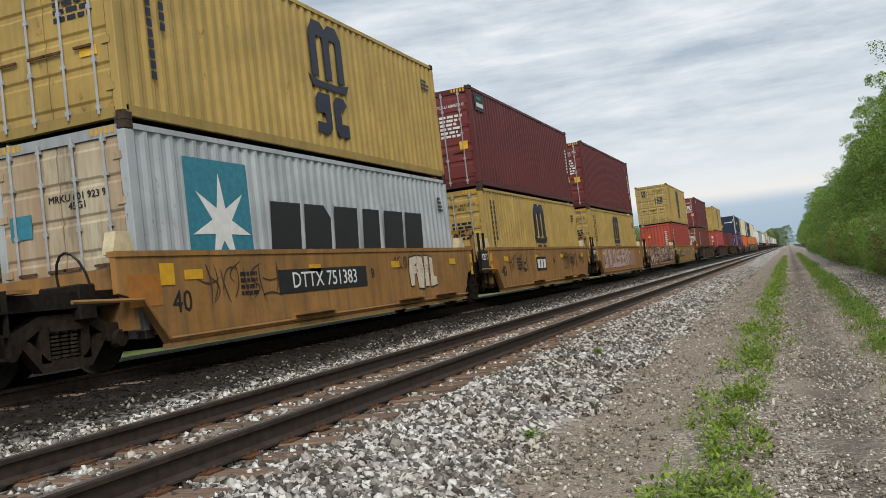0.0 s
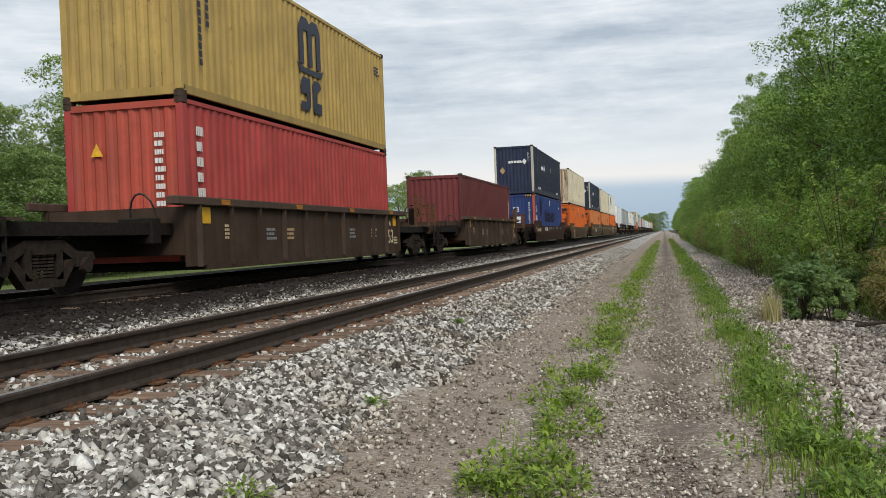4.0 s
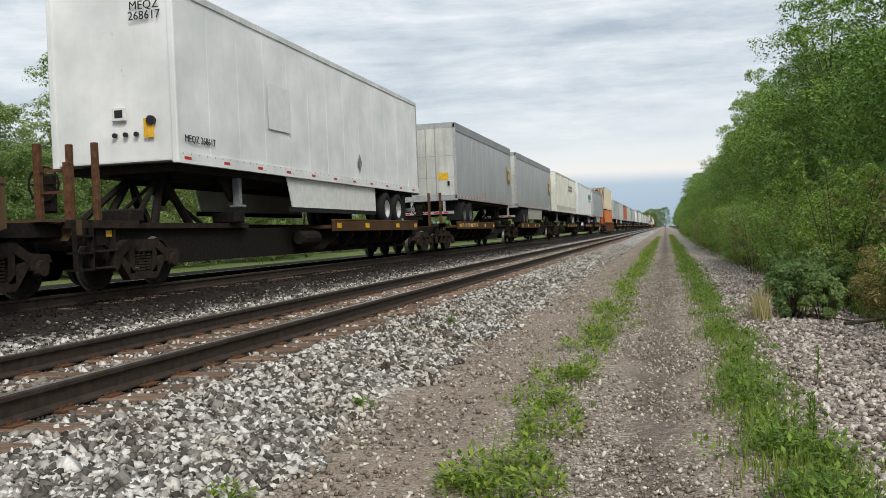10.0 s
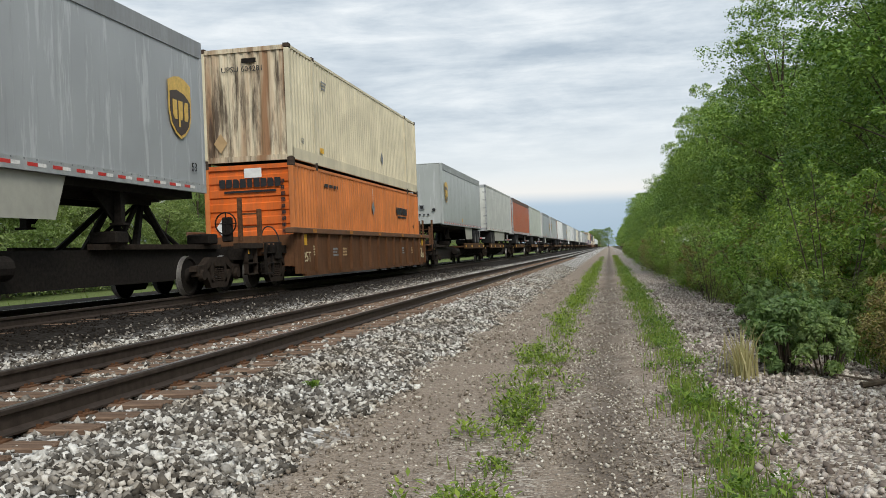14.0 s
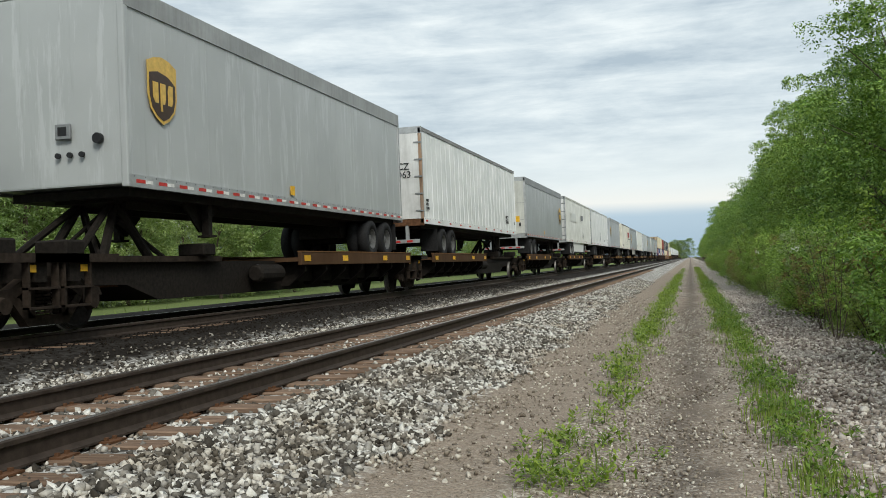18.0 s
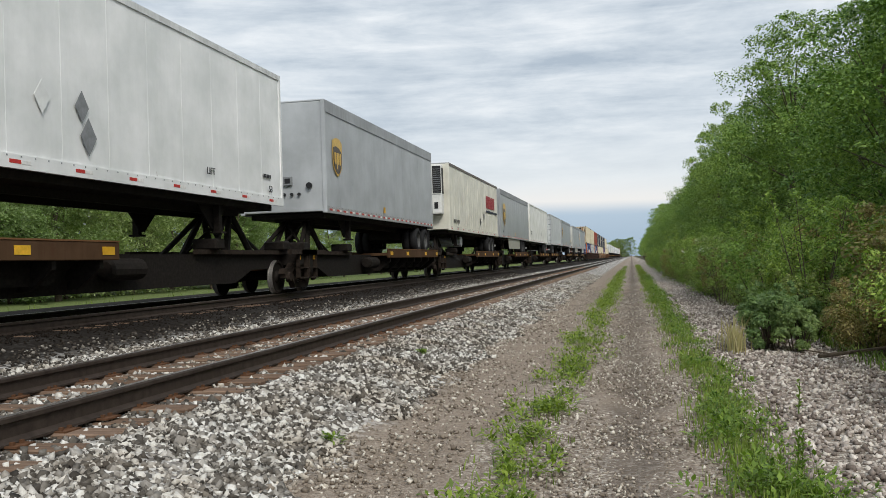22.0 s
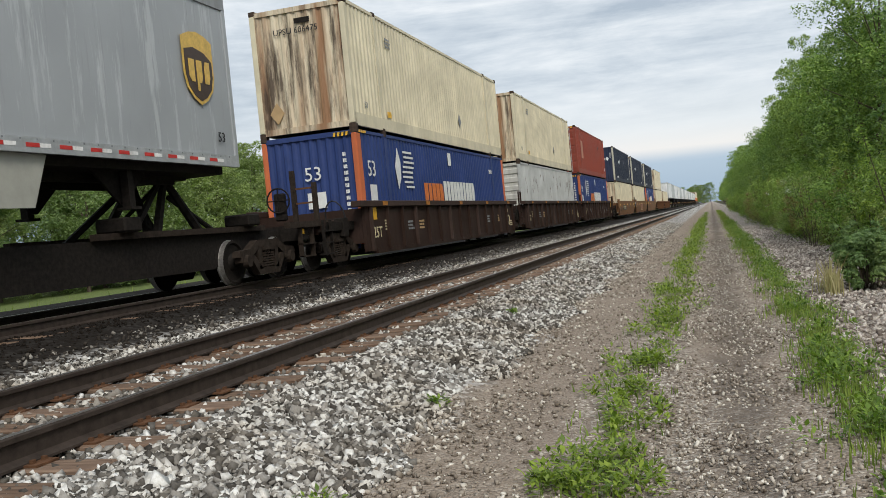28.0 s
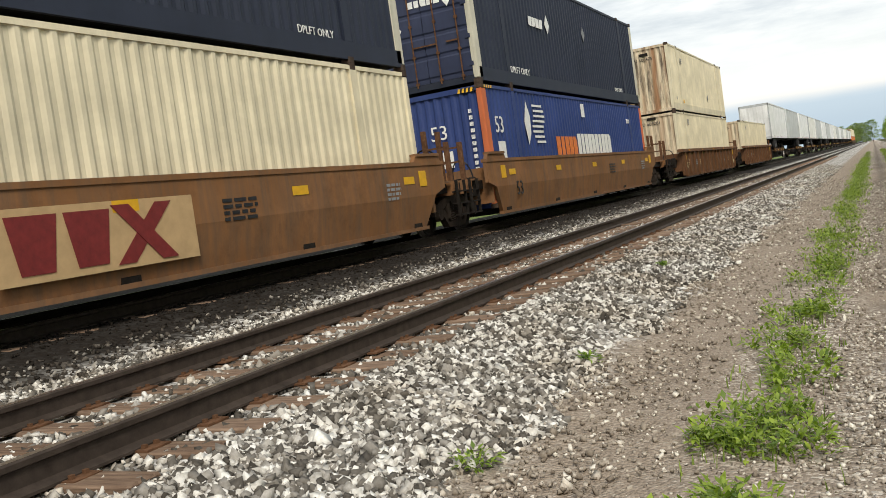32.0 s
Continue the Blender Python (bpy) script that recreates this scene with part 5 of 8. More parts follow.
def well_car(s, L, style, rgb, front, back, marks, trucks, label, top=1.50, dip=0.0):
    """A low car whose deep sides hold the containers. front, back: how far it reaches from its middle; trucks: places of its bogies."""
    hw, l = 1.46, L / 2 + 0.35
    skin = paint(rgb, 0.4, 0.7, 0.6)
    lip = paint(tuple(min(0.8, c * (1.25 if style == "ribbed" else 0.85) + 0.01) for c in rgb), 0.4, 0.6, 0.6)
    c = empty("well_car")
    zt, zb = top - dip, 0.23
    for sgn in (-1, 1):
        x0, x1 = sorted((sgn * (hw - 0.09), sgn * hw))
        if style == "ribbed":
            part("side_sill", boxes((x0, x1, -l, l, zb + 0.06, zt - 0.12)), skin, c, "ribbed steel side")
            part("top_chord", soft(boxes((x0 - 0.05 * (sgn > 0), x1 + 0.10 * (sgn > 0) if sgn > 0 else x1, -l - 0.5, l + 0.5, zt - 0.13, zt + 0.02)), 0.015), lip, c)
            part("bottom_chord", boxes((x0, x1 + 0.03 if sgn > 0 else x1, -l + 0.6, l - 0.6, zb - 0.02, zb + 0.1)), skin, c)
            k = 15 if L > 14 else 11
            for i in range(k if sgn > 0 else 0):
                y = -l + 0.3 + (2 * l - 0.6) * i / (k - 1)
                xo, xi = sgn * (hw + 0.085), sgn * (hw - 0.01)
                part("side_rib", boxes((min(xo, xi), max(xo, xi), y - 0.035, y + 0.035, zb + 0.05, zt - 0.12)), lip if style == "ribbed" and rgb[0] < 0.09 and i % 3 == 0 else skin, c)
        else:
            nose = 0.45 if dip else 0.0
            pts = [(-l - 0.35 - nose, zt), (-l - 0.35 - nose, 0.98 if not dip else 0.80), (-l + 0.1 - nose, 0.86 if not dip else 0.74), (-l + 0.55 - nose, zb), (l - 0.55, zb), (l - 0.1, 0.86), (l + 0.35, 0.98), (l + 0.35, zt)]
            if L > 14:
                # the lower half of the side leans in below a crease
                part("side_sill", prism(pts[:3] + pts[5:], "x", x0, x1), skin, c, "smooth steel side sheet")
                low_bm = prism(pts[2:6], "x", x0, x1)
                for v in low_bm.verts:
                    if v.co.z < 0.5:
                        v.co.x -= sgn * 0.10
                part("lower_side", low_bm, skin, c, "side sheet leaning in below the crease")
            else:
                part("side_sill", prism(pts, "x", x0, x1), skin, c, "smooth steel side sheet")
            part("top_chord", boxes((x0 - 0.04, x1 + 0.02, -l - 0.36 - nose, l + 0.36, zt - 0.05, zt + 0.025)), skin, c)
            inset = sgn * 0.10 if L > 14 else 0.0
            part("bottom_lip", boxes((x0 - inset, x1 - inset + (0.045 if sgn > 0 else 0), -l + 0.5, l - 0.5, zb - 0.03, zb + 0.035)), lip, c)
            if L < 14 and sgn > 0:
                pipe = tube(bmesh.new(), (hw + 0.05, -l + 0.5, zb + 0.10), (hw + 0.05, l - 0.5, zb + 0.10), 0.028, 0.028, 6)
                tube(pipe, (hw + 0.05, -l + 0.5, zb + 0.10), (hw + 0.05, -l + 0.05, 0.88), 0.028, 0.028, 6)
                tube(pipe, (hw + 0.05, -l + 0.05, 0.88), (hw + 0.05, -l - 1.2, 0.92), 0.028, 0.028, 6)
                part("brake_pipe", pipe, lip, c, "pipe along the foot of the side")
            for e in (-1, 1):
                y0, y1 = sorted((e * (l - 0.9), e * (l + 0.3)))
                if L < 14:
                    yc = e * (l + 0.02)
                    xg = sgn * (hw - 0.22)
                    part("corner_guide", prism([(yc - 0.22, zt), (yc + 0.22, zt), (yc + 0.12, zt + 0.3), (yc - 0.12, zt + 0.3)], "x", xg - 0.09, xg + 0.09), CREAMP, c, "pale worn corner guide")
                    continue
                if dip:
                    y0, y1 = sorted((e * (l - 2.3), e * (l + 0.33 + (nose if e < 0 else 0.0))))
                zg = zt + 0.17 + dip
                part("end_gusset", prism([(y0, zt), (y1, zt), (y1 - 0.12, zg), (y0 + 0.12, zg)], "x", x0, x1), skin, c)
                cap = boxes((x0 - 0.03, x1 + 0.03, min(y0, y1) + 0.1, max(y0, y1) - 0.1, zg - 0.04, zg + 0.015))
                part("gusset_cap", cap, lip, c)
    for i in range(5):
        y = -l + 0.9 + (2 * l - 1.8) * i / 4
        part("cross_member", boxes((-hw + 0.08, hw - 0.08, y - 0.16, y + 0.16, zb - 0.02, 0.345)), STEEL_DARK, c)
    for e, reach in ((-1, front), (1, back)):
        a, b = sorted((e * (l - 0.05), e * (reach - 0.12)))
        if b - a < 0.4:
            b = a + 0.4 if e > 0 else b
            a = b - 0.4 if e < 0 else a
        part("end_platform", boxes((-1.15, 1.15, a, b, 0.86, 1.06), (-0.4, 0.4, a, b, 0.60, 0.86)), STEEL_DARK, c)
        part("bulkhead", boxes((-hw + 0.1, hw - 0.1, e * (l - 0.06) - 0.05, e * (l - 0.06) + 0.05, 0.5, 1.35)), skin, c)
        if reach - l > 1.5:
            y = e * (reach - 0.35)
            part("end_sill", boxes((-1.35, 1.35, y - 0.1, y + 0.1, 0.80, 1.10)), skin, c)
            part("coupler", soft(boxes((-0.12, 0.12, min(y, y + e * 0.6), max(y, y + e * 0.6), 0.68, 0.92), (-0.17, 0.17, y + e * 0.55 - 0.12, y + e * 0.55 + 0.12, 0.62, 0.96)), 0.03), RUST, c)
            for k, x in enumerate((0.72, 1.22)):
                part("end_post", soft(boxes((x - 0.05, x + 0.05, y - 0.05, y + 0.05, 1.05, 2.25 - 0.3 * k)), 0.008), RUST if rgb != BROWN_C else TRUCKP, c, "rusty square post")
            for zz in (1.5, 1.82):
                part("post_rung", boxes((0.77, 1.17, y - 0.02, y + 0.02, zz, zz + 0.04)), RUST, c)
            part("walkway", boxes((-1.3, 1.3, y - e * 0.45 - 0.28, y - e * 0.45 + 0.28, 1.07, 1.11)), lip, c, "steel grating walkway")
            if e < 0:
                brake_wheel(c, 0.42, y - 0.12, 1.62)
            step = bmesh.new()
            for zz in (0.35, 0.6, 0.85):
                box(step, 1.3, 1.48, y - 0.2, y + 0.2, zz, zz + 0.03)
            for yy in (y - 0.2, y + 0.2):
                box(step, 1.4, 1.46, yy - 0.015, yy + 0.015, 0.35, 1.1)
            part("ladder", step, STEEL_DARK, c)
            plate(0.3, 0.3 if rgb != FEC_C else 0.12, c, YELLOWP, (hw + (0.01 if style == "ribbed" else 0.006), e * (l - 0.62), 1.2), name="reflector", label="yellow reflector")
        else:
            y = e * (l + 0.55)
            lad = bmesh.new()
            for zz in (0.5, 0.78, 1.06, 1.34):
                box(lad, 1.30, 1.36, y - 0.22, y + 0.22, zz, zz + 0.03)
            for yy in (y - 0.22, y + 0.22):
                box(lad, 1.30, 1.36, yy - 0.02, yy + 0.02, 0.4, 1.95 if e < 0 else 1.5)
            part("ladder", lad, STEEL_DARK if rgb[0] > 0.2 else skin, c, "steel corner ladder")
            if style == "smooth":
                for zz in (0.92, 1.24):
                    plate(0.16, 0.22, c, YELLOWP, (hw + 0.006, e * (l + 0.22), zz), name="reflector", label="yellow corner reflector")
                if e < 0:
                    plate(0.62, 0.62, c, BLACKP, (hw - 0.02, -l - 0.72, 1.12), name="weight_plate", label="black plate with white figures")
                    words("125T", c, WHITEP, 0.17, (hw - 0.012, -l - 0.72, 1.25))
                    part("plate_bracket", boxes((hw - 0.12, hw - 0.022, -l - 1.02, -l - 0.42, 0.82, 1.42)), STEEL_DARK, c)
                tb = boxes((1.02, 1.12, y - 0.05, y + 0.05, 1.06, 2.02), (1.02, 1.12, y - 0.42, y + 0.05, 1.92, 2.02))
                part("end_post", tb, skin, c)
        if e < 0:
            box_bm = soft(boxes((0.55, 1.2, -l - 0.75, -l - 0.45, 0.7, 1.15)), 0.02)
            part("brake_box", box_bm, STEEL_DARK, c)
            hose = bmesh.new()
            prev = None
            for k in range(9):
                a = math.pi * k / 8
                p = (0.9 + 0.25 * math.cos(a), -l - 0.5 - 0.1 * math.sin(a), 1.15 + 0.42 * math.sin(a))
                if prev:
                    tube(hose, prev, p, 0.018, 0.018, 5)
                prev = p
            part("brake_hose", hose, BLACKP, c)
    for y in trucks:
        truck(c, y)
    x = hw + 0.006
    if style == "ribbed":
        x = hw + 0.004
    n = 5 if L > 14 else 4
    for i in range(n) if rgb != FEC_C else ():
        y = -l + 1.2 + (2 * l - 2.4) * i / (n - 1)
        plate(0.42 if style == "smooth" else 0.34, 0.14 if style == "smooth" else 0.10, c, YELLOWP if style == "smooth" else DULLP, (x + (0.105 if style == "ribbed" else 0), y, 1.18 if style == "smooth" else zt - 0.055), name="reflector", label="yellow reflector")
    marks(c, x, l)
    tagged(c, label, "well car", "cars of the train")
    ride(c, s)
    return c


def no_marks(c, x, l):
    bars(c, GREYP, (x, l - 2.2, 0.95), 0.7, 0.3, 3, seed=5)


SPRAY_BROWN = plain("brown_spray_line", (0.075, 0.052, 0.034), 0.7, 0.0, 3, 0.4, 0.05)


def tan_marks(num, extra=None):
    def put(c, x, l):
        if len(num) > 2:
            plate(3.3, 0.40, c, BLACKP, (x, -1.35, 0.98), name="number_board", label="black number board")
            words(num, c, WHITEP, 0.265, (x + 0.006, -1.35, 0.98), "side", 1.08)
        else:
            words(num, c, BLACKP, 0.30, (x, -3.3, 0.86))
            plate(1.25, 0.46, c, BLACKP, (x, -1.2, 0.95), name="emblem_board", label="black board with three white blocks")
            for k in range(3):
                plate(0.26, 0.30, c, WHITEP, (x + 0.005, -1.58 + 0.38 * k, 0.95), name="emblem")
        words("40", c, BLACKP, 0.30, (x, -l + 0.9, 0.80))
        words("B", c, BLACKP, 0.18, (x, 0.6, 1.02))
        plate(0.65, 0.42, c, paint((0.44, 0.17, 0.03), 0.3, 0.5, 0.6), (x - 0.004, -l + 0.15, 1.0), name="patch", label="orange paint patch")
        bars(c, BLACKP, (x, -l + 2.6, 1.0), 0.5, 0.4, 4, seed=8)
        bars(c, BLACKP, (x, l - 3.0, 1.0), 0.7, 0.3, 4, seed=9)
        for y in (-2.0, 2.3, 4.4):
            step = prism([(x - 0.02, 0.30), (x + 0.06, 0.30), (x + 0.07, 0.40), (x + 0.16, 0.40), (x + 0.16, 0.44), (x - 0.02, 0.44)], "y", y - 0.7, y + 0.7)
            part("side_step", step, paint((0.30, 0.15, 0.05), 0.4, 0.5, 0.6), c)
        sprayed_letters(SPRAY_BROWN, -l + 1.3, -l + 3.6, 0.72, 1.32, 0.6, 4, 41, None, 0.028)(c, x - 0.002, l)
        sprayed_letters(SPRAY_BROWN, 1.6, 2.6, 1.05, 1.36, 0.34, 4, 43, None, 0.024)(c, x - 0.002, l)
        if extra:
            extra(c, x, l)
    return put


G_PURPLE = graffiti("purple_graffiti", (0.12, 0.02, 0.06), (0.24, 0.07, 0.14), (0.40, 0.18, 0.26), 2.2)


def sprayed(mat, y0, y1, z0=0.42, z1=1.40, ragged=0.16):
    def put(c, x, l):
        k = 12
        rnd = random.Random(int(y1 * 10))
        top = [(y1 - (y1 - y0) * i / k, z1 - ragged * rnd.random()) for i in range(k + 1)]
        bot = [(y0 + (y1 - y0) * i / k, z0 + ragged * rnd.random()) for i in range(k + 1)]
        mid = ((y0 + y1) / 2, (z0 + z1) / 2)
        shape([(u - mid[0], v - mid[1]) for u, v in bot + top], c, mat, (x - 0.0085, mid[0], mid[1]), name="graffiti", label="spray-painted graffiti")
    return put


SPRAY_PALE = plain("cream_spray_paint", (0.62, 0.53, 0.42), 0.6, 0.0, 3, 0.2, 0.05)
SPRAY_MAROON = plain("maroon_spray_paint", (0.13, 0.028, 0.028), 0.6, 0.0, 2, 0.35, 0.05)
SPRAY_RUSSET = plain("russet_spray_paint", (0.36, 0.15, 0.09), 0.6, 0.0, 2, 0.3, 0.05)
SPRAY_PLUM = plain("plum_spray_paint", (0.075, 0.03, 0.04), 0.6, 0.0, 2, 0.35, 0.05)
SPRAY_ROSE = plain("pale_rose_spray", (0.50, 0.36, 0.31), 0.6, 0.0, 3, 0.25, 0.05)
SPRAY_PINK = plain("dusty_pink_spray", (0.33, 0.20, 0.15), 0.65, 0.0, 2, 0.3, 0.05)


def ribbon(bm, p0, p1, p2, wide, tip=0.15, n=9):
    """A flat curved stroke that swells in the middle and ends in points."""
    left, right = [], []
    for i in range(n + 1):
        t = i / n
        u = (1 - t) ** 2 * p0[0] + 2 * t * (1 - t) * p1[0] + t * t * p2[0]
        v = (1 - t) ** 2 * p0[1] + 2 * t * (1 - t) * p1[1] + t * t * p2[1]
        du = 2 * (1 - t) * (p1[0] - p0[0]) + 2 * t * (p2[0] - p1[0])
        dv = 2 * (1 - t) * (p1[1] - p0[1]) + 2 * t * (p2[1] - p1[1])
        k = math.hypot(du, dv) or 1.0
        w = wide * (tip + (1 - tip) * math.sin(math.pi * min(1, 0.12 + 0.88 * t)) ** 0.8) * 0.5
        left.append(bm.verts.new((u - dv / k * w, v + du / k * w, 0)))
        right.append(bm.verts.new((u + dv / k * w, v - du / k * w, 0)))
    for i in range(n):
        bm.faces.new((right[i], right[i + 1], left[i + 1], left[i]))


CURVES = (((0.10, 0.95), (0.05, 0.45), (0.42, 0.02)), ((0.85, 0.98), (0.10, 0.75), (0.55, 0.48)), ((0.50, 0.55), (1.05, 0.35), (0.35, 0.03)), ((0.30, 1.02), (0.62, 0.5), (0.45, -0.02)), ((0.05, 0.62), (0.5, 0.42), (0.95, 0.66)),
          ((0.78, 1.0), (0.72, 0.5), (0.92, 0.0)), ((0.02, 0.08), (0.5, 0.30), (0.98, 0.04)), ((0.15, 0.2), (0.2, 1.1), (0.9, 0.85)), ((0.6, 0.1), (0.95, 0.5), (0.62, 0.96)))


def sprayed_letters(mat, y0, y1, z0, z1, wide, per, seed, outline=None, thick=0.24, edge=0.07):
    """Swelling curved strokes that nobody could read, a mesh for each letter, with a darker outline behind."""
    def put(c, x, l):
        rnd = random.Random(seed)
        y = y0
        while y < y1 - wide * 0.6:
            w = wide * rnd.uniform(0.8, 1.25)
            picks = [[(u * w + rnd.gauss(0, 0.03), v * (z1 - z0) + rnd.gauss(0, 0.02)) for u, v in k] for k in rnd.sample(CURVES, per)]
            for m, extra, out, nm in ((outline, edge, 0.0, "graffiti_outline"), (mat, 0.0, 0.003, "graffiti_letter")):
                if m is None:
                    continue
                bm = bmesh.new()
                for i, k in enumerate(picks):
                    ribbon(bm, *k, thick * (1.0 if i else 1.25) + extra, 0.1)
                    for v in bm.verts[-20:]:
                        v.co.z += 0.0006 * i
                part(nm, bm, m, c, "swelling curved graffiti letter", pose(x + out, y, z0, 90, 0, 90))
            y += w * 0.9
    return put


def shards(mat, y0, y1, z0, z1, count, seed, big=0.34):
    """Pale angular splinters between sprayed letters: bent spikes and slanting wedges."""
    def put(c, x, l):
        rnd = random.Random(seed)
        for i in range(count):
            y = y0 + (y1 - y0) * (i + rnd.uniform(0.2, 0.8)) / count
            k = big * rnd.uniform(0.6, 1.25)
            z = min(max(rnd.uniform(z0, z1), z0 + k * 0.6), z1 - k * 0.6)
            way = rnd.choice((-1, 1))
            kind = rnd.random()
            if kind < 0.4:
                pts = [(-0.16, 0.62), (0.10, 0.55), (0.16, 0.05), (0.34, -0.60), (-0.02, -0.12), (-0.10, 0.2)]
            elif kind < 0.7:
                pts = [(-0.55, 0.30), (0.10, 0.46), (0.58, 0.36), (0.16, 0.12), (0.05, -0.30), (-0.16, 0.05)]
            else:
                pts = [(-0.08, 0.66), (0.04, 0.70), (0.10, 0.0), (0.30, -0.16), (0.02, -0.70), (-0.22, -0.30)]
            shape([(way * u * k, v * k) for u, v in (pts if way > 0 else pts[::-1])], c, mat, (x - 0.002 + 0.0015 * (i % 3), y, z), name="graffiti_splinter", thick=0.005)
    return put


def several(*puts):
    def put(c, x, l):
        for p in puts:
            p(c, x, l)
    return put


def bubble(c, x, l):
    """A pale rounded tag near the far end."""
    for k, (w, pts) in enumerate(((0.5, ((-0.24, -0.3), (-0.05, -0.3), (-0.02, -0.05), (0.2, 0.0), (0.18, 0.12), (0, 0.14), (0.22, 0.24), (0.16, 0.36), (-0.2, 0.32), (-0.28, 0.0))),
                                  (0.4, ((-0.16, -0.36), (0.12, -0.38), (0.22, 0.0), (0.14, 0.34), (-0.14, 0.36), (-0.24, 0.0))),
                                  (0.3, ((-0.12, -0.34), (0.1, -0.34), (0.14, 0.34), (-0.08, 0.36))),
                                  (0.4, ((-0.15, -0.36), (0.25, -0.32), (0.24, -0.14), (0.05, -0.12), (0.06, 0.3), (-0.12, 0.34))))):
        y = 2.75 + k * 0.36
        shape([(u * 1.12, v * 1.1) for u, v in pts], c, BLACKP, (x - 0.005, y, 0.98), name="graffiti_outline")
        shape(list(pts), c, SPRAY_PALE, (x - 0.001, y, 0.98), name="graffiti_letter", thick=0.005, label="pale rounded graffiti letter")


def pale_hook(c, x, l):
    """One large dusty pink letter at the near end, then faint brown outlines."""
    for m, grow, out in ((SPRAY_BROWN, 0.12, 0.0), (SPRAY_PINK, 0.0, 0.003)):
        bm = bmesh.new()
        ribbon(bm, (-0.40, 1.0), (-0.62, 0.45), (-0.38, 0.0), 0.34 + grow, 0.6)
        ribbon(bm, (-0.42, 0.08), (0.62, -0.05), (0.30, 0.52), 0.34 + grow, 0.5)
        ribbon(bm, (0.42, 0.50), (0.0, 0.62), (-0.40, 0.42), 0.28 + grow, 0.4)
        ribbon(bm, (-0.45, 0.95), (0.0, 1.08), (0.45, 0.92), 0.24 + grow, 0.4)
        bm.verts.ensure_lookup_table()
        for i, v in enumerate(bm.verts):
            v.co.z += 0.0006 * (i // 20)
        part("graffiti_letter", bm, m, c, "large dusty pink graffiti letter", pose(x + out - 0.001, -6.2, 0.34, 90, 0, 90))


def olive_marks(num=None, extra=None, big=True):
    def put(c, x, l):
        words("53", c, BLACKP, 0.34, (x, -l + 1.6, 0.75))
        if num:
            plate(3.3, 0.42, c, BLACKP, (x, -3.1, 0.88), name="number_board", label="black number board")
            if len(num) < 8:
                words(num, c, WHITEP, 0.33, (x + 0.006, -2.55, 0.88), "side", 1.25)
            else:
                words(num, c, CREAMP, 0.26, (x + 0.006, -3.1, 0.88), "side", 1.1)
            words("A", c, BLACKP, 0.30, (x, -0.75, 0.88), "side", 1.3)
        bars(c, BLACKP, (x, 2.2, 1.0), 0.9, 0.34, 4, seed=11)
        bars(c, GREYP, (x, l - 1.8, 1.0), 0.6, 0.34, 4, seed=12)
        if extra:
            extra(c, x, l)
    return put


def fec_marks(c, x, l):
    words("FEC 71955", c, WHITEP, 0.22, (x, -3.55, 0.98))
    shape([(0.2 * math.cos(a * 0.4), 0.2 * math.sin(a * 0.4)) for a in range(16)], c, GREYP, (x, -1.75, 1.06), name="emblem")
    for text, y in (("53", -l + 0.45), ("48", -l + 1.3), ("45", -l + 1.8)):
        words(text, c, CREAMP, 0.19, (x, y, 0.95))
        plate(0.025, 0.28, c, CREAMP, (x, y - 0.19, 0.95))
    plate(0.42, 0.20, c, RUST, (x, -l + 2.5, 1.14), name="rust_patch")
    plate(0.36, 0.18, c, RUST, (x, -l + 1.2, 1.14), name="rust_patch")
    for k, y in enumerate((-l - 0.3, -0.9, 0.6, 2.4, 3.4, 5.2)):
        bars(c, GREYP, (x, y, 1.12), 0.55, 0.26, 3, seed=30 + k)


def ribbed_marks(num="25T", tag=False):
    def put(c, x, l):
        if num:
            words(num, c, CREAMP, 0.27, (x, -l + 0.78, 0.72))
        words("53", c, CREAMP, 0.40, (x, l - 1.0, 0.72))
        words("45", c, CREAMP, 0.13, (x, l - 1.05, 1.12))
        bars(c, CREAMP, (x, l - 0.45, 0.62), 0.5, 0.24, 3, seed=48)
        bars(c, CREAMP, (x, -l + 1.5, 0.9), 0.36, 0.3, 4, seed=47)
        for k, y in enumerate((-l + 3.4, -l + 4.4, l - 4.4, l - 2.6)):
            bars(c, TANP if k % 2 else GREYP, (x, y, 0.85), 0.5, 0.28, 3, seed=40 + k)
        if tag:
            for k, w in enumerate(("D.", "P.", "B.", "N")):
                words(w, c, CHALKP, 0.62 if k < 3 else 0.3, (x + 0.004, 0.6 + 1.25 * k, 0.85), "side", 1.3)
    return put


def big_mark(c, x, l):
    """Tan panel with three maroon letters drawn as plain blocks."""
    plate(3.0, 0.80, c, TANP, (x - 0.003, -0.35, 0.85), name="panel", label="pale tan painted panel")
    tee = [(-0.46, 0.3), (-0.3, -0.36), (0.3, -0.36), (0.46, 0.3)]
    for y in (-1.35, -0.6):
        shape(scaled(tee, 0.72, 0.95), c, MAROONP, (x + 0.006, y, 0.88))
    shape([(-0.5, -0.36), (-0.22, -0.36), (0.5, 0.34), (0.22, 0.34)], c, MAROONP, (x + 0.006, 0.25, 0.86))
    shape([(-0.5, 0.34), (-0.22, 0.34), (0.5, -0.36), (0.22, -0.36)], c, MAROONP, (x + 0.012, 0.25, 0.86))


# ---- trailers on spine cars ----
DECK = 1.05


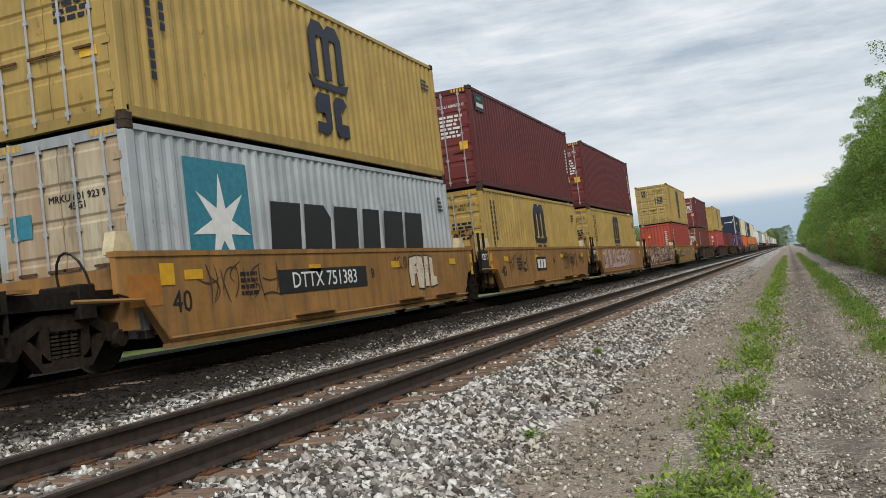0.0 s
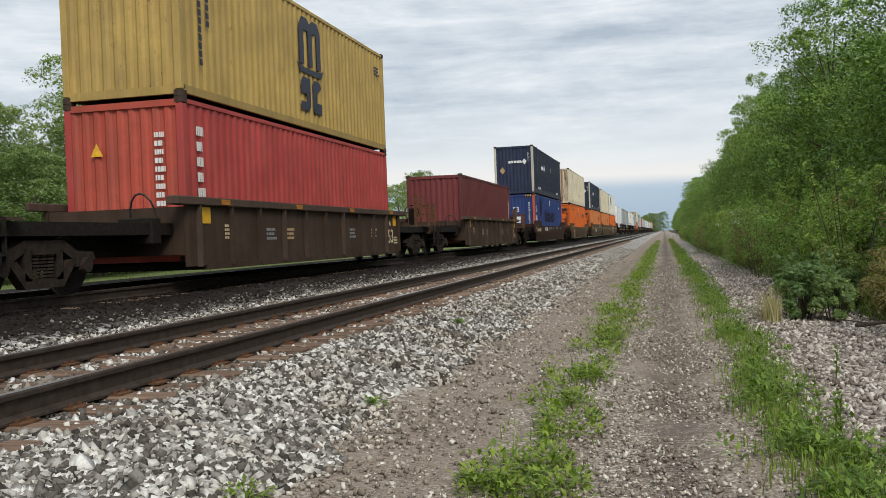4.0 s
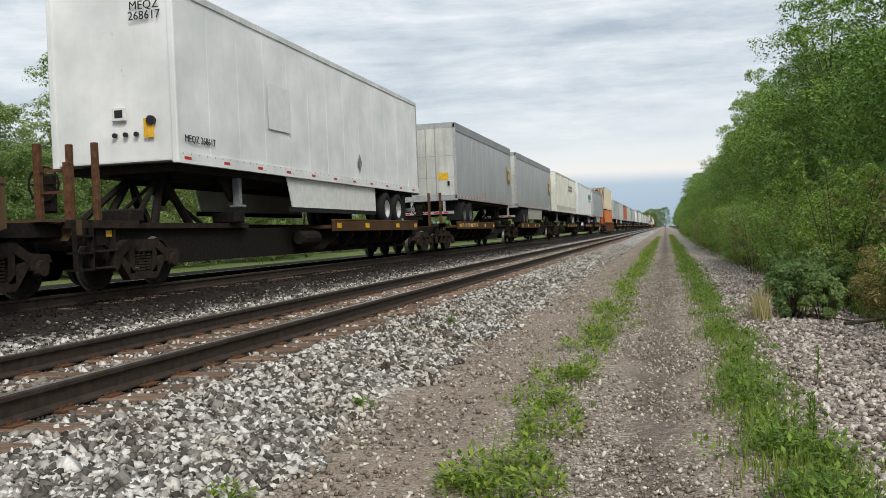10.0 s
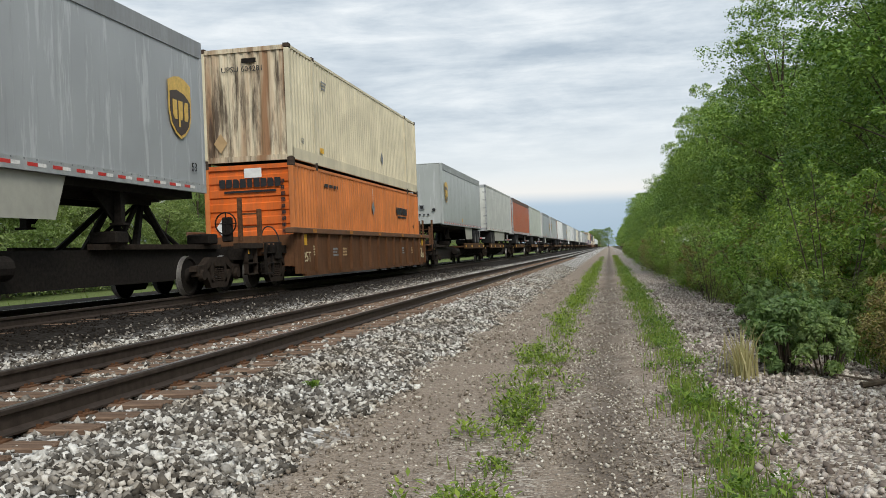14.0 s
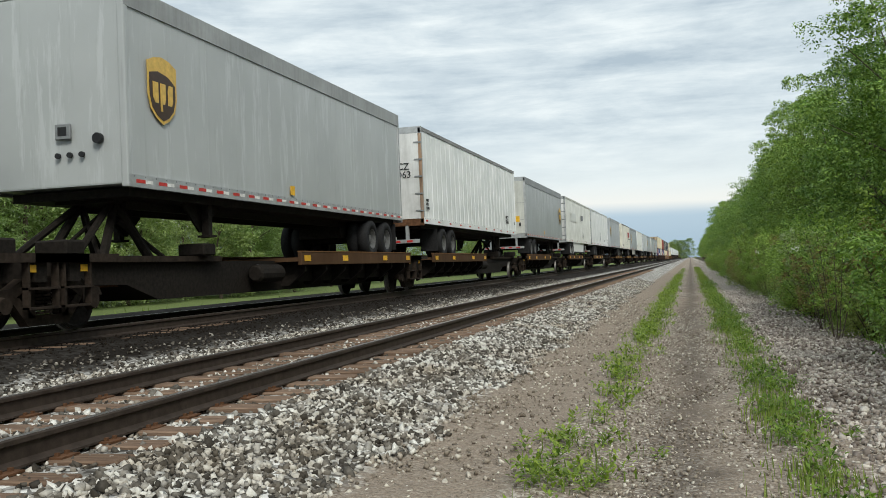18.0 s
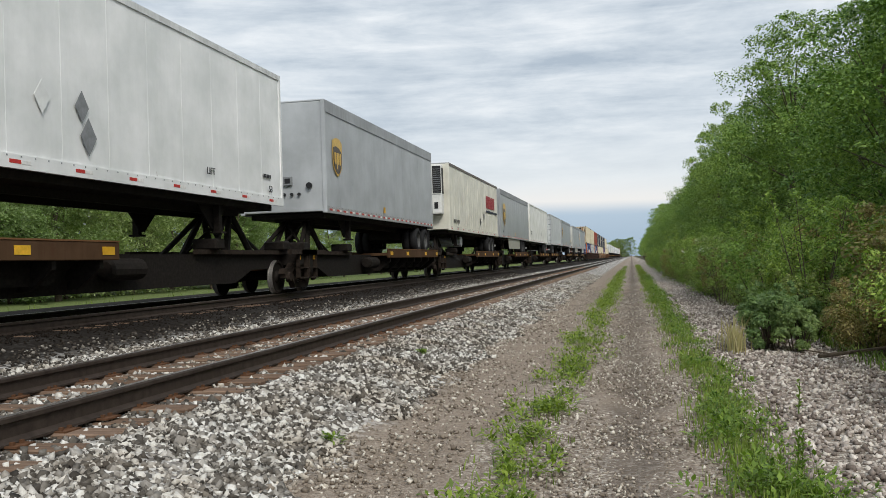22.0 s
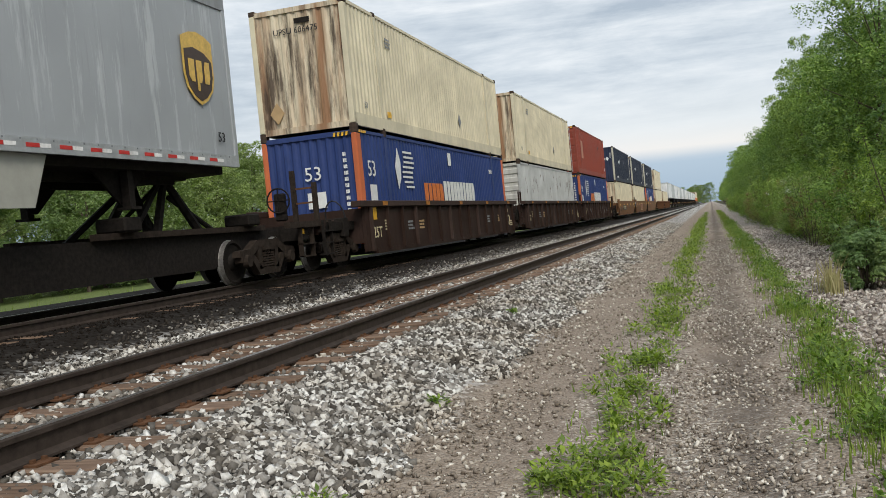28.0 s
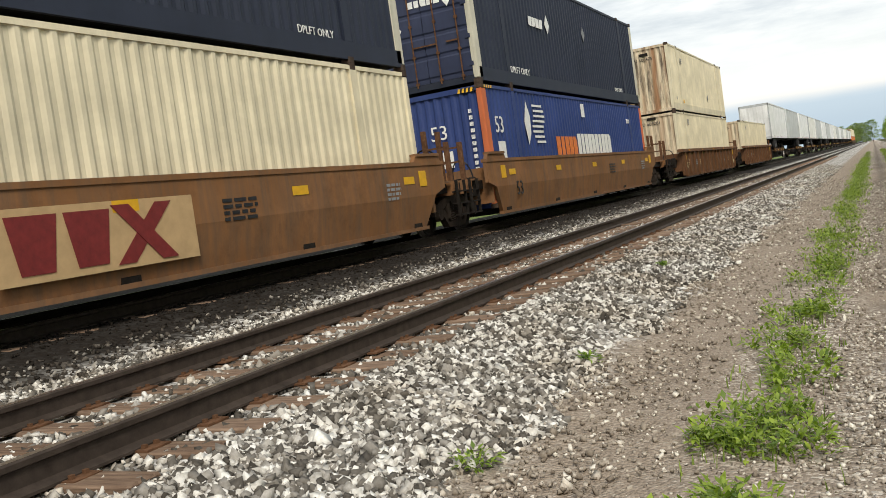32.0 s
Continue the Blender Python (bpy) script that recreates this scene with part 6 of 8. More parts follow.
def road_wheel():
    t = lathe_x([(-0.46, 0.28), (-0.47, 0.42), (-0.44, 0.50), (-0.22, 0.50), (-0.19, 0.42), (-0.14, 0.42), (-0.11, 0.50), (0.11, 0.50), (0.14, 0.42), (0.13, 0.28), (0.05, 0.28)], 24, caps=False)
    r = lathe_x([(0.0, 0.29), (0.125, 0.285), (0.115, 0.255), (-0.05, 0.225), (-0.07, 0.15), (0.05, 0.125), (0.065, 0.09), (0.07, 0.03)], 18)
    out = []
    for name, bm, mat in (("tyre", t, TYRE), ("rim", r, ALLOY)):
        me = bpy.data.meshes.new(name)
        bm.to_mesh(me)
        bm.free()
        me.materials.append(mat)
        for p in me.polygons:
            p.use_smooth = True
        out.append(me)
    dark = out[1].copy()
    dark.materials.clear()
    dark.materials.append(plain("grimy_grey_rim", (0.11, 0.11, 0.11), 0.6, 0.2, 12, 0.3, 0.1))
    return out[0], out[1], dark


TYRE_MESH, RIM_MESH, RIM_DARK = road_wheel()


def trailer(s, L, rgb, rear, style="smooth", skirt=False, bright=False, marks=None, unit=False, label="", tall=3.20, roof_band=None, axle=None, reach=None, band=False, rusty=False):
    """A road semitrailer. rear: -1 with its doors towards the head of the train, +1 with its nose there."""
    W = 2.59
    h, l = W / 2, L / 2
    z0, z1 = 1.10, 1.10 + tall
    skin = smeared(rgb) if max(rgb) < 0.425 and rgb[0] - rgb[2] < 0.1 else paint(rgb, 0.02, 0.05, 0.38)
    under = STEEL_DARK
    t = empty("semitrailer")
    part("body", soft(boxes((-h + 0.02, h - 0.02, -l + 0.03, l - 0.03, z0 + 0.05, z1 - 0.05)), 0.03, 2), skin, t, "smooth painted panel walls")
    if band:
        part("wainscot", boxes((h - 0.05, h + 0.004, -l + 0.03, l - 0.03, z0 + 0.2, z0 + 0.52)), paint(tuple(v * 0.78 for v in rgb), 0.2, 0.35, 0.5), t, "grimy lower band of the wall")
    part("roof_cap", soft(boxes((-h + 0.01, h - 0.01, -l + 0.02, l - 0.02, z1 - 0.06, z1)), 0.02), ALU if rgb[0] > 0.5 else skin, t)
    part("bottom_rail", boxes((h - 0.05, h + 0.008, -l + 0.02, l - 0.02, z0, z0 + 0.2), (-h - 0.008, -h + 0.05, -l + 0.02, l - 0.02, z0, z0 + 0.2)), ALU if rgb[0] < 0.5 else skin, t, "metal bottom rail with rivets")
    cant = paint(tuple(c * 0.82 for c in rgb), 0.04, 0.3, 0.45) if roof_band is None else paint(roof_band, 0.04, 0.3, 0.5)
    part("top_rail", boxes((h - 0.04, h + 0.006, -l + 0.02, l - 0.02, z1 - 0.36 if rgb[0] < 0.5 else z1 - 0.14, z1 - 0.02), (-h - 0.006, -h + 0.04, -l + 0.02, l - 0.02, z1 - 0.14, z1 - 0.02)), cant, t)
    seams = bmesh.new()
    rivets = bmesh.new()
    step = 1.22 if style == "smooth" else 0.61
    k = int(L / step)
    for i in range(1, k) if style != "ribs" else ():
        y = -l + L * i / k
        wdt = 0.008 if style == "smooth" else 0.016
        box(seams, h - 0.03, h - 0.016 if style == "smooth" else h - 0.011, y - wdt, y + wdt, z0 + 0.2, z1 - 0.14)
    if style == "ribs":
        for j in range(11):
            zz = z0 + 0.3 + j * (tall - 0.5) / 11
            box(seams, h - 0.03, h - 0.008, -l + 0.1, l - 0.1, zz, zz + 0.16)
    part("panel_seams", seams, skin, t)["kind"] = "stuff"
    for i in range(int(L / 0.3)):
        y = -l + 0.15 + i * 0.3
        box(rivets, h + 0.006, h + 0.013, y - 0.012, y + 0.012, z0 + 0.16, z0 + 0.184)
    part("rivets", rivets, GREYP, t)["kind"] = "stuff"
    if style != "bare":
        red, white = bmesh.new(), bmesh.new()
        y, i = -l + 0.2, 0
        gap = 0.62 if rgb[0] < 0.5 else 1.5
        while y < l - 0.4:
            box(red, h + 0.007, h + 0.012, y, y + 0.24, z0 + 0.07, z0 + 0.125)
            box(white, h + 0.007, h + 0.012, y + 0.25, y + 0.45, z0 + 0.07, z0 + 0.125)
            y += gap
        part("red_tape", red, REDP, t, "red reflective tape")["kind"] = "stuff"
        part("white_tape", white, TAPEW, t, "white reflective tape")["kind"] = "stuff"
    for x in (-h + 0.06, h - 0.06):
        for e in (-1, 1):
            part("corner_post", soft(boxes((x - 0.065, x + 0.065, min(e * l, e * (l - 0.12)), max(e * l, e * (l - 0.12)), z0, z1 - 0.03)), 0.025, 2), ALU if rear == e else skin, t)
    re = rear * l
    # rear end: frame, two doors with rods, bumper
    a, b = sorted((re, re - rear * 0.06))
    part("door_sill", boxes((-h, h, a, b, z0 - 0.06, z0 + 0.16)), RUST if rusty else ALU, t, "rusty door sill" if rusty else "")
    if rusty:
        part("door_jamb", boxes((h - 0.10, h + 0.004, a - 0.004, b + 0.006, z0 + 0.16, z1 - 0.24)), streaked((0.66, 0.64, 0.58), 0.8), t, "rust-stained door jamb")
    part("door_header", boxes((-h, h, a, b, z1 - 0.22, z1 - 0.01)), ALU, t)
    for sg in (-1, 1):
        x0, x1 = sorted((sg * 0.01, sg * (h - 0.11)))
        ya, yb = sorted((re + rear * 0.012, re - rear * 0.03))
        d = part("rear_door", boxes((x0, x1, ya, yb, z0 + 0.17, z1 - 0.23)), paint(tuple(min(0.75, c * 1.15) for c in rgb) if rgb[0] > 0.45 or rgb[0] - rgb[2] > 0.1 else (0.60, 0.60, 0.56), 0.1, 0.3, 0.4), t)
        if rear > 0 or s > 900:
            continue
        rod = bmesh.new()
        x = sg * 0.42
        tube(rod, (x, re + rear * 0.035, z0 + 0.1), (x, re + rear * 0.035, z1 - 0.15), 0.016, 0.016, 6)
        part("lock_rod", rod, ALU, d)
        if skin.name.startswith("smeared"):
            if sg > 0:
                plate(0.42, 0.3, t, AMBERP, (0.72, re - 0.02, z0 + 0.95), "end", "sticker", "yellow warning sticker")
                part("door_latch", boxes((0.9, 0.98, re - 0.05, re - 0.012, z0 + 0.55, z0 + 0.75)), STEEL_DARK, d)
            for j in range(2):
                zz = z0 + 0.9 + j * 0.9
                part("door_seam", boxes((min(x0, x1), max(x0, x1), re - 0.016, re - 0.011, zz, zz + 0.012)), GREYP, d)
            continue
        for j in range(5):
            zz = z0 + 0.4 + j * 0.56
            part("hinge", boxes((sg * (h - 0.12) - 0.14, sg * (h - 0.12) + 0.12, min(re, re + rear * 0.03), max(re, re + rear * 0.03), zz, zz + 0.05)), GREYP, d)
    bum = bmesh.new()
    ya, yb = sorted((re, re - rear * 0.1))
    box(bum, -1.1, 1.1, ya, yb, z0 - 0.62, z0 - 0.5)
    for x in (-0.7, 0.7):
        box(bum, x - 0.05, x + 0.05, ya, yb, z0 - 0.5, z0 - 0.03)
    part("rear_bumper", bum, ALU, t)
    if s < 900:
        tape = bmesh.new()
    yo = re + rear * 0.004
    for i in range(5) if s < 900 else ():
        box(tape, -1.0 + i * 0.42, -0.8 + i * 0.42, min(yo, re), max(yo, re), z0 - 0.6, z0 - 0.53)
    if s < 900:
        part("bumper_tape", tape, REDP, t)["kind"] = "stuff"
    # running gear under the floor
    wy = re - rear * (axle or (3.1 if L > 15 else 2.0))
    part("floor", boxes((-1.1, 1.1, -l + 0.3, l - 0.3, z0 - 0.12, z0 + 0.02)), under, t)
    for xa in (-0.55, 0.45) if s < 900 else ():
        part("floor_beam", boxes((xa, xa + 0.1, -l + 1, l - 1, z0 - 0.26, z0 - 0.1)), under, t)
    part("suspension", boxes((-0.6, 0.6, wy - 1.3, wy + 1.3, 0.55, z0 - 0.1), (-1.0, 1.0, wy - 0.68, wy - 0.54, 0.44, 0.56), (-1.0, 1.0, wy + 0.54, wy + 0.68, 0.44, 0.56)), under, t)
    for sg in (-1, 1):
        for dy in (-0.61, 0.61):
            w = part("road_wheel", TYRE_MESH, None, t, "black dual tyre", pose(sg * (h - 0.16), wy + dy, 0.50, 0, 0, 0 if sg > 0 else 180))
            part("rim", RIM_MESH if bright else RIM_DARK, None, w, "alloy rim" if bright else "grey steel rim")
        if s > 900:
            continue
        yf = wy + rear * 1.42
        part("mud_flap", boxes((sg * 0.95 - 0.3, sg * 0.95 + 0.3, yf - 0.012, yf + 0.012, 0.22, 0.98)), TYRE, t)
    ny = -re + rear * 2.9
    for sg in (-1, 1) if s < 900 else ():
        part("landing_leg", boxes((sg * 0.95 - 0.07, sg * 0.95 + 0.07, ny - 0.07, ny + 0.07, 0.42, z0), (sg * 0.95 - 0.13, sg * 0.95 + 0.13, ny - 0.13, ny + 0.13, 0.38, 0.42)), GREYP if bright else STEEL_DARK, t)
        part("leg_brace", prism([(ny - 0.75, z0 - 0.04), (ny + 0.75, z0 - 0.04), (ny + 0.06, z0 - 0.62), (ny - 0.06, z0 - 0.62)], "x", sg * 0.82 - 0.02, sg * 0.82 + 0.02), STEEL_DARK, t)
    if skirt:
        a, b = sorted((wy - rear * 1.6, wy - rear * (reach or (8.1 if L > 15 else 4.2))))
        pts = [(a, z0), (b, z0), (b - (0.30 if rear < 0 else 0.0), z0 - 0.70), (a + (0.30 if rear > 0 else 0.06), z0 - 0.72)]
        for sg in (-1, 1):
            part("side_skirt", prism(pts, "x", sg * (h - 0.10) - 0.012, sg * (h - 0.10) + 0.012), WHITEP if rgb[0] > 0.7 else SKIRTP, t, "white aerodynamic side skirt" if rgb[0] > 0.7 else "dull cream side skirt")
            if rgb[0] > 0.7:
                part("skirt_lip", boxes((sg * (h - 0.10) - 0.016, sg * (h - 0.10) + 0.016, a + 0.12, b - 0.02, z0 - 0.80, z0 - 0.69)), TYRE, t, "black rubber lip")
    if unit:
        ne = -re
        ub = soft(boxes((-1.02, 1.02, min(ne, ne - rear * 0.5), max(ne, ne - rear * 0.5), z0 + 0.75, z1 - 0.12)), 0.08, 2)
        u = part("cooling_unit", ub, WHITEP, t, "white refrigeration unit on the nose")
        f = ne - rear * 0.5
        part("grille", soft(boxes((0.60, 1.0, min(f, f - rear * 0.02), max(f, f - rear * 0.02), z0 + 1.72, z1 - 0.2)), 0.008), BLACKP, u, "black mesh grille")
        for j in range(12):
            zz = z0 + 1.76 + j * 0.098
            part("grille_slat", boxes((0.63, 0.97, min(f - rear * 0.02, f - rear * 0.034), max(f - rear * 0.02, f - rear * 0.034), zz, zz + 0.022)), GREYP, u)
        part("side_grille", boxes((1.02, 1.035, min(ne - rear * 0.08, ne - rear * 0.42), max(ne - rear * 0.08, ne - rear * 0.42), z0 + 1.7, z1 - 0.3)), BLACKP, u)
        part("hatch", soft(boxes((-0.92, -0.38, min(f, f - rear * 0.025), max(f, f - rear * 0.025), z0 + 0.86, z0 + 1.6)), 0.01), GREYP, u, "dull grey service hatch")
        part("dial", boxes((0.66, 0.84, min(f, f - rear * 0.012), max(f, f - rear * 0.012), z0 + 1.0, z0 + 1.3)), BLACKP, u)
        part("seam", boxes((-1.0, 0.98, min(f, f - rear * 0.008), max(f, f - rear * 0.008), z0 + 1.66, z0 + 1.68)), GREYP, u)
        part("top_seam", boxes((-1.0, 0.58, min(f, f - rear * 0.008), max(f, f - rear * 0.008), z1 - 0.24, z1 - 0.225)), BLACKP, u)
        part("fuel_tank", tube(bmesh.new(), (-0.9, ne + rear * 4.2, 0.62), (1.0, ne + rear * 4.2, 0.62), 0.26, 0.26, 16), ALU, t, "grimy fuel tank below the floor")
        bars(u, BLACKP, (-0.3, f - 0.012, z1 - 0.35), 1.0, 0.12, 1, "end", 3)
        shape(scaled(DIAMOND, 0.46), u, PALE_P, (0.1, f - 0.012, z0 + 1.3), "end", "placard_holder")
    else:
        nb = -re - rear * 0.02
        part("nose_box", soft(boxes((0.02, 0.30, min(-re, -re - rear * 0.05), max(-re, -re - rear * 0.05), z0 + 0.80, z0 + 1.05)), 0.012), WHITEP if rgb[0] > 0.45 else GREYP, t)
        part("nose_window", boxes((0.08, 0.24, min(-re, -re - rear * 0.056), max(-re, -re - rear * 0.056), z0 + 0.86, z0 + 1.0)), BLACKP, t)
        part("hose_socket", tube(bmesh.new(), (0.80, -re, z0 + 0.78), (0.80, -re - rear * 0.07, z0 + 0.78), 0.085, 0.085, 14), BLACKP, t)
        lamps = bmesh.new()
        for x in (0.05, 0.27, 0.49):
            tube(lamps, (x, -re, z0 + 0.55), (x, -re - rear * 0.05, z0 + 0.55), 0.045, 0.045, 10)
        part("air_couplings", lamps, BLACKP, t)
    x = h + 0.012
    (marks or (lambda *q: None))(t, x, l)
    tagged(t, label, "semitrailer", "trailers on the train")
    ride(t, s, DECK)
    return t


def spine_car(s, front, back, deck_y, hitch_y, trucks, label, num=None, seed=0):
    """A skeleton car: one deep beam, a wheel platform and a hitch stand for the trailer."""
    c = empty("spine_car")
    beam = STEEL_DARK
    deck = paint((0.085, 0.045, 0.022), 0.8, 0.45, 0.8)
    grimy = TRUCKP
    lip = paint((0.17, 0.082, 0.032), 0.5, 0.3, 0.8)
    p0, p1 = (deck_y - 2.4, deck_y + 5.6) if deck_y < 0 else (deck_y - 5.6, deck_y + 2.4)
    part("centre_beam", prism([(-front + 0.12, 0.99), (-front + 0.12, 0.66), (-front + 2.3, 0.62), (-front + 3.2, 0.34), (back - 3.2, 0.34), (back - 2.3, 0.62), (back - 0.12, 0.66), (back - 0.12, 0.99)], "x", -0.72, 0.72), beam, c, "deep black steel beam")
    part("wheel_platform", boxes((-1.36, 1.36, p0 + 0.05, p1 - 0.05, 0.955, 1.045)), deck, c, "rusty steel wheel platform")
    for xa in (1.30, -1.39):
        part("platform_edge", soft(boxes((xa, xa + 0.09, p0, p1, 0.87, 1.16)), 0.012), deck, c)
    for k in range(7) if s < 900 else ():
        y = p0 + 0.4 + (p1 - p0 - 0.8) * k / 6
        part("platform_bracket", prism([(0.7, 0.42), (0.9, 0.42), (1.31, 0.74), (1.31, 0.97), (0.7, 0.97)], "y", y - 0.05, y + 0.05), beam, c)
    part("platform_web", prism([(p0 + 0.2, 0.96), (p0 + 0.8, 0.50), (p1 - 1.2, 0.50), (p1 - 0.3, 0.96)], "x", -0.95, 0.95), beam, c)
    for y in (p0 + 0.32, p0 + 2.6, p1 - 2.4, p1 - 0.32):
        plate(0.34, 0.13, c, YELLOWP if y < p0 + 1 or y > p1 - 1 else AMBERP, (1.394, y, 1.02), name="reflector", label="yellow reflector")
    part("platform_lip", boxes((1.30, 1.40, p0, p1, 1.16, 1.185)), lip, c, "bare rusty upper edge")
    if num:
        words(num, c, TANP, 0.17, (1.394, deck_y - 0.15, 1.02))
    if s < 900:
        braces = bmesh.new()
        for x in (-0.62, 0.62):
            tube(braces, (x, hitch_y - 1.5, 1.0), (x * 0.5, hitch_y - 0.1, 1.98), 0.06, 0.06, 6)
            tube(braces, (x, hitch_y + 1.1, 1.0), (x * 0.5, hitch_y + 0.1, 1.7), 0.045, 0.045, 6)
        part("hitch_brace", braces, STEEL_DARK, c)
    st = part("hitch_stand", boxes((-0.5, 0.5, hitch_y - 0.45, hitch_y + 0.45, 1.98, 2.06)), STEEL_DARK, c, "black steel hitch stand")
    for x in (-0.55, 0.55):
        for dy in (-0.7, 0.7):
            part("strut", tube(bmesh.new(), (x, hitch_y + dy, 0.98), (x * 0.6, hitch_y, 2.02), 0.085, 0.07, 6), STEEL_DARK, st)
        if s < 900:
            part("strut", tube(bmesh.new(), (x, hitch_y - 0.7, 0.98), (-x * 0.6, hitch_y, 2.02), 0.04, 0.04, 6), STEEL_DARK, st)
    for y in (-front + 0.35, back - 0.35):
        part("end_sill", boxes((-1.25, 1.25, y - 0.12, y + 0.12, 0.72, 1.0)), beam, c)
        if s < 900:
            part("side_step", boxes((1.20, 1.30, y - 0.30, y - 0.26, 0.36, 1.0), (1.20, 1.30, y + 0.26, y + 0.30, 0.36, 1.0), (1.18, 1.32, y - 0.30, y + 0.30, 0.36, 0.39), (1.18, 1.32, y - 0.30, y + 0.30, 0.62, 0.65)), grimy, c, "grimy hanging step")
            part("sill_flange", boxes((1.22, 1.34, y - 0.9, y + 0.9, 0.98, 1.10)), grimy, c)
    if s < 900:
        for x in (-0.78, 0.78):
            part("support_rail", boxes((x - 0.06, x + 0.06, hitch_y - 2.6, hitch_y + 2.6, 0.99, 1.09)), grimy, c, "rusty rail beside the hitch")
        for y in (hitch_y - 1.9, hitch_y + 1.9):
            part("hitch_chock", soft(boxes((0.45, 1.0, y - 0.22, y + 0.22, 1.09, 1.32)), 0.03), beam, c)
    for k, y in enumerate((-front + 0.55, back - 0.5)):
        plate(0.15, 0.10, c, AMBERP, (1.256, y - 0.02, 0.9), name="reflector")
    tank = lathe_x([(-0.55, 0.14), (-0.5, 0.19), (0.5, 0.19), (0.55, 0.14)], 12)
    bmesh.ops.rotate(tank, verts=tank.verts, cent=(0, 0, 0), matrix=Matrix.Rotation(math.pi / 2, 3, "Z"))
    part("air_tank", tank, STEEL_DARK, c, "", pose(0.95, deck_y + (6.4 if deck_y < 0 else -6.4), 0.72))
    pipe = bmesh.new()
    tube(pipe, (0.5, -front + 0.5, 0.62), (0.5, back - 0.5, 0.62), 0.03, 0.03, 6)
    part("brake_pipe", pipe, RUST, c)
    if s < 900 and len(trucks) > 1:
        for x in (0.75, 1.2):
            part("end_post", soft(boxes((x - 0.045, x + 0.045, -front + 0.3, -front + 0.39, 1.0, 2.3)), 0.008), RUST, c, "rusty square post")
        brake_wheel(c, 0.35, -front + 0.3, 1.7)
    for y in trucks:
        truck(c, y)
    tagged(c, label, "spine car", "cars of the train")
    ride(c, s)
    return c


# trailer markings
def shield(y_from_end, near=True, k=0.95, z=2.75, num=True):
    def put(t, x, l):
        y = -l + y_from_end if near else l - y_from_end
        shape(scaled(SHIELD, k), t, GOLDP, (x, y, z), name="shield_emblem", label="brown and gold shield emblem")
        shape(scaled([(-0.44, 0.30), (-0.15, 0.36), (0.2, 0.30), (0.44, 0.16), (0.44, -0.12), (0.36, -0.36), (0.19, -0.51), (0, -0.59), (-0.19, -0.51), (-0.36, -0.36), (-0.44, -0.12)][::-1], k), t, BROWNP, (x + 0.007, y, z), name="shield_field")
        for i, pts in enumerate(([(-0.09, 0.2), (-0.09, -0.1), (-0.02, -0.2), (0.09, -0.2), (0.09, 0.2)],
                                 [(-0.09, -0.35), (-0.02, -0.35), (-0.02, -0.2), (0.05, -0.2), (0.09, -0.1), (0.09, 0.2), (-0.09, 0.2)],
                                 [(-0.08, -0.2), (0.05, -0.2), (0.09, -0.1), (0.09, 0.2), (-0.04, 0.2), (-0.08, 0.1)])):
            shape(scaled(pts, k), t, GOLDP, (x + 0.013, y + (i - 1) * 0.25 * k, z - 0.06 * k), name="shield_stroke")
        if num:
            words("53", t, BLACKP, 0.17, (x, y + (0.55 if not near else -0.55), z - 1.15))
        plate(0.22, 0.2, t, AMBERP, (x, -0.9, 1.45), name="sticker")
    return put


def plain_marks(*things):
    def put(t, x, l):
        for kind, *v in things:
            if kind == "words":
                words(v[0], t, v[1], v[2], (x, v[3] * l, v[4]))
            elif kind == "end":
                words(v[0], t, v[1], v[2], (v[3], -l - 0.03, v[4]), "end")
            elif kind == "bars":
                bars(t, v[0], (x, v[1] * l, v[2]), v[3], v[4], v[5], seed=int(v[2] * 10))
            elif kind == "glyphs":
                glyphs(t, v[0], (x, v[1] * l, v[2]), v[3], v[4], v[5])
            elif kind == "plate":
                plate(v[3], v[4], t, v[0], (x, v[1] * l, v[2]))
            elif kind == "eplate":
                plate(v[3], v[4], t, v[0], (v[1], -l - 0.03, v[2]), "end", "sticker")
            elif kind == "diamond":
                shape(scaled(DIAMOND, v[3]), t, v[0], (x, v[1] * l, v[2]), name="placard_holder")
    return put


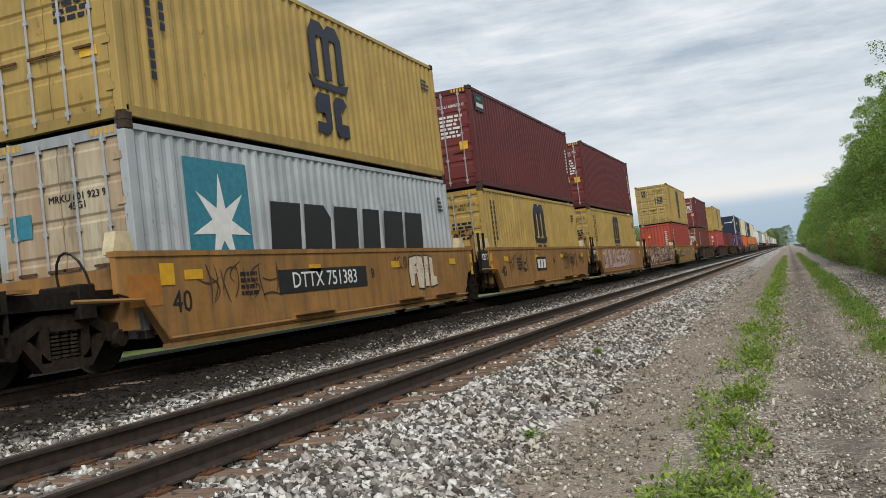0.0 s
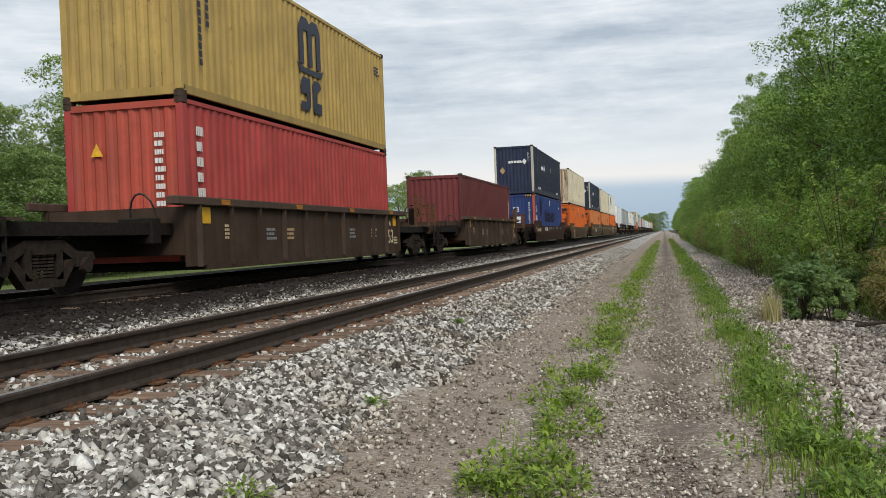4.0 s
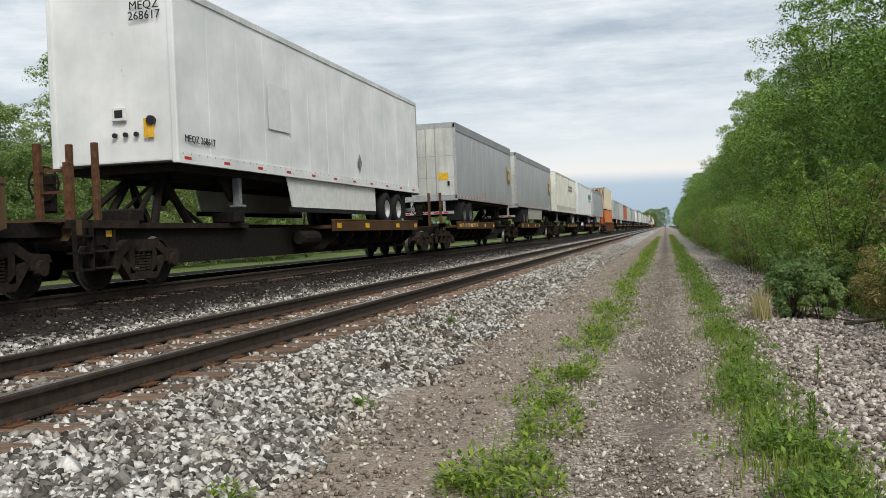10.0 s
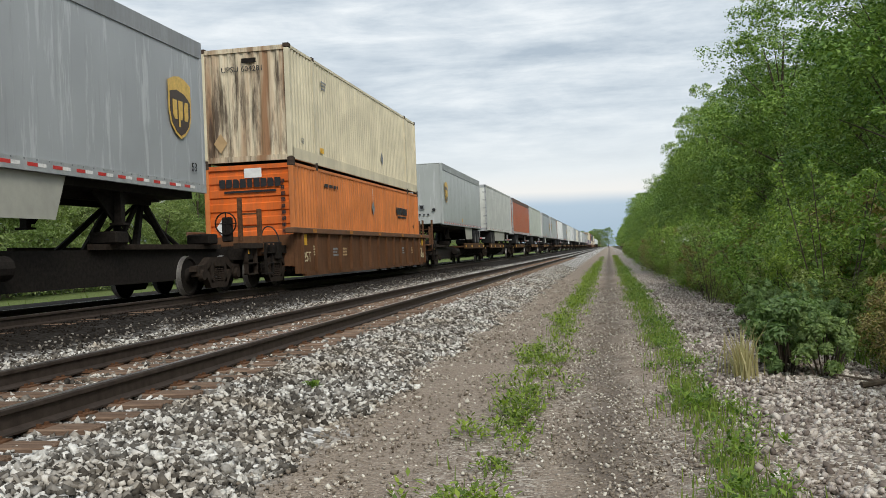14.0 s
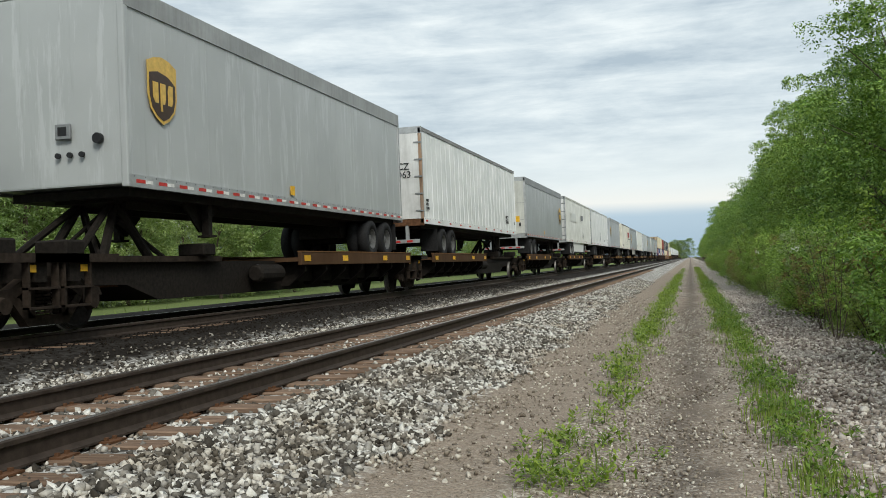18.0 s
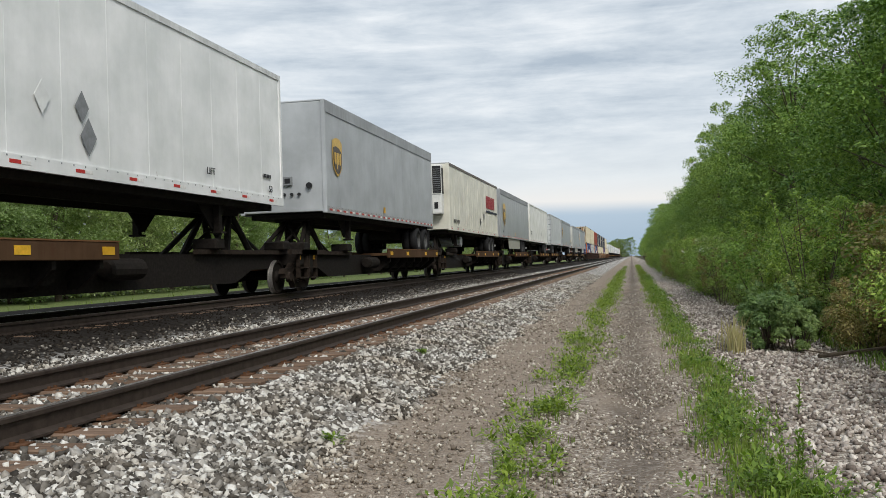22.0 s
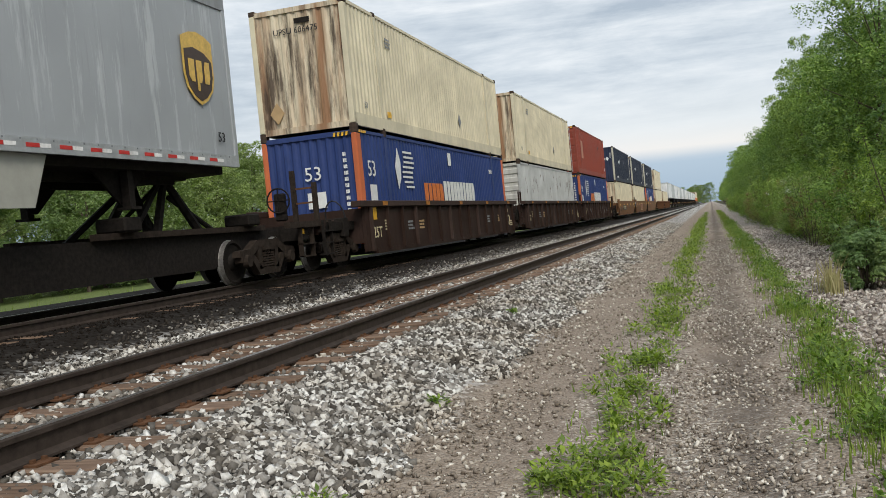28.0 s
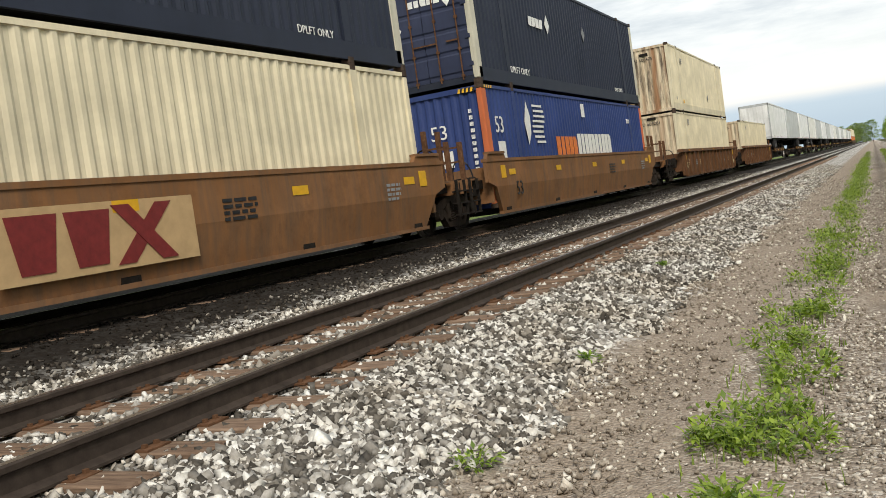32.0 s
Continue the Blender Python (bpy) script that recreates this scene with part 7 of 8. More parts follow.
# ---- the train, unit by unit ----
GREY_T, WHITE_T, CREAM_T, PALE_T = (0.33, 0.345, 0.36), (0.84, 0.86, 0.85), (0.82, 0.82, 0.76), (0.54, 0.56, 0.56)
TAN_C, TAN2_C, DARK_C, FEC_C, OLIVE_C, RUSTY_C, BROWN_C, ORANGE_C = (0.345, 0.175, 0.052), (0.32, 0.185, 0.062), (0.060, 0.038, 0.026), (0.050, 0.021, 0.014), (0.105, 0.066, 0.034), (0.13, 0.06, 0.028), (0.033, 0.017, 0.012), (0.225, 0.105, 0.043)
UNITS = [
    # place, kind, length, what it is and carries
    (15.1, "w", 12.2, dict(style="smooth", rgb=TAN_C, marks=tan_marks("DTTX 751383", bubble), low=("maersk",), high=("yellow", "door", True), label="orange-tan well car with a black number board")),
    (30.2, "w", 12.2, dict(style="smooth", rgb=TAN_C, marks=tan_marks("C", several(sprayed_letters(SPRAY_BROWN, 2.0, 4.4, 0.62, 1.30, 0.62, 6, 31, None, 0.03), sprayed_letters(SPRAY_BROWN, 4.6, 5.4, 0.8, 1.25, 0.5, 5, 33, None, 0.03))), low=("yellow", "door", True), high=("maroon", "door", 1), label="orange-tan well car with dents and small lettering")),
    (45.4, "w", 12.2, dict(style="smooth", rgb=TAN_C, marks=several(sprayed(SPRAY_PINK, -5.6, 3.4), sprayed_letters(SPRAY_ROSE, -5.4, 2.1, 0.46, 1.36, 1.15, 4, 4, SPRAY_MAROON, 0.22)), low=("yellow", "door", True), high=("maroon", "door", 2), label="orange-tan well car with pink and grey graffiti")),
    (60.7, "w", 12.2, dict(style="smooth", rgb=TAN_C, marks=several(sprayed(SPRAY_MAROON, -6.35, 1.3, 0.235, 1.49, 0.03), sprayed(SPRAY_RUSSET, 1.2, 6.2, 0.235, 1.49, 0.05), sprayed(SPRAY_PINK, 1.3, 6.0, 0.27, 0.78, 0.2), sprayed_letters(SPRAY_MAROON, -6.1, 1.1, 0.34, 1.40, 1.05, 4, 5, SPRAY_PALE, 0.20, 0.17), shards(SPRAY_PALE, -6.2, 1.2, 0.30, 1.44, 22, 71, 0.52), sprayed_letters(SPRAY_PLUM, 1.3, 5.7, 0.36, 1.42, 0.72, 4, 9, SPRAY_PALE, 0.17, 0.13), shards(SPRAY_PALE, 1.3, 5.9, 0.34, 1.42, 13, 72, 0.34), sprayed_letters(SPRAY_BROWN, -6.0, 5.8, 0.32, 1.40, 0.9, 3, 19, None, 0.035)), low=None, high=None, label="empty well car covered in maroon and cream graffiti")),
    (75.7, "w", 12.2, dict(style="smooth", rgb=TAN2_C, marks=olive_marks("DTTX 72759"), low=("red", "ribs", 0), high=("yellow", "door", True), label="ochre-brown well car with a black number board")),
    (97.3, "w", 12.2, dict(style="ribbed", rgb=DARK_C, marks=ribbed_marks(""), low=("maroon", "door", 3), high=("maroon", "door", 1), label="dark brown well car with ribbed sides")),
    (120.3, "w", 12.2, dict(style="ribbed", rgb=DARK_C, marks=ribbed_marks(""), low=("red", "ribs", 1), high=("yellow", "ribs", True), label="dark brown well car with ribbed sides")),
    (143.1, "w", 12.2, dict(style="ribbed", rgb=DARK_C, marks=ribbed_marks(""), low=("maroon", "ribs", 4), high=None, label="dark brown well car with ribbed sides and one container")),
    (166.6, "w", 16.15, dict(style="smooth", rgb=FEC_C, top=1.36, dip=0.16, marks=fec_marks, low=("blue", True), high=("navy", "ribs", 1), label="dark red-brown well car with white lettering")),
    (189.6, "w", 16.15, dict(style="smooth", rgb=OLIVE_C, top=1.36, dip=0.18, marks=several(pale_hook, sprayed_letters(SPRAY_BROWN, -5.3, 3.4, 0.32, 1.10, 1.2, 5, 6, None, 0.05), no_marks), low=("orange", 0), high=("cream", 1), label="dull brown well car with faded graffiti")),
    (213.0, "w", 16.15, dict(style="smooth", rgb=OLIVE_C, top=1.60, marks=olive_marks("767412", several(sprayed_letters(BLACKP, 3.0, 5.4, 0.40, 1.2, 0.72, 7, 21, None, 0.05), sprayed_letters(PALE_P, 3.2, 4.2, 1.26, 1.50, 0.26, 3, 22, None, 0.035), sprayed_letters(PALE_P, 5.3, 6.3, 1.26, 1.50, 0.26, 3, 23, None, 0.035))), low=("orange", 1), high=("navy", "ribs", 0), label="olive brown well car with a black number board")),
    (232.3, "w", 16.15, dict(style="smooth", rgb=OLIVE_C, top=1.60, marks=olive_marks(), low=("orange", 2), high=("cream", 0), label="olive brown well car with yellow reflectors")),
    (251.4, "w", 16.15, dict(style="smooth", rgb=OLIVE_C, top=1.60, marks=olive_marks(None, several(sprayed(SPRAY_ROSE, -5.5, -1.6, 0.4, 1.5), sprayed_letters(G_PURPLE, -5.1, -2.0, 0.42, 1.44, 0.85, 5, 12, SPRAY_PLUM, 0.26))), low=("orange", 3), high=("white",), label="olive brown well car with purple graffiti")),
    (272.8, "t", 16.1, dict(rgb=WHITE_T, rear=1, skirt=True, bright=True, marks=plain_marks(("words", "MEQZ 268617", BLACKP, 0.13, -0.90, 1.55), ("end", "MEQZ\n268617", BLACKP, 0.15, 0.75, 3.85), ("eplate", AMBERP, 0.75, 1.75, 0.2, 0.35), ("diamond", GREYP, 0.22, 1.75, 0.5), ("plate", PALE_P, -0.45, 2.6, 1.2, 1.0)), label="white semitrailer with a side skirt and bright wheels")),
    (293.7, "t", 13.7, dict(rgb=GREY_T, rear=-1, marks=shield(0.9, False, 0.85, 2.7, False), num="N 28 - ALL PURPOSE SPINE CAR", label="grey semitrailer with a brown shield and rear doors forward")),
    (310.6, "t", 16.1, dict(rgb=GREY_T, rear=-1, skirt=True, marks=shield(1.1, False), label="grey semitrailer with a shield emblem and white skirt")),
    (329.9, "t", 16.1, dict(rgb=(0.80, 0.785, 0.68), rear=1, style="post", band=True, bright=True, marks=plain_marks(("words", "T\nY\nN\nE\n1\n0\n6\n0", BLACKP, 0.13, -0.985, 3.0), ("bars", GREYP, 0.45, 3.3, 4.0, 0.6, 2)), label="cream semitrailer with upright posts and bright wheels")),
    (348.3, "t", 16.1, dict(rgb=WHITE_T, rear=1, bright=True, marks=plain_marks(("glyphs", GREENP, 0.745, 3.2, 3.0, 0.55, 7), ("bars", GREENP, 0.76, 2.72, 2.9, 0.2, 1), ("bars", GREYP, -0.93, 1.45, 0.6, 0.12, 1)), label="white semitrailer with green lettering and bright wheels")),
    (368.3, "t", 16.1, dict(rgb=GREY_T, rear=-1, skirt=True, marks=shield(1.1, False), label="grey semitrailer with streaked sides and a shield emblem")),
    (389.8, "w", 16.15, dict(style="ribbed", rgb=RUSTY_C, marks=ribbed_marks("25T"), low=("orange", 1), high=("cream", 1), label="rusty brown well car with ribbed sides")),
    (411.0, "t", 13.7, dict(rgb=(0.38, 0.405, 0.40), rear=1, skirt=True, marks=shield(1.0, True, 0.85, 2.8, False), label="pale grey semitrailer with a shield near its nose")),
    (429.0, "t", 16.1, dict(rgb=(0.60, 0.61, 0.57), rear=-1, style="ribs", skirt=True, label="white semitrailer with level ribbed sides")),
    (446.6, "t", 16.1, dict(rgb=(0.42, 0.115, 0.05), rear=-1, style="post", roof_band=(0.12, 0.06, 0.04), label="faded red semitrailer with upright posts")),
    (463.6, "t", 16.1, dict(rgb=(0.50, 0.53, 0.47), rear=-1, style="post", label="pale grey-green semitrailer with weathered sides")),
    (482.3, "t", 13.7, dict(rgb=GREY_T, rear=-1, skirt=True, marks=shield(0.9, False, 0.85, 2.7, False), label="grey semitrailer with streaked sides and white skirt")),
    (499.2, "t", 13.7, dict(rgb=(0.40, 0.415, 0.42), rear=1, marks=shield(1.0, True, 0.85, 2.75, False), label="pale grey semitrailer with a shield near its nose")),
    (516.4, "t", 16.1, dict(rgb=WHITE_T, rusty=True, rear=-1, style="post", roof_band=(0.25, 0.25, 0.25), marks=plain_marks(("end", "MECZ\n365063", BLACKP, 0.22, 0.45, 2.85), ("words", "MECZ\n365063", BLACKP, 0.16, 0.72, 1.75), ("words", "53", BLACKP, 0.16, 0.94, 1.65), ("bars", BLACKP, -0.94, 1.75, 0.35, 0.4, 3)), label="white semitrailer with rusty door frame and side posts")),
    (534.4, "t", 13.7, dict(rgb=GREY_T, rear=-1, marks=shield(0.9, False, 0.85, 2.7, False), label="grey semitrailer with a light roller door and shield")),
    (551.3, "t", 16.1, dict(rgb=CREAM_T, rear=-1, skirt=True, bright=True, marks=plain_marks(("glyphs", GREYP, 0.22, 3.1, 1.5, 0.4, 8), ("glyphs", GHOSTP, -0.45, 2.95, 3.2, 0.62, 5), ("diamond", GREYP, 0.28, 1.7, 0.6), ("eplate", REDP, 0.55, 1.95, 0.34, 0.12), ("end", "WIDE\nTURNS", REDP, 0.1, 0.55, 1.65)), label="off-white semitrailer with a ghost of old lettering")),
    (568.2, "t", 16.1, dict(rgb=WHITE_T, rear=-1, marks=plain_marks(("diamond", GREYP, 0.0, 1.75, 0.6), ("diamond", GREYP, -0.02, 2.2, 0.5), ("diamond", PALE_P, -0.14, 2.2, 0.5), ("words", "LIFT", BLACKP, 0.14, 0.52, 1.6), ("words", "53", BLACKP, 0.15, 0.90, 1.45), ("bars", BLACKP, 0.88, 1.75, 0.5, 0.14, 1)), num="TTAX 553214", label="white semitrailer with a diamond placard")),
    (586.3, "t", 13.7, dict(rgb=(0.43, 0.45, 0.47), rear=1, marks=shield(1.0, True, 0.85, 2.75, False), label="pale grey semitrailer with a shield near its nose")),
    (604.7, "t", 15.5, dict(rgb=(0.74, 0.72, 0.63), rear=1, unit=True, style="post", roof_band=(0.16, 0.14, 0.12), marks=plain_marks(("glyphs", CRIMSONP, 0.60, 3.05, 3.2, 0.72, 7), ("plate", NAVYP, 0.66, 2.5, 4.2, 0.12), ("words", "AKXZ 553438", BLACKP, 0.17, -0.80, 1.55), ("diamond", GREYP, 0.28, 2.2, 0.5), ("diamond", BLACKP, 0.12, 1.8, 0.5)), label="off-white refrigerated semitrailer with crimson lettering")),
    (621.8, "t", 16.1, dict(rgb=GREY_T, rear=1, skirt=True, axle=4.0, reach=8.0, marks=shield(1.75, True, 1.16, 2.65), label="grey semitrailer with a large shield near its nose")),
    (639.1, "t", 16.1, dict(rgb=CREAM_T, rear=1, marks=plain_marks(("bars", BLACKP, -0.85, 1.85, 0.6, 0.36, 2), ("diamond", GREYP, 0.15, 1.9, 0.5)), label="white semitrailer with a rounded nose")),
    (658.0, "t", 13.7, dict(rgb=PALE_T, rear=-1, label="pale grey semitrailer with weathered sides")),
    (674.5, "t", 16.1, dict(rgb=GREY_T, rear=1, skirt=False, bright=True, marks=shield(1.3, True), label="grey semitrailer with its wheels at the trailing end")),
    (696.7, "t", 16.1, dict(rgb=GREY_T, rear=-1, skirt=True, marks=shield(1.1, False), label="grey semitrailer with a white roller door")),
    (715.2, "t", 16.1, dict(rgb=GREY_T, rear=-1, skirt=True, marks=shield(1.1, False), label="grey semitrailer with streaked sides and a shield")),
    (737.2, "w", 16.15, dict(style="ribbed", rgb=BROWN_C, marks=ribbed_marks(), low=("blue", False), high=("cream", 0), label="dark brown well car with ribbed sides and yellow figures")),
    (756.9, "w", 16.15, dict(style="ribbed", rgb=BROWN_C, marks=ribbed_marks(), low=("pale",), high=("cream", 1), label="dark brown well car with ribbed sides and yellow figures")),
    (776.2, "w", 16.15, dict(style="ribbed", rgb=BROWN_C, marks=ribbed_marks("25T", True), low=("blue", False), high=("red53",), label="dark brown well car with sprayed letters on its ribs")),
    (800.0, "w", 16.15, dict(style="smooth", rgb=ORANGE_C, marks=olive_marks("DTTX 727592"), low=("cream", 1), high=("navy", "ribs", 1), label="golden brown well car with a black number board")),
    (819.5, "w", 16.15, dict(style="smooth", rgb=ORANGE_C, marks=olive_marks(None, big_mark), low=("cream", 0), high=("navy", "door", 2), label="golden brown well car with a large maroon mark")),
    (839.4, "w", 16.15, dict(style="smooth", rgb=ORANGE_C, marks=olive_marks(None), low=("blue", False), high=("navy", "door", 0), label="golden brown well car with yellow reflectors")),
    (862.6, "w", 16.15, dict(style="ribbed", rgb=RUSTY_C, marks=ribbed_marks(), low=("cream", 1), high=("cream", 0), label="brown well car with ribbed sides")),
    (885.0, "w", 16.15, dict(style="ribbed", rgb=RUSTY_C, marks=ribbed_marks(), low=("cream", 0), high=None, label="brown well car with ribbed sides and one container")),
]
tones = (WHITE_T, PALE_T, WHITE_T, CREAM_T, PALE_T)
for i in range(18):
    UNITS.append((906.0 + 18.2 * i, "t", 16.1, dict(rgb=tones[i % 5], rear=1 if i % 3 else -1, label="white semitrailer far back in the train" if tones[i % 5] != PALE_T else "pale grey semitrailer far back in the train")))
for i in range(4):
    UNITS.append((1236.0 + 20 * i, "w", 16.15, dict(style="smooth", rgb=OLIVE_C, marks=no_marks, low=("orange", i % 3), high=("cream", i % 2), label="brown well car far back in the train")))


def load(spec, s, z):
    kind, *v = spec
    if kind == "maersk":
        c, x, l = container(s, z, 40, (0.42, 0.45, 0.47), "door", end_rgb=(0.52, 0.46, 0.33), label="pale grey steel container with a teal star panel and black lettering", rust=0.5, streaks=0.55)
        plate(1.65, 1.75, c, TEALP, (x, -l + 2.0, 1.72), name="emblem_panel", label="teal square panel")
        shape(star(7, 0.78, 0.26), c, WHITEP, (x + 0.007, -l + 2.02, 1.6), name="star_emblem", label="white seven-pointed star")
        glyphs(c, BLACKP, (x, 0.7, 1.5), 6.9, 1.05, 6, slant=0.12)
        words("MRKU 601 923 9\n45G1", c, BLACKP, 0.1, (0.3, -l - 0.002, 2.0), "end")
        plate(0.4, 0.34, c, TEALP, (-0.75, -l - 0.003, 1.75), "end", "emblem")
        bars(c, BLACKP, (x, l - 0.6, 2.3), 0.35, 0.4, 4, seed=2)
    elif kind == "yellow":
        yellow_box(s, z, v[0], v[1], int(s))
    elif kind == "maroon":
        maroon_box(s, z, v[0], v[1])
    elif kind == "red":
        red_box(s, z, v[0], v[1])
    elif kind == "blue":
        blue_box(s, z, v[0])
    elif kind == "navy":
        navy_box(s, z, v[0], v[1])
    elif kind == "cream":
        cream_box(s, z, v[0], 0.9 if z > 1 else 0.5)
    elif kind == "orange":
        orange_box(s, z, v[0])
    elif kind == "white":
        c, x, l = container(s, z, 53, WHT, "ribs", end_rgb=(0.66, 0.64, 0.57), label="white container with blue lettering and rust runs on its end", rust=0.2, streaks=0.7)
        glyphs(c, BLUEP, (x, -l + 3.85, 2.35), 2.7, 0.85, 3)
        bars(c, BLUEP, (x, -l + 3.9, 1.65), 2.7, 0.3, 1, seed=6)
        glyphs(c, TEALP, (-0.2, -l - 0.002, 2.6), 0.9, 0.3, 3, "end")
        words("24,000 lbs", c, BLACKP, 0.1, (-0.5, -l - 0.002, 0.75), "end")
        shape(scaled(DIAMOND, 0.4), c, TANP, (-0.5, -l - 0.006, 2.05), "end", "placard_holder")
        words("53", c, GREYP, 0.2, (x, -l + 1.4, 1.0))
    elif kind == "pale":
        c, x, l = container(s, z, 53, PALE, "level", end_rgb=(0.58, 0.57, 0.53), label="pale grey container with level ribs on its end", rust=0.3)
        words("DMXU 231975", c, BLACKP, 0.13, (-0.2, -l - 0.008, 2.52), "end")
        words("53", c, GREYP, 0.2, (x, l - 0.8, 1.6))
        rnd = random.Random(4)
        for k in range(26):
            y, top = rnd.uniform(-l + 0.3, l - 0.3), rnd.uniform(1.9, 2.7)
            part("rust_run", boxes((x - 0.006, x - 0.001, y - 0.012, y + 0.012, top - rnd.uniform(0.15, 0.7), top)), RUST, c)
    elif kind == "red53":
        c, x, l = container(s, z, 53, (0.28, 0.042, 0.020), "door", label="orange-red container with a smoke-stained end", rust=0.3, streaks=0.0)
        plate(0.9, 1.2, c, paint((0.46, 0.20, 0.12), 0.1, 0.3, 0.5), (x, -l + 2.6, 1.7), name="patch", label="faded pink patch")
        plate(0.4, 0.26, c, BLACKP, (x, 3.9, 2.3), name="sticker")
        words("53", c, WHITEP, 0.26, (x, l - 0.8, 0.7))


def couple():
    n = len(UNITS)
    for i, (s, kind, L, d) in enumerate(UNITS):
        d = dict(d)
        gap0 = (s - L / 2) - (UNITS[i - 1][0] + UNITS[i - 1][2] / 2) if i else 6.0
        gap1 = (UNITS[i + 1][0] - UNITS[i + 1][2] / 2) - (s + L / 2) if i < n - 1 else 6.0
        front, back = L / 2 + gap0 / 2, L / 2 + gap1 / 2
        label = d.pop("label")
        trucks = []
        if gap0 >= 5.0 or i == 0:
            trucks.append(-(L / 2 + gap0 * 0.5 - 1.75))
        if gap1 >= 5.0:
            trucks.append(L / 2 + gap1 * 0.5 - 1.75)
        else:
            trucks.append(back)
        if kind == "w":
            low, high, marks = d.pop("low"), d.pop("high"), d.pop("marks")
            well_car(s, L, d["style"], d["rgb"], front, back, marks, trucks, label, d.get("top", 1.5), d.get("dip", 0.0))
            for spec, z in ((low, LOW), (high, HIGH)):
                if spec:
                    load(spec, s, z)
        else:
            num = d.pop("num", None)
            rear = d["rear"]
            deck = rear * (L / 2 - d.get("axle", 3.1 if L > 15 else 2.0))
            spine_car(s, front, back, deck, -rear * (L / 2 - 1.0), trucks, "black skeleton flatcar with a rusty wheel platform", num, i)
            trailer(s, L, d.pop("rgb"), d.pop("rear"), label=label, **d)


couple()

# ---- trees and bushes ----
def leaf_cloud(centres, radii, per, leaf, rng, flat=0.6, up=0.7, top=0.35):
    """Leaves on the shells of many overlapping flattened boughs: each a bent pair of triangles."""
    c = np.repeat(np.asarray(centres, float), per, axis=0)
    r = np.repeat(np.asarray(radii, float), per)
    k = len(c)
    d = rng.normal(size=(k, 3))
    d[:, 2] += top
    d /= np.linalg.norm(d, axis=1)[:, None]
    p = c + d * (r * (1.05 - 0.55 * rng.random(k) ** 2.2))[:, None] * np.array([1, 1, flat])
    nrm = d + rng.normal(0, 0.5, (k, 3)) + np.array([0, 0, up])
    nrm /= np.linalg.norm(nrm, axis=1)[:, None]
    ref = rng.normal(size=(k, 3))
    a = np.cross(nrm, ref)
    a /= np.linalg.norm(a, axis=1)[:, None]
    b = np.cross(nrm, a)
    s = (leaf * rng.uniform(0.6, 1.4, k))[:, None]
    v = np.stack([p - a * s, p + b * s * 0.48 - nrm * s * 0.1, p + a * s, p - b * s * 0.48 - nrm * s * 0.1], 1)
    f = np.arange(k * 4).reshape(k, 4)
    return v.reshape(-1, 3), f


def dead_limbs(rnd, tall, wide):
    bm = bmesh.new()
    for i in range(5):
        a = rnd.uniform(0, 6.28)
        p = Vector((0, 0, tall * rnd.uniform(0.6, 0.9)))
        q = p + Vector((math.cos(a) * wide * 1.15, math.sin(a) * wide * 1.15, rnd.uniform(0.2, 1.2)))
        tube(bm, p, q, 0.035, 0.012, 5)
        for j in range(7):
            k = p.lerp(q, rnd.uniform(0.45, 1.0))
            d = Vector((rnd.gauss(0, 0.5), rnd.gauss(0, 0.5), rnd.uniform(-0.1, 0.6)))
            tube(bm, k, k + d, 0.010, 0.004, 4)
            tube(bm, k + d * 0.6, k + d * 0.6 + Vector((rnd.gauss(0, 0.25), rnd.gauss(0, 0.25), rnd.uniform(-0.1, 0.3))), 0.006, 0.003, 4)
    return bm


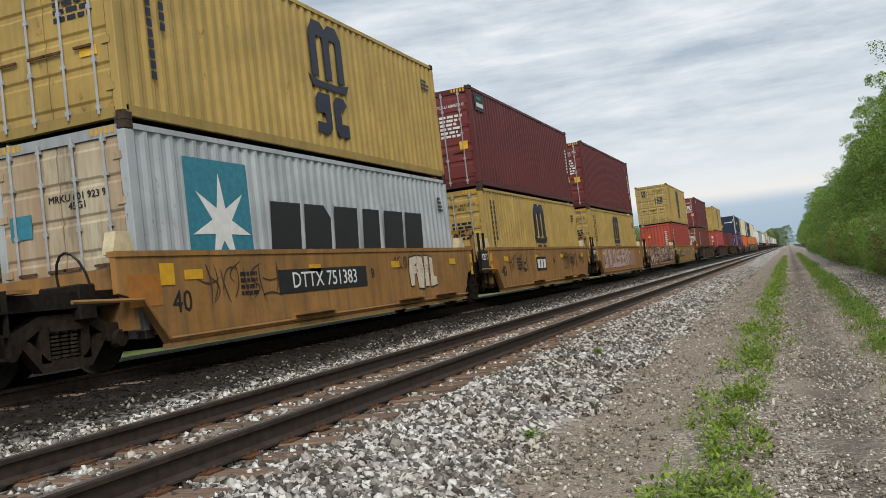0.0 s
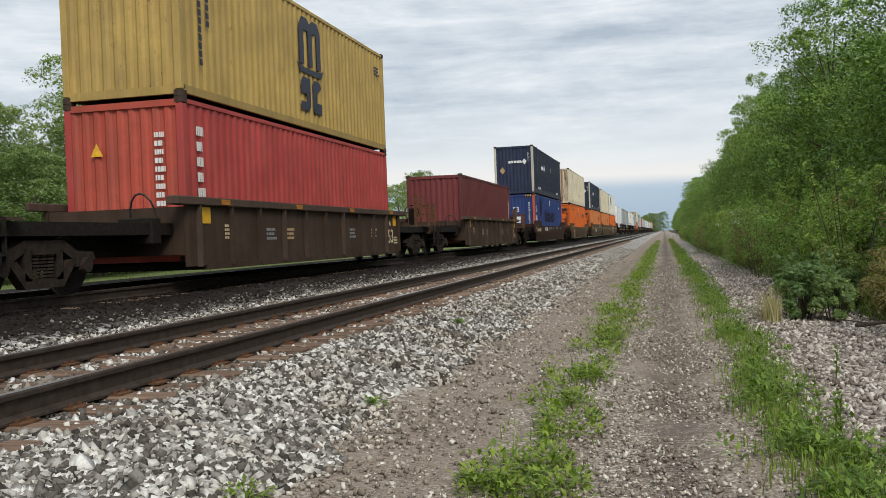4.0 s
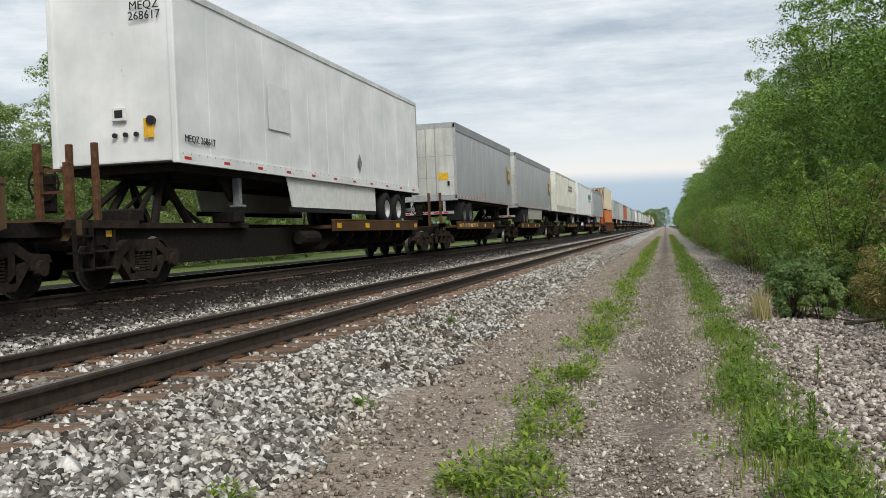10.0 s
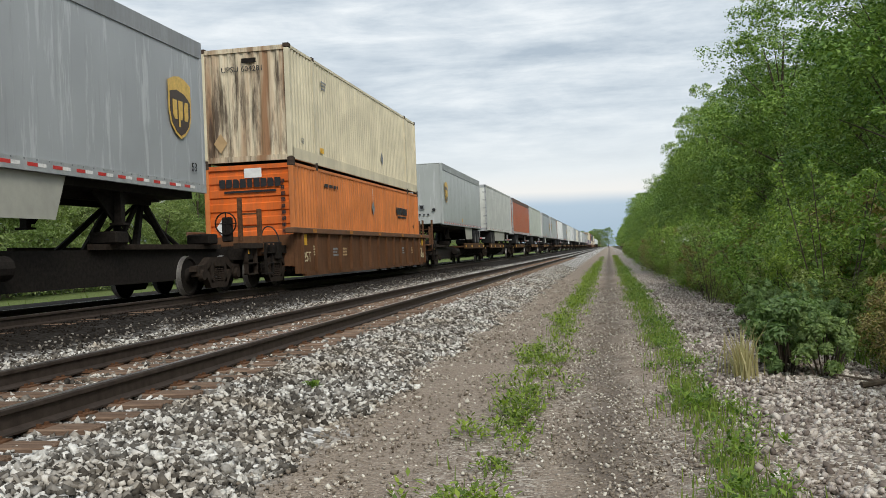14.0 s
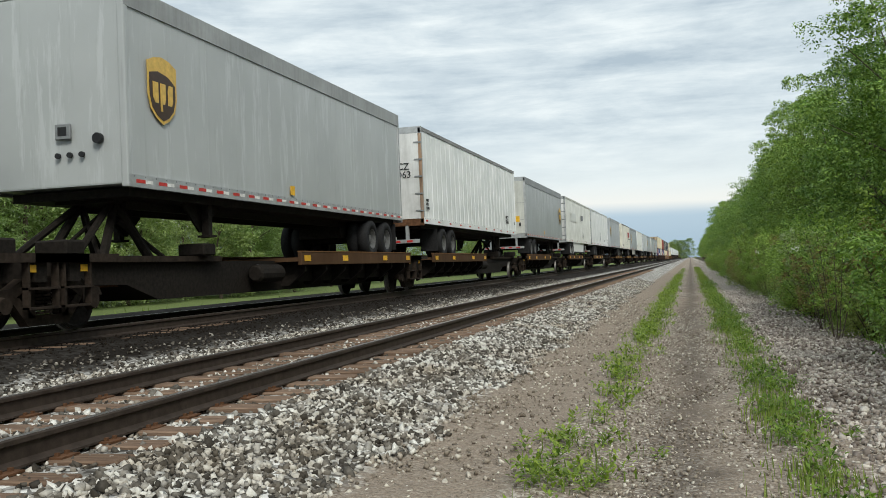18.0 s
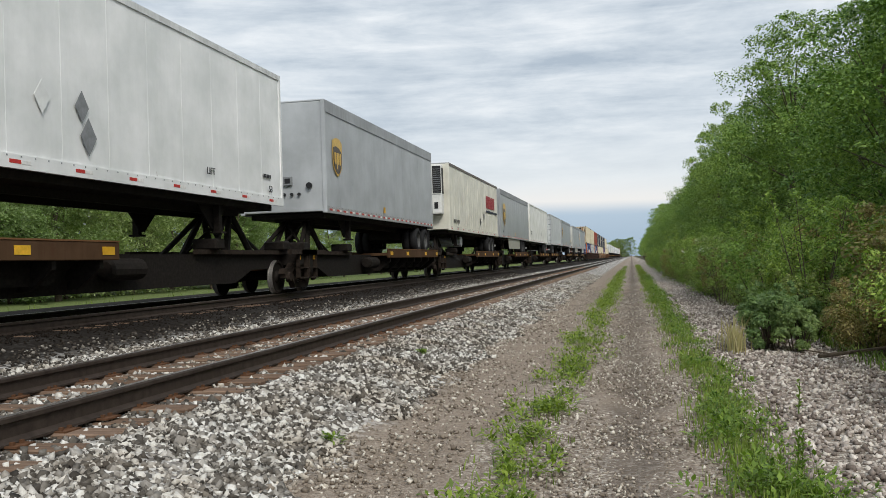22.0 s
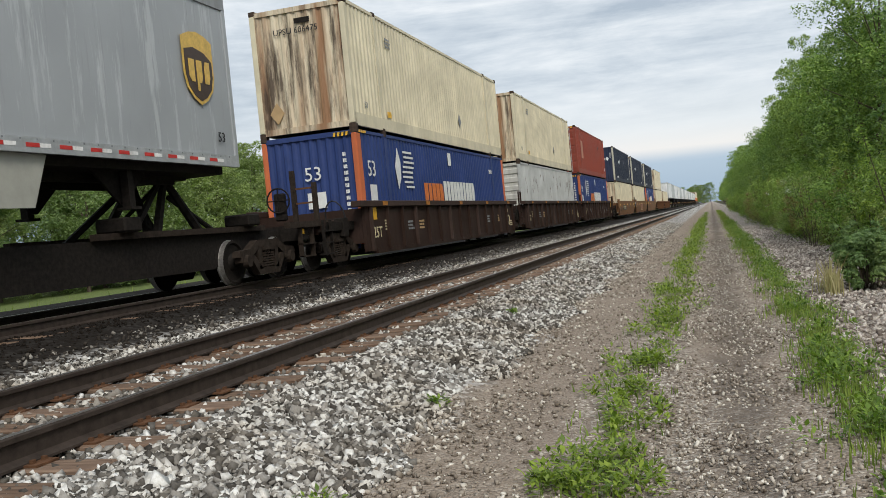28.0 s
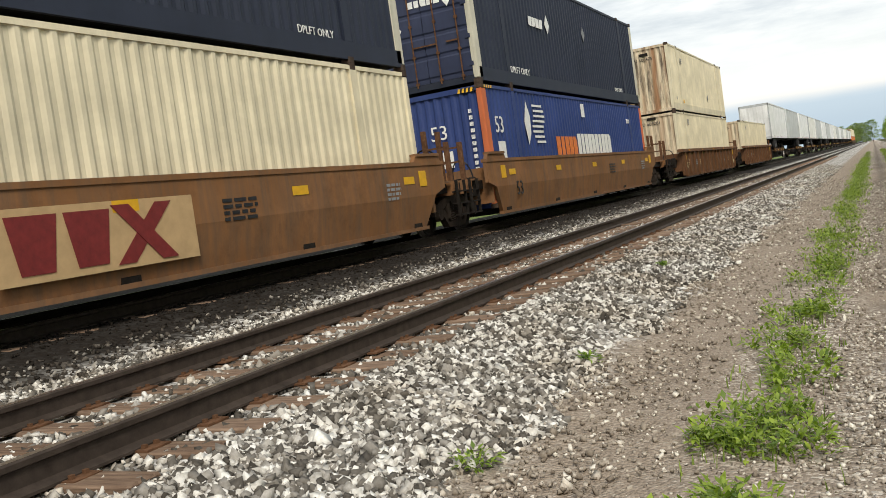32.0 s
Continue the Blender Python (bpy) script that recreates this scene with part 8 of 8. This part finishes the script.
def tree_model(seed, tall, wide, low, boughs, per, leaf, mat, dead=False):
    """A tapered trunk with limbs, and a crown of drooping boughs of leaves; low: how far down the crown reaches."""
    rnd = random.Random(seed)
    g = np.random.default_rng(seed)
    t = empty("tree")
    bm = bmesh.new()
    pts = [Vector((0, 0, -0.2))]
    for i in range(1, 6):
        pts.append(Vector((rnd.gauss(0, 0.12) * i * 0.6, rnd.gauss(0, 0.12) * i * 0.6, tall * 0.17 * i)))
    for i in range(5):
        tube(bm, pts[i], pts[i + 1], tall * 0.017 * (1 - i * 0.17), tall * 0.017 * (1 - (i + 1) * 0.17), 8)
    sprays, spray_r, cores, core_r = [], [], [], []
    for i in range(boughs):
        u = (i + 0.5) / boughs
        z = low + (tall - low) * u ** 0.9
        reach = wide * (math.sin(math.pi * min(1, 0.28 + 0.66 * u)) ** 0.9) * rnd.uniform(0.45, 0.95)
        a = i * 2.399 + rnd.gauss(0, 0.45)
        p = Vector((math.cos(a) * reach, math.sin(a) * reach, z + rnd.gauss(0, 0.25)))
        r = wide * rnd.uniform(0.26, 0.40) * (1.0 if u < 0.85 else 0.85)
        cores.append(p[:])
        core_r.append(r * 0.85)
        # each bough is a cushion of small sprays, thick above and bare below
        for q in range(12):
            d = Vector((rnd.gauss(0, 1), rnd.gauss(0, 1), rnd.gauss(0.55, 0.7))).normalized()
            k = r * rnd.uniform(0.8, 1.18)
            sprays.append((p.x + d.x * k, p.y + d.y * k, p.z + d.z * k * 0.62))
            spray_r.append(r * rnd.uniform(0.22, 0.42))
        if i % 2 == 0:
            k = min(4, int(5 * z / tall * 0.8))
            tube(bm, pts[k] * 0.6 + pts[min(5, k + 1)] * 0.4, p * 0.85 + pts[k] * 0.15, tall * 0.0036, tall * 0.001, 5)
    part("trunk", bm, BARK, t, "grey trunk with forking limbs")
    v1, f1 = leaf_cloud(cores, core_r, per * 3, leaf * 1.15, g, 0.6, 0.5, 0.2)
    v2, f2 = leaf_cloud(sprays, spray_r, per, leaf, g, 0.6, 0.9, 0.6)
    me = raw_mesh("crown", np.concatenate([v1, v2]), np.concatenate([f1, f2 + len(v1)]), mat)
    part("crown", me, None, t, "dense fresh green leaves")
    if dead:
        part("dead_branch", dead_limbs(rnd, tall, wide), BARK, t, "bare dead branches that stick out of the crown")
    return t


def bush_model(seed, tall, wide, clumps, per, leaf, mat, flowers=False):
    rnd = random.Random(seed)
    g = np.random.default_rng(seed)
    t = empty("bush")
    sb = bmesh.new()
    cs, rs = [], []
    for i in range(clumps):
        a = i * 2.399
        u = rnd.random()
        p = (math.cos(a) * wide * math.sqrt(rnd.random()), math.sin(a) * wide * math.sqrt(rnd.random()), tall * (0.15 + 0.8 * u))
        cs.append(p)
        rs.append(rnd.uniform(0.18, 0.4) * wide)
        if i % 2 == 0:
            tube(sb, (p[0] * 0.2, p[1] * 0.2, -0.1), p, 0.018, 0.006, 5)
    for i in range(clumps):
        a = rnd.random() * 6.283
        cs.append((math.cos(a) * wide * rnd.uniform(0.6, 1.1), math.sin(a) * wide * rnd.uniform(0.6, 1.1), tall * rnd.uniform(0.5, 1.2)))
        rs.append(wide * rnd.uniform(0.06, 0.14))
    part("stem", sb, BARK, t)
    v1, f1 = leaf_cloud(cs[:clumps], rs[:clumps], per, leaf, g, 0.85, 0.7, 0.75)
    v2, f2 = leaf_cloud(cs[clumps:], rs[clumps:], per // 4, leaf, g, 1.1, 0.3)
    me = raw_mesh("foliage", np.concatenate([v1, v2]), np.concatenate([f1, f2 + len(v1)]), mat)
    part("foliage", me, None, t, "small green leaves")
    if flowers:
        fc = [(c[0], c[1], c[2] + 0.1) for c in cs[clumps:clumps + 3]]
        v, f = leaf_cloud(fc, [0.11] * len(fc), 34, 0.022, g)
        part("blossoms", raw_mesh("blossoms", v, f, BLOSSOM), None, t, "clusters of small white blossoms")
    return t


def sapling_model(seed, tall, mat):
    """A slender young tree: a few upright wands with short leafy side shoots."""
    rnd = random.Random(seed)
    g = np.random.default_rng(seed)
    t = empty("sapling")
    bm = bmesh.new()
    cs, rs = [], []
    for i in range(5):
        a = i * 1.3 + rnd.gauss(0, 0.3)
        top = Vector((math.cos(a) * tall * rnd.uniform(0.05, 0.28), math.sin(a) * tall * rnd.uniform(0.05, 0.28), tall * rnd.uniform(0.65, 1.05)))
        tube(bm, (math.cos(a) * 0.04, math.sin(a) * 0.04, -0.1), top, 0.012, 0.004, 5)
        for j in range(9):
            k = top * (0.25 + 0.75 * (j + rnd.random()) / 9)
            b = rnd.uniform(0, 6.28)
            w = 0.10 + 0.22 * (1 - k.z / tall)
            q = k + Vector((math.cos(b) * w, math.sin(b) * w, 0.08))
            tube(bm, k, q, 0.005, 0.002, 4)
            cs.append(q[:])
            rs.append(rnd.uniform(0.06, 0.13))
        cs.append(top[:])
        rs.append(0.07)
    part("stem", bm, BARK, t, "thin upright stems")
    v, f = leaf_cloud(cs, rs, 40, 0.027, g, 1.2, 0.3)
    part("foliage", raw_mesh("foliage", v, f, mat), None, t, "small pointed leaves on upright shoots")
    return t


def plant_rows():
    rnd = random.Random(21)
    models = [tree_model(s, h, w, lo, 34, 52, 0.048, mat, dead) for s, h, w, lo, mat, dead in ((1, 8.6, 2.6, 1.6, LEAF, False), (2, 9.6, 2.5, 2.0, LEAF_YOUNG, False), (3, 7.6, 2.5, 1.5, LEAF_DEEP, False), (4, 8.4, 2.9, 1.8, LEAF, False), (5, 9.0, 2.2, 1.2, LEAF_YOUNG, False))]
    gaunt = tree_model(6, 8.8, 2.6, 1.8, 20, 62, 0.050, LEAF, True)
    bushes = [bush_model(s, h, w, 30, 260, 0.031, mat, fl) for s, h, w, fl, mat in ((31, 1.7, 1.15, False, FRESH), (32, 1.3, 1.0, False, SHRUB), (33, 2.1, 1.3, True, FRESH), (34, 1.6, 1.0, False, BROWNLEAF), (35, 0.85, 0.42, False, DEEPLEAF))]
    wands = [sapling_model(s, h, mat) for s, h, mat in ((61, 2.7, FRESH), (62, 2.2, SILVER), (63, 1.7, BROWNLEAF))]
    used = set()

    def put(model, x, y, scale, turn, label, category, group):
        m = pose(x, y, height(x) - 0.03, 0, 0, turn)
        if model in used:
            ob = copy_thing(model, m)
        else:
            used.add(model)
            ob = model
            ob.matrix_basis = m
        ob.scale = (scale, scale, scale * rnd.uniform(0.93, 1.07))
        tagged(ob, label, category, group)
        return ob

    tl = ("leafy green tree in fresh leaf at the edge of the wood", "tree", "trees along the path")
    y = 13.0
    while y < 520:
        x = 7.4 + rnd.uniform(-0.9, 0.9) + (0.8 if y < 18 else 0) - (0.9 if y > 60 else 0)
        put(rnd.choice(models), x, y, rnd.uniform(0.85, 1.18) + (0.07 if y < 75 else 0), rnd.uniform(0, 360), *tl)
        if y < 130:
            put(rnd.choice(models), x + rnd.uniform(3.2, 4.6), y + rnd.uniform(-1, 1), rnd.uniform(1.0, 1.2), rnd.uniform(0, 360), "taller green tree in the second row of the wood", "tree", "trees along the path")
        y += rnd.uniform(2.9, 4.4) if y < 90 else rnd.uniform(4.5, 6.5) if y < 200 else rnd.uniform(9, 12)
    for x, y, s in ((10.6, 9.0, 1.0), (9.9, 11.5, 1.0), (11.5, 6.0, 1.0)):
        put(rnd.choice(models), x, y, s, rnd.uniform(0, 360), *tl)
    put(gaunt, 8.6, 19.0, 1.0, 40, "green tree with bare dead branches in its crown", "tree", "trees along the path")
    names = ("low tangled green bush on the verge below the trees", "yellowish green shrub at the edge of the rubble", "green bush with clusters of white blossom below the trees", "reddish brown shrub with young leaves below the trees", "blue-green leafy weed clump beside the dry reeds")
    y = 6.0
    while y < 150:
        x = 3.6 + rnd.uniform(-0.45, 0.5) + (0.5 if y < 12 else 0) - (0.6 if y > 24 else 0)
        k = rnd.choice((0, 0, 1, 1, 3, 2))
        put(bushes[k], x, y, rnd.uniform(0.45, 0.95), rnd.uniform(0, 360), names[k], "bush", "bushes below the trees")
        if y < 70:
            k = rnd.choice((0, 0, 0, 3, 1))
            put(bushes[k], x + rnd.uniform(0.9, 1.5), y + 0.6, rnd.uniform(0.95, 1.35), rnd.uniform(0, 360), "taller " + names[k], "bush", "bushes below the trees")
        y += rnd.uniform(0.8, 1.4) if y < 60 else rnd.uniform(2, 3)
    for k in range(26):
        y = 9.5 + 2.1 * k + rnd.uniform(-0.8, 0.8)
        m = rnd.choice((0, 0, 1, 2))
        put(wands[m], 3.3 + rnd.uniform(-0.5, 0.9) - (0.5 if y > 24 else 0), y, rnd.uniform(0.75, 1.15), rnd.uniform(0, 360), ("slender green sapling among the bushes", "pale silvery sapling standing above the bushes", "reddish young shrub with upright shoots")[m], "sapling", "saplings among the bushes")
    for x, y, s in ((1.85, 13.3, 0.85), (2.2, 13.0, 0.7), (2.05, 13.9, 0.9), (2.6, 15.2, 0.8), (2.3, 17.5, 0.8)):
        put(bushes[4], x, y, s, rnd.uniform(0, 360), names[4], "weed", "weed clumps by the reeds")
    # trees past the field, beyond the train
    far = [tree_model(s, h, w, 0.2, 36, 46, 0.085, LEAF_HAZED) for s, h, w in ((51, 9.8, 3.7), (52, 11.6, 4.0), (53, 9.0, 3.5))]
    y = -10.0
    while y < 420:
        for row in (0, 1) if y < 90 else (1,):
            put(rnd.choice(far), -37 - 6 * row + rnd.uniform(-2, 2), y + rnd.uniform(-1.5, 1.5), rnd.uniform(0.7, 1.0) + 0.2 * row, rnd.uniform(0, 360), "green tree across the field beyond the train, its leaf colour paled for haze", "tree", "trees across the field")
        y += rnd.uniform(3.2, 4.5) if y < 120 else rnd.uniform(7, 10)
    put(far[1], -36.0, 51.5, 1.18, 0, "tall green tree standing above its neighbours across the field, its leaf colour paled for haze", "tree", "trees across the field")
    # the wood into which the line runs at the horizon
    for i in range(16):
        put(rnd.choice(far), -34 + 2.6 * i * rnd.uniform(0.9, 1.1) * (0.6 if i > 12 else 1), 690 + rnd.uniform(-20, 40), rnd.uniform(1.1, 1.4) if 5 < i < 13 else rnd.uniform(0.8, 1.1), rnd.uniform(0, 360), "distant tree where the line meets the horizon, its leaf colour paled for haze", "tree", "trees at the horizon")


plant_rows()
# fallen branch by the reeds
bm = bmesh.new()
for a, b, r in (((0, 0, 0.05), (1.1, 0.5, 0.12), 0.03), ((0.4, 0.2, 0.08), (0.8, -0.3, 0.2), 0.018), ((0.7, 0.3, 0.1), (1.3, 0.9, 0.05), 0.016), ((0.2, 0.1, 0.06), (-0.2, 0.5, 0.1), 0.014)):
    tube(bm, a, b, r, r * 0.4, 7)
br = part("fallen_branch", bm, BARK)
br.matrix_world = pose(2.35, 12.3, height(2.5))
tagged(br, "dead grey branch lying at the edge of the bushes", "branch")

# ---- crossties: the nearest are pieces of their own, the rest one joined piece ----
def lay_ties(tname, count, y0, pitch=0.495, plates=44):
    tr = TRACK[tname]
    rnd = random.Random(tname)
    for i in range(count):
        y = y0 + i * pitch
        part("crosstie", TIE_MESH, None, tr, "", pose(rnd.gauss(0, 0.025), y + rnd.gauss(0, 0.015), -0.004 + rnd.gauss(0, 0.005), 0, 0, rnd.gauss(0, 0.5)))
        if i < plates:
            for sx in (-0.7525, 0.7525):
                part("tie_plate", PLATE_MESH, None, tr, "", pose(sx, y, 0))
    quads = boxes((-1.3, 1.3, -0.115, 0.115, -0.36, -0.183))
    quads.verts.ensure_lookup_table()
    vv = np.array([v.co[:] for v in quads.verts])
    ff = np.array([[v.index for v in f.verts] for f in quads.faces])
    quads.free()
    k = 900
    ys = y0 + (count + np.arange(k)) * pitch
    v = vv[None] + np.stack([0 * ys, ys, 0 * ys], 1)[:, None, :]
    f = (ff[None] + (np.arange(k) * 8)[:, None, None]).reshape(-1, 4)
    o = part("far_crossties", raw_mesh("far_crossties", v.reshape(-1, 3), f, TIE), None, tr)
    o["kind"] = "stuff"


lay_ties("near_track", 212, -4.74)
lay_ties("train_track", 60, -4.0, 0.495, 0)

motions()
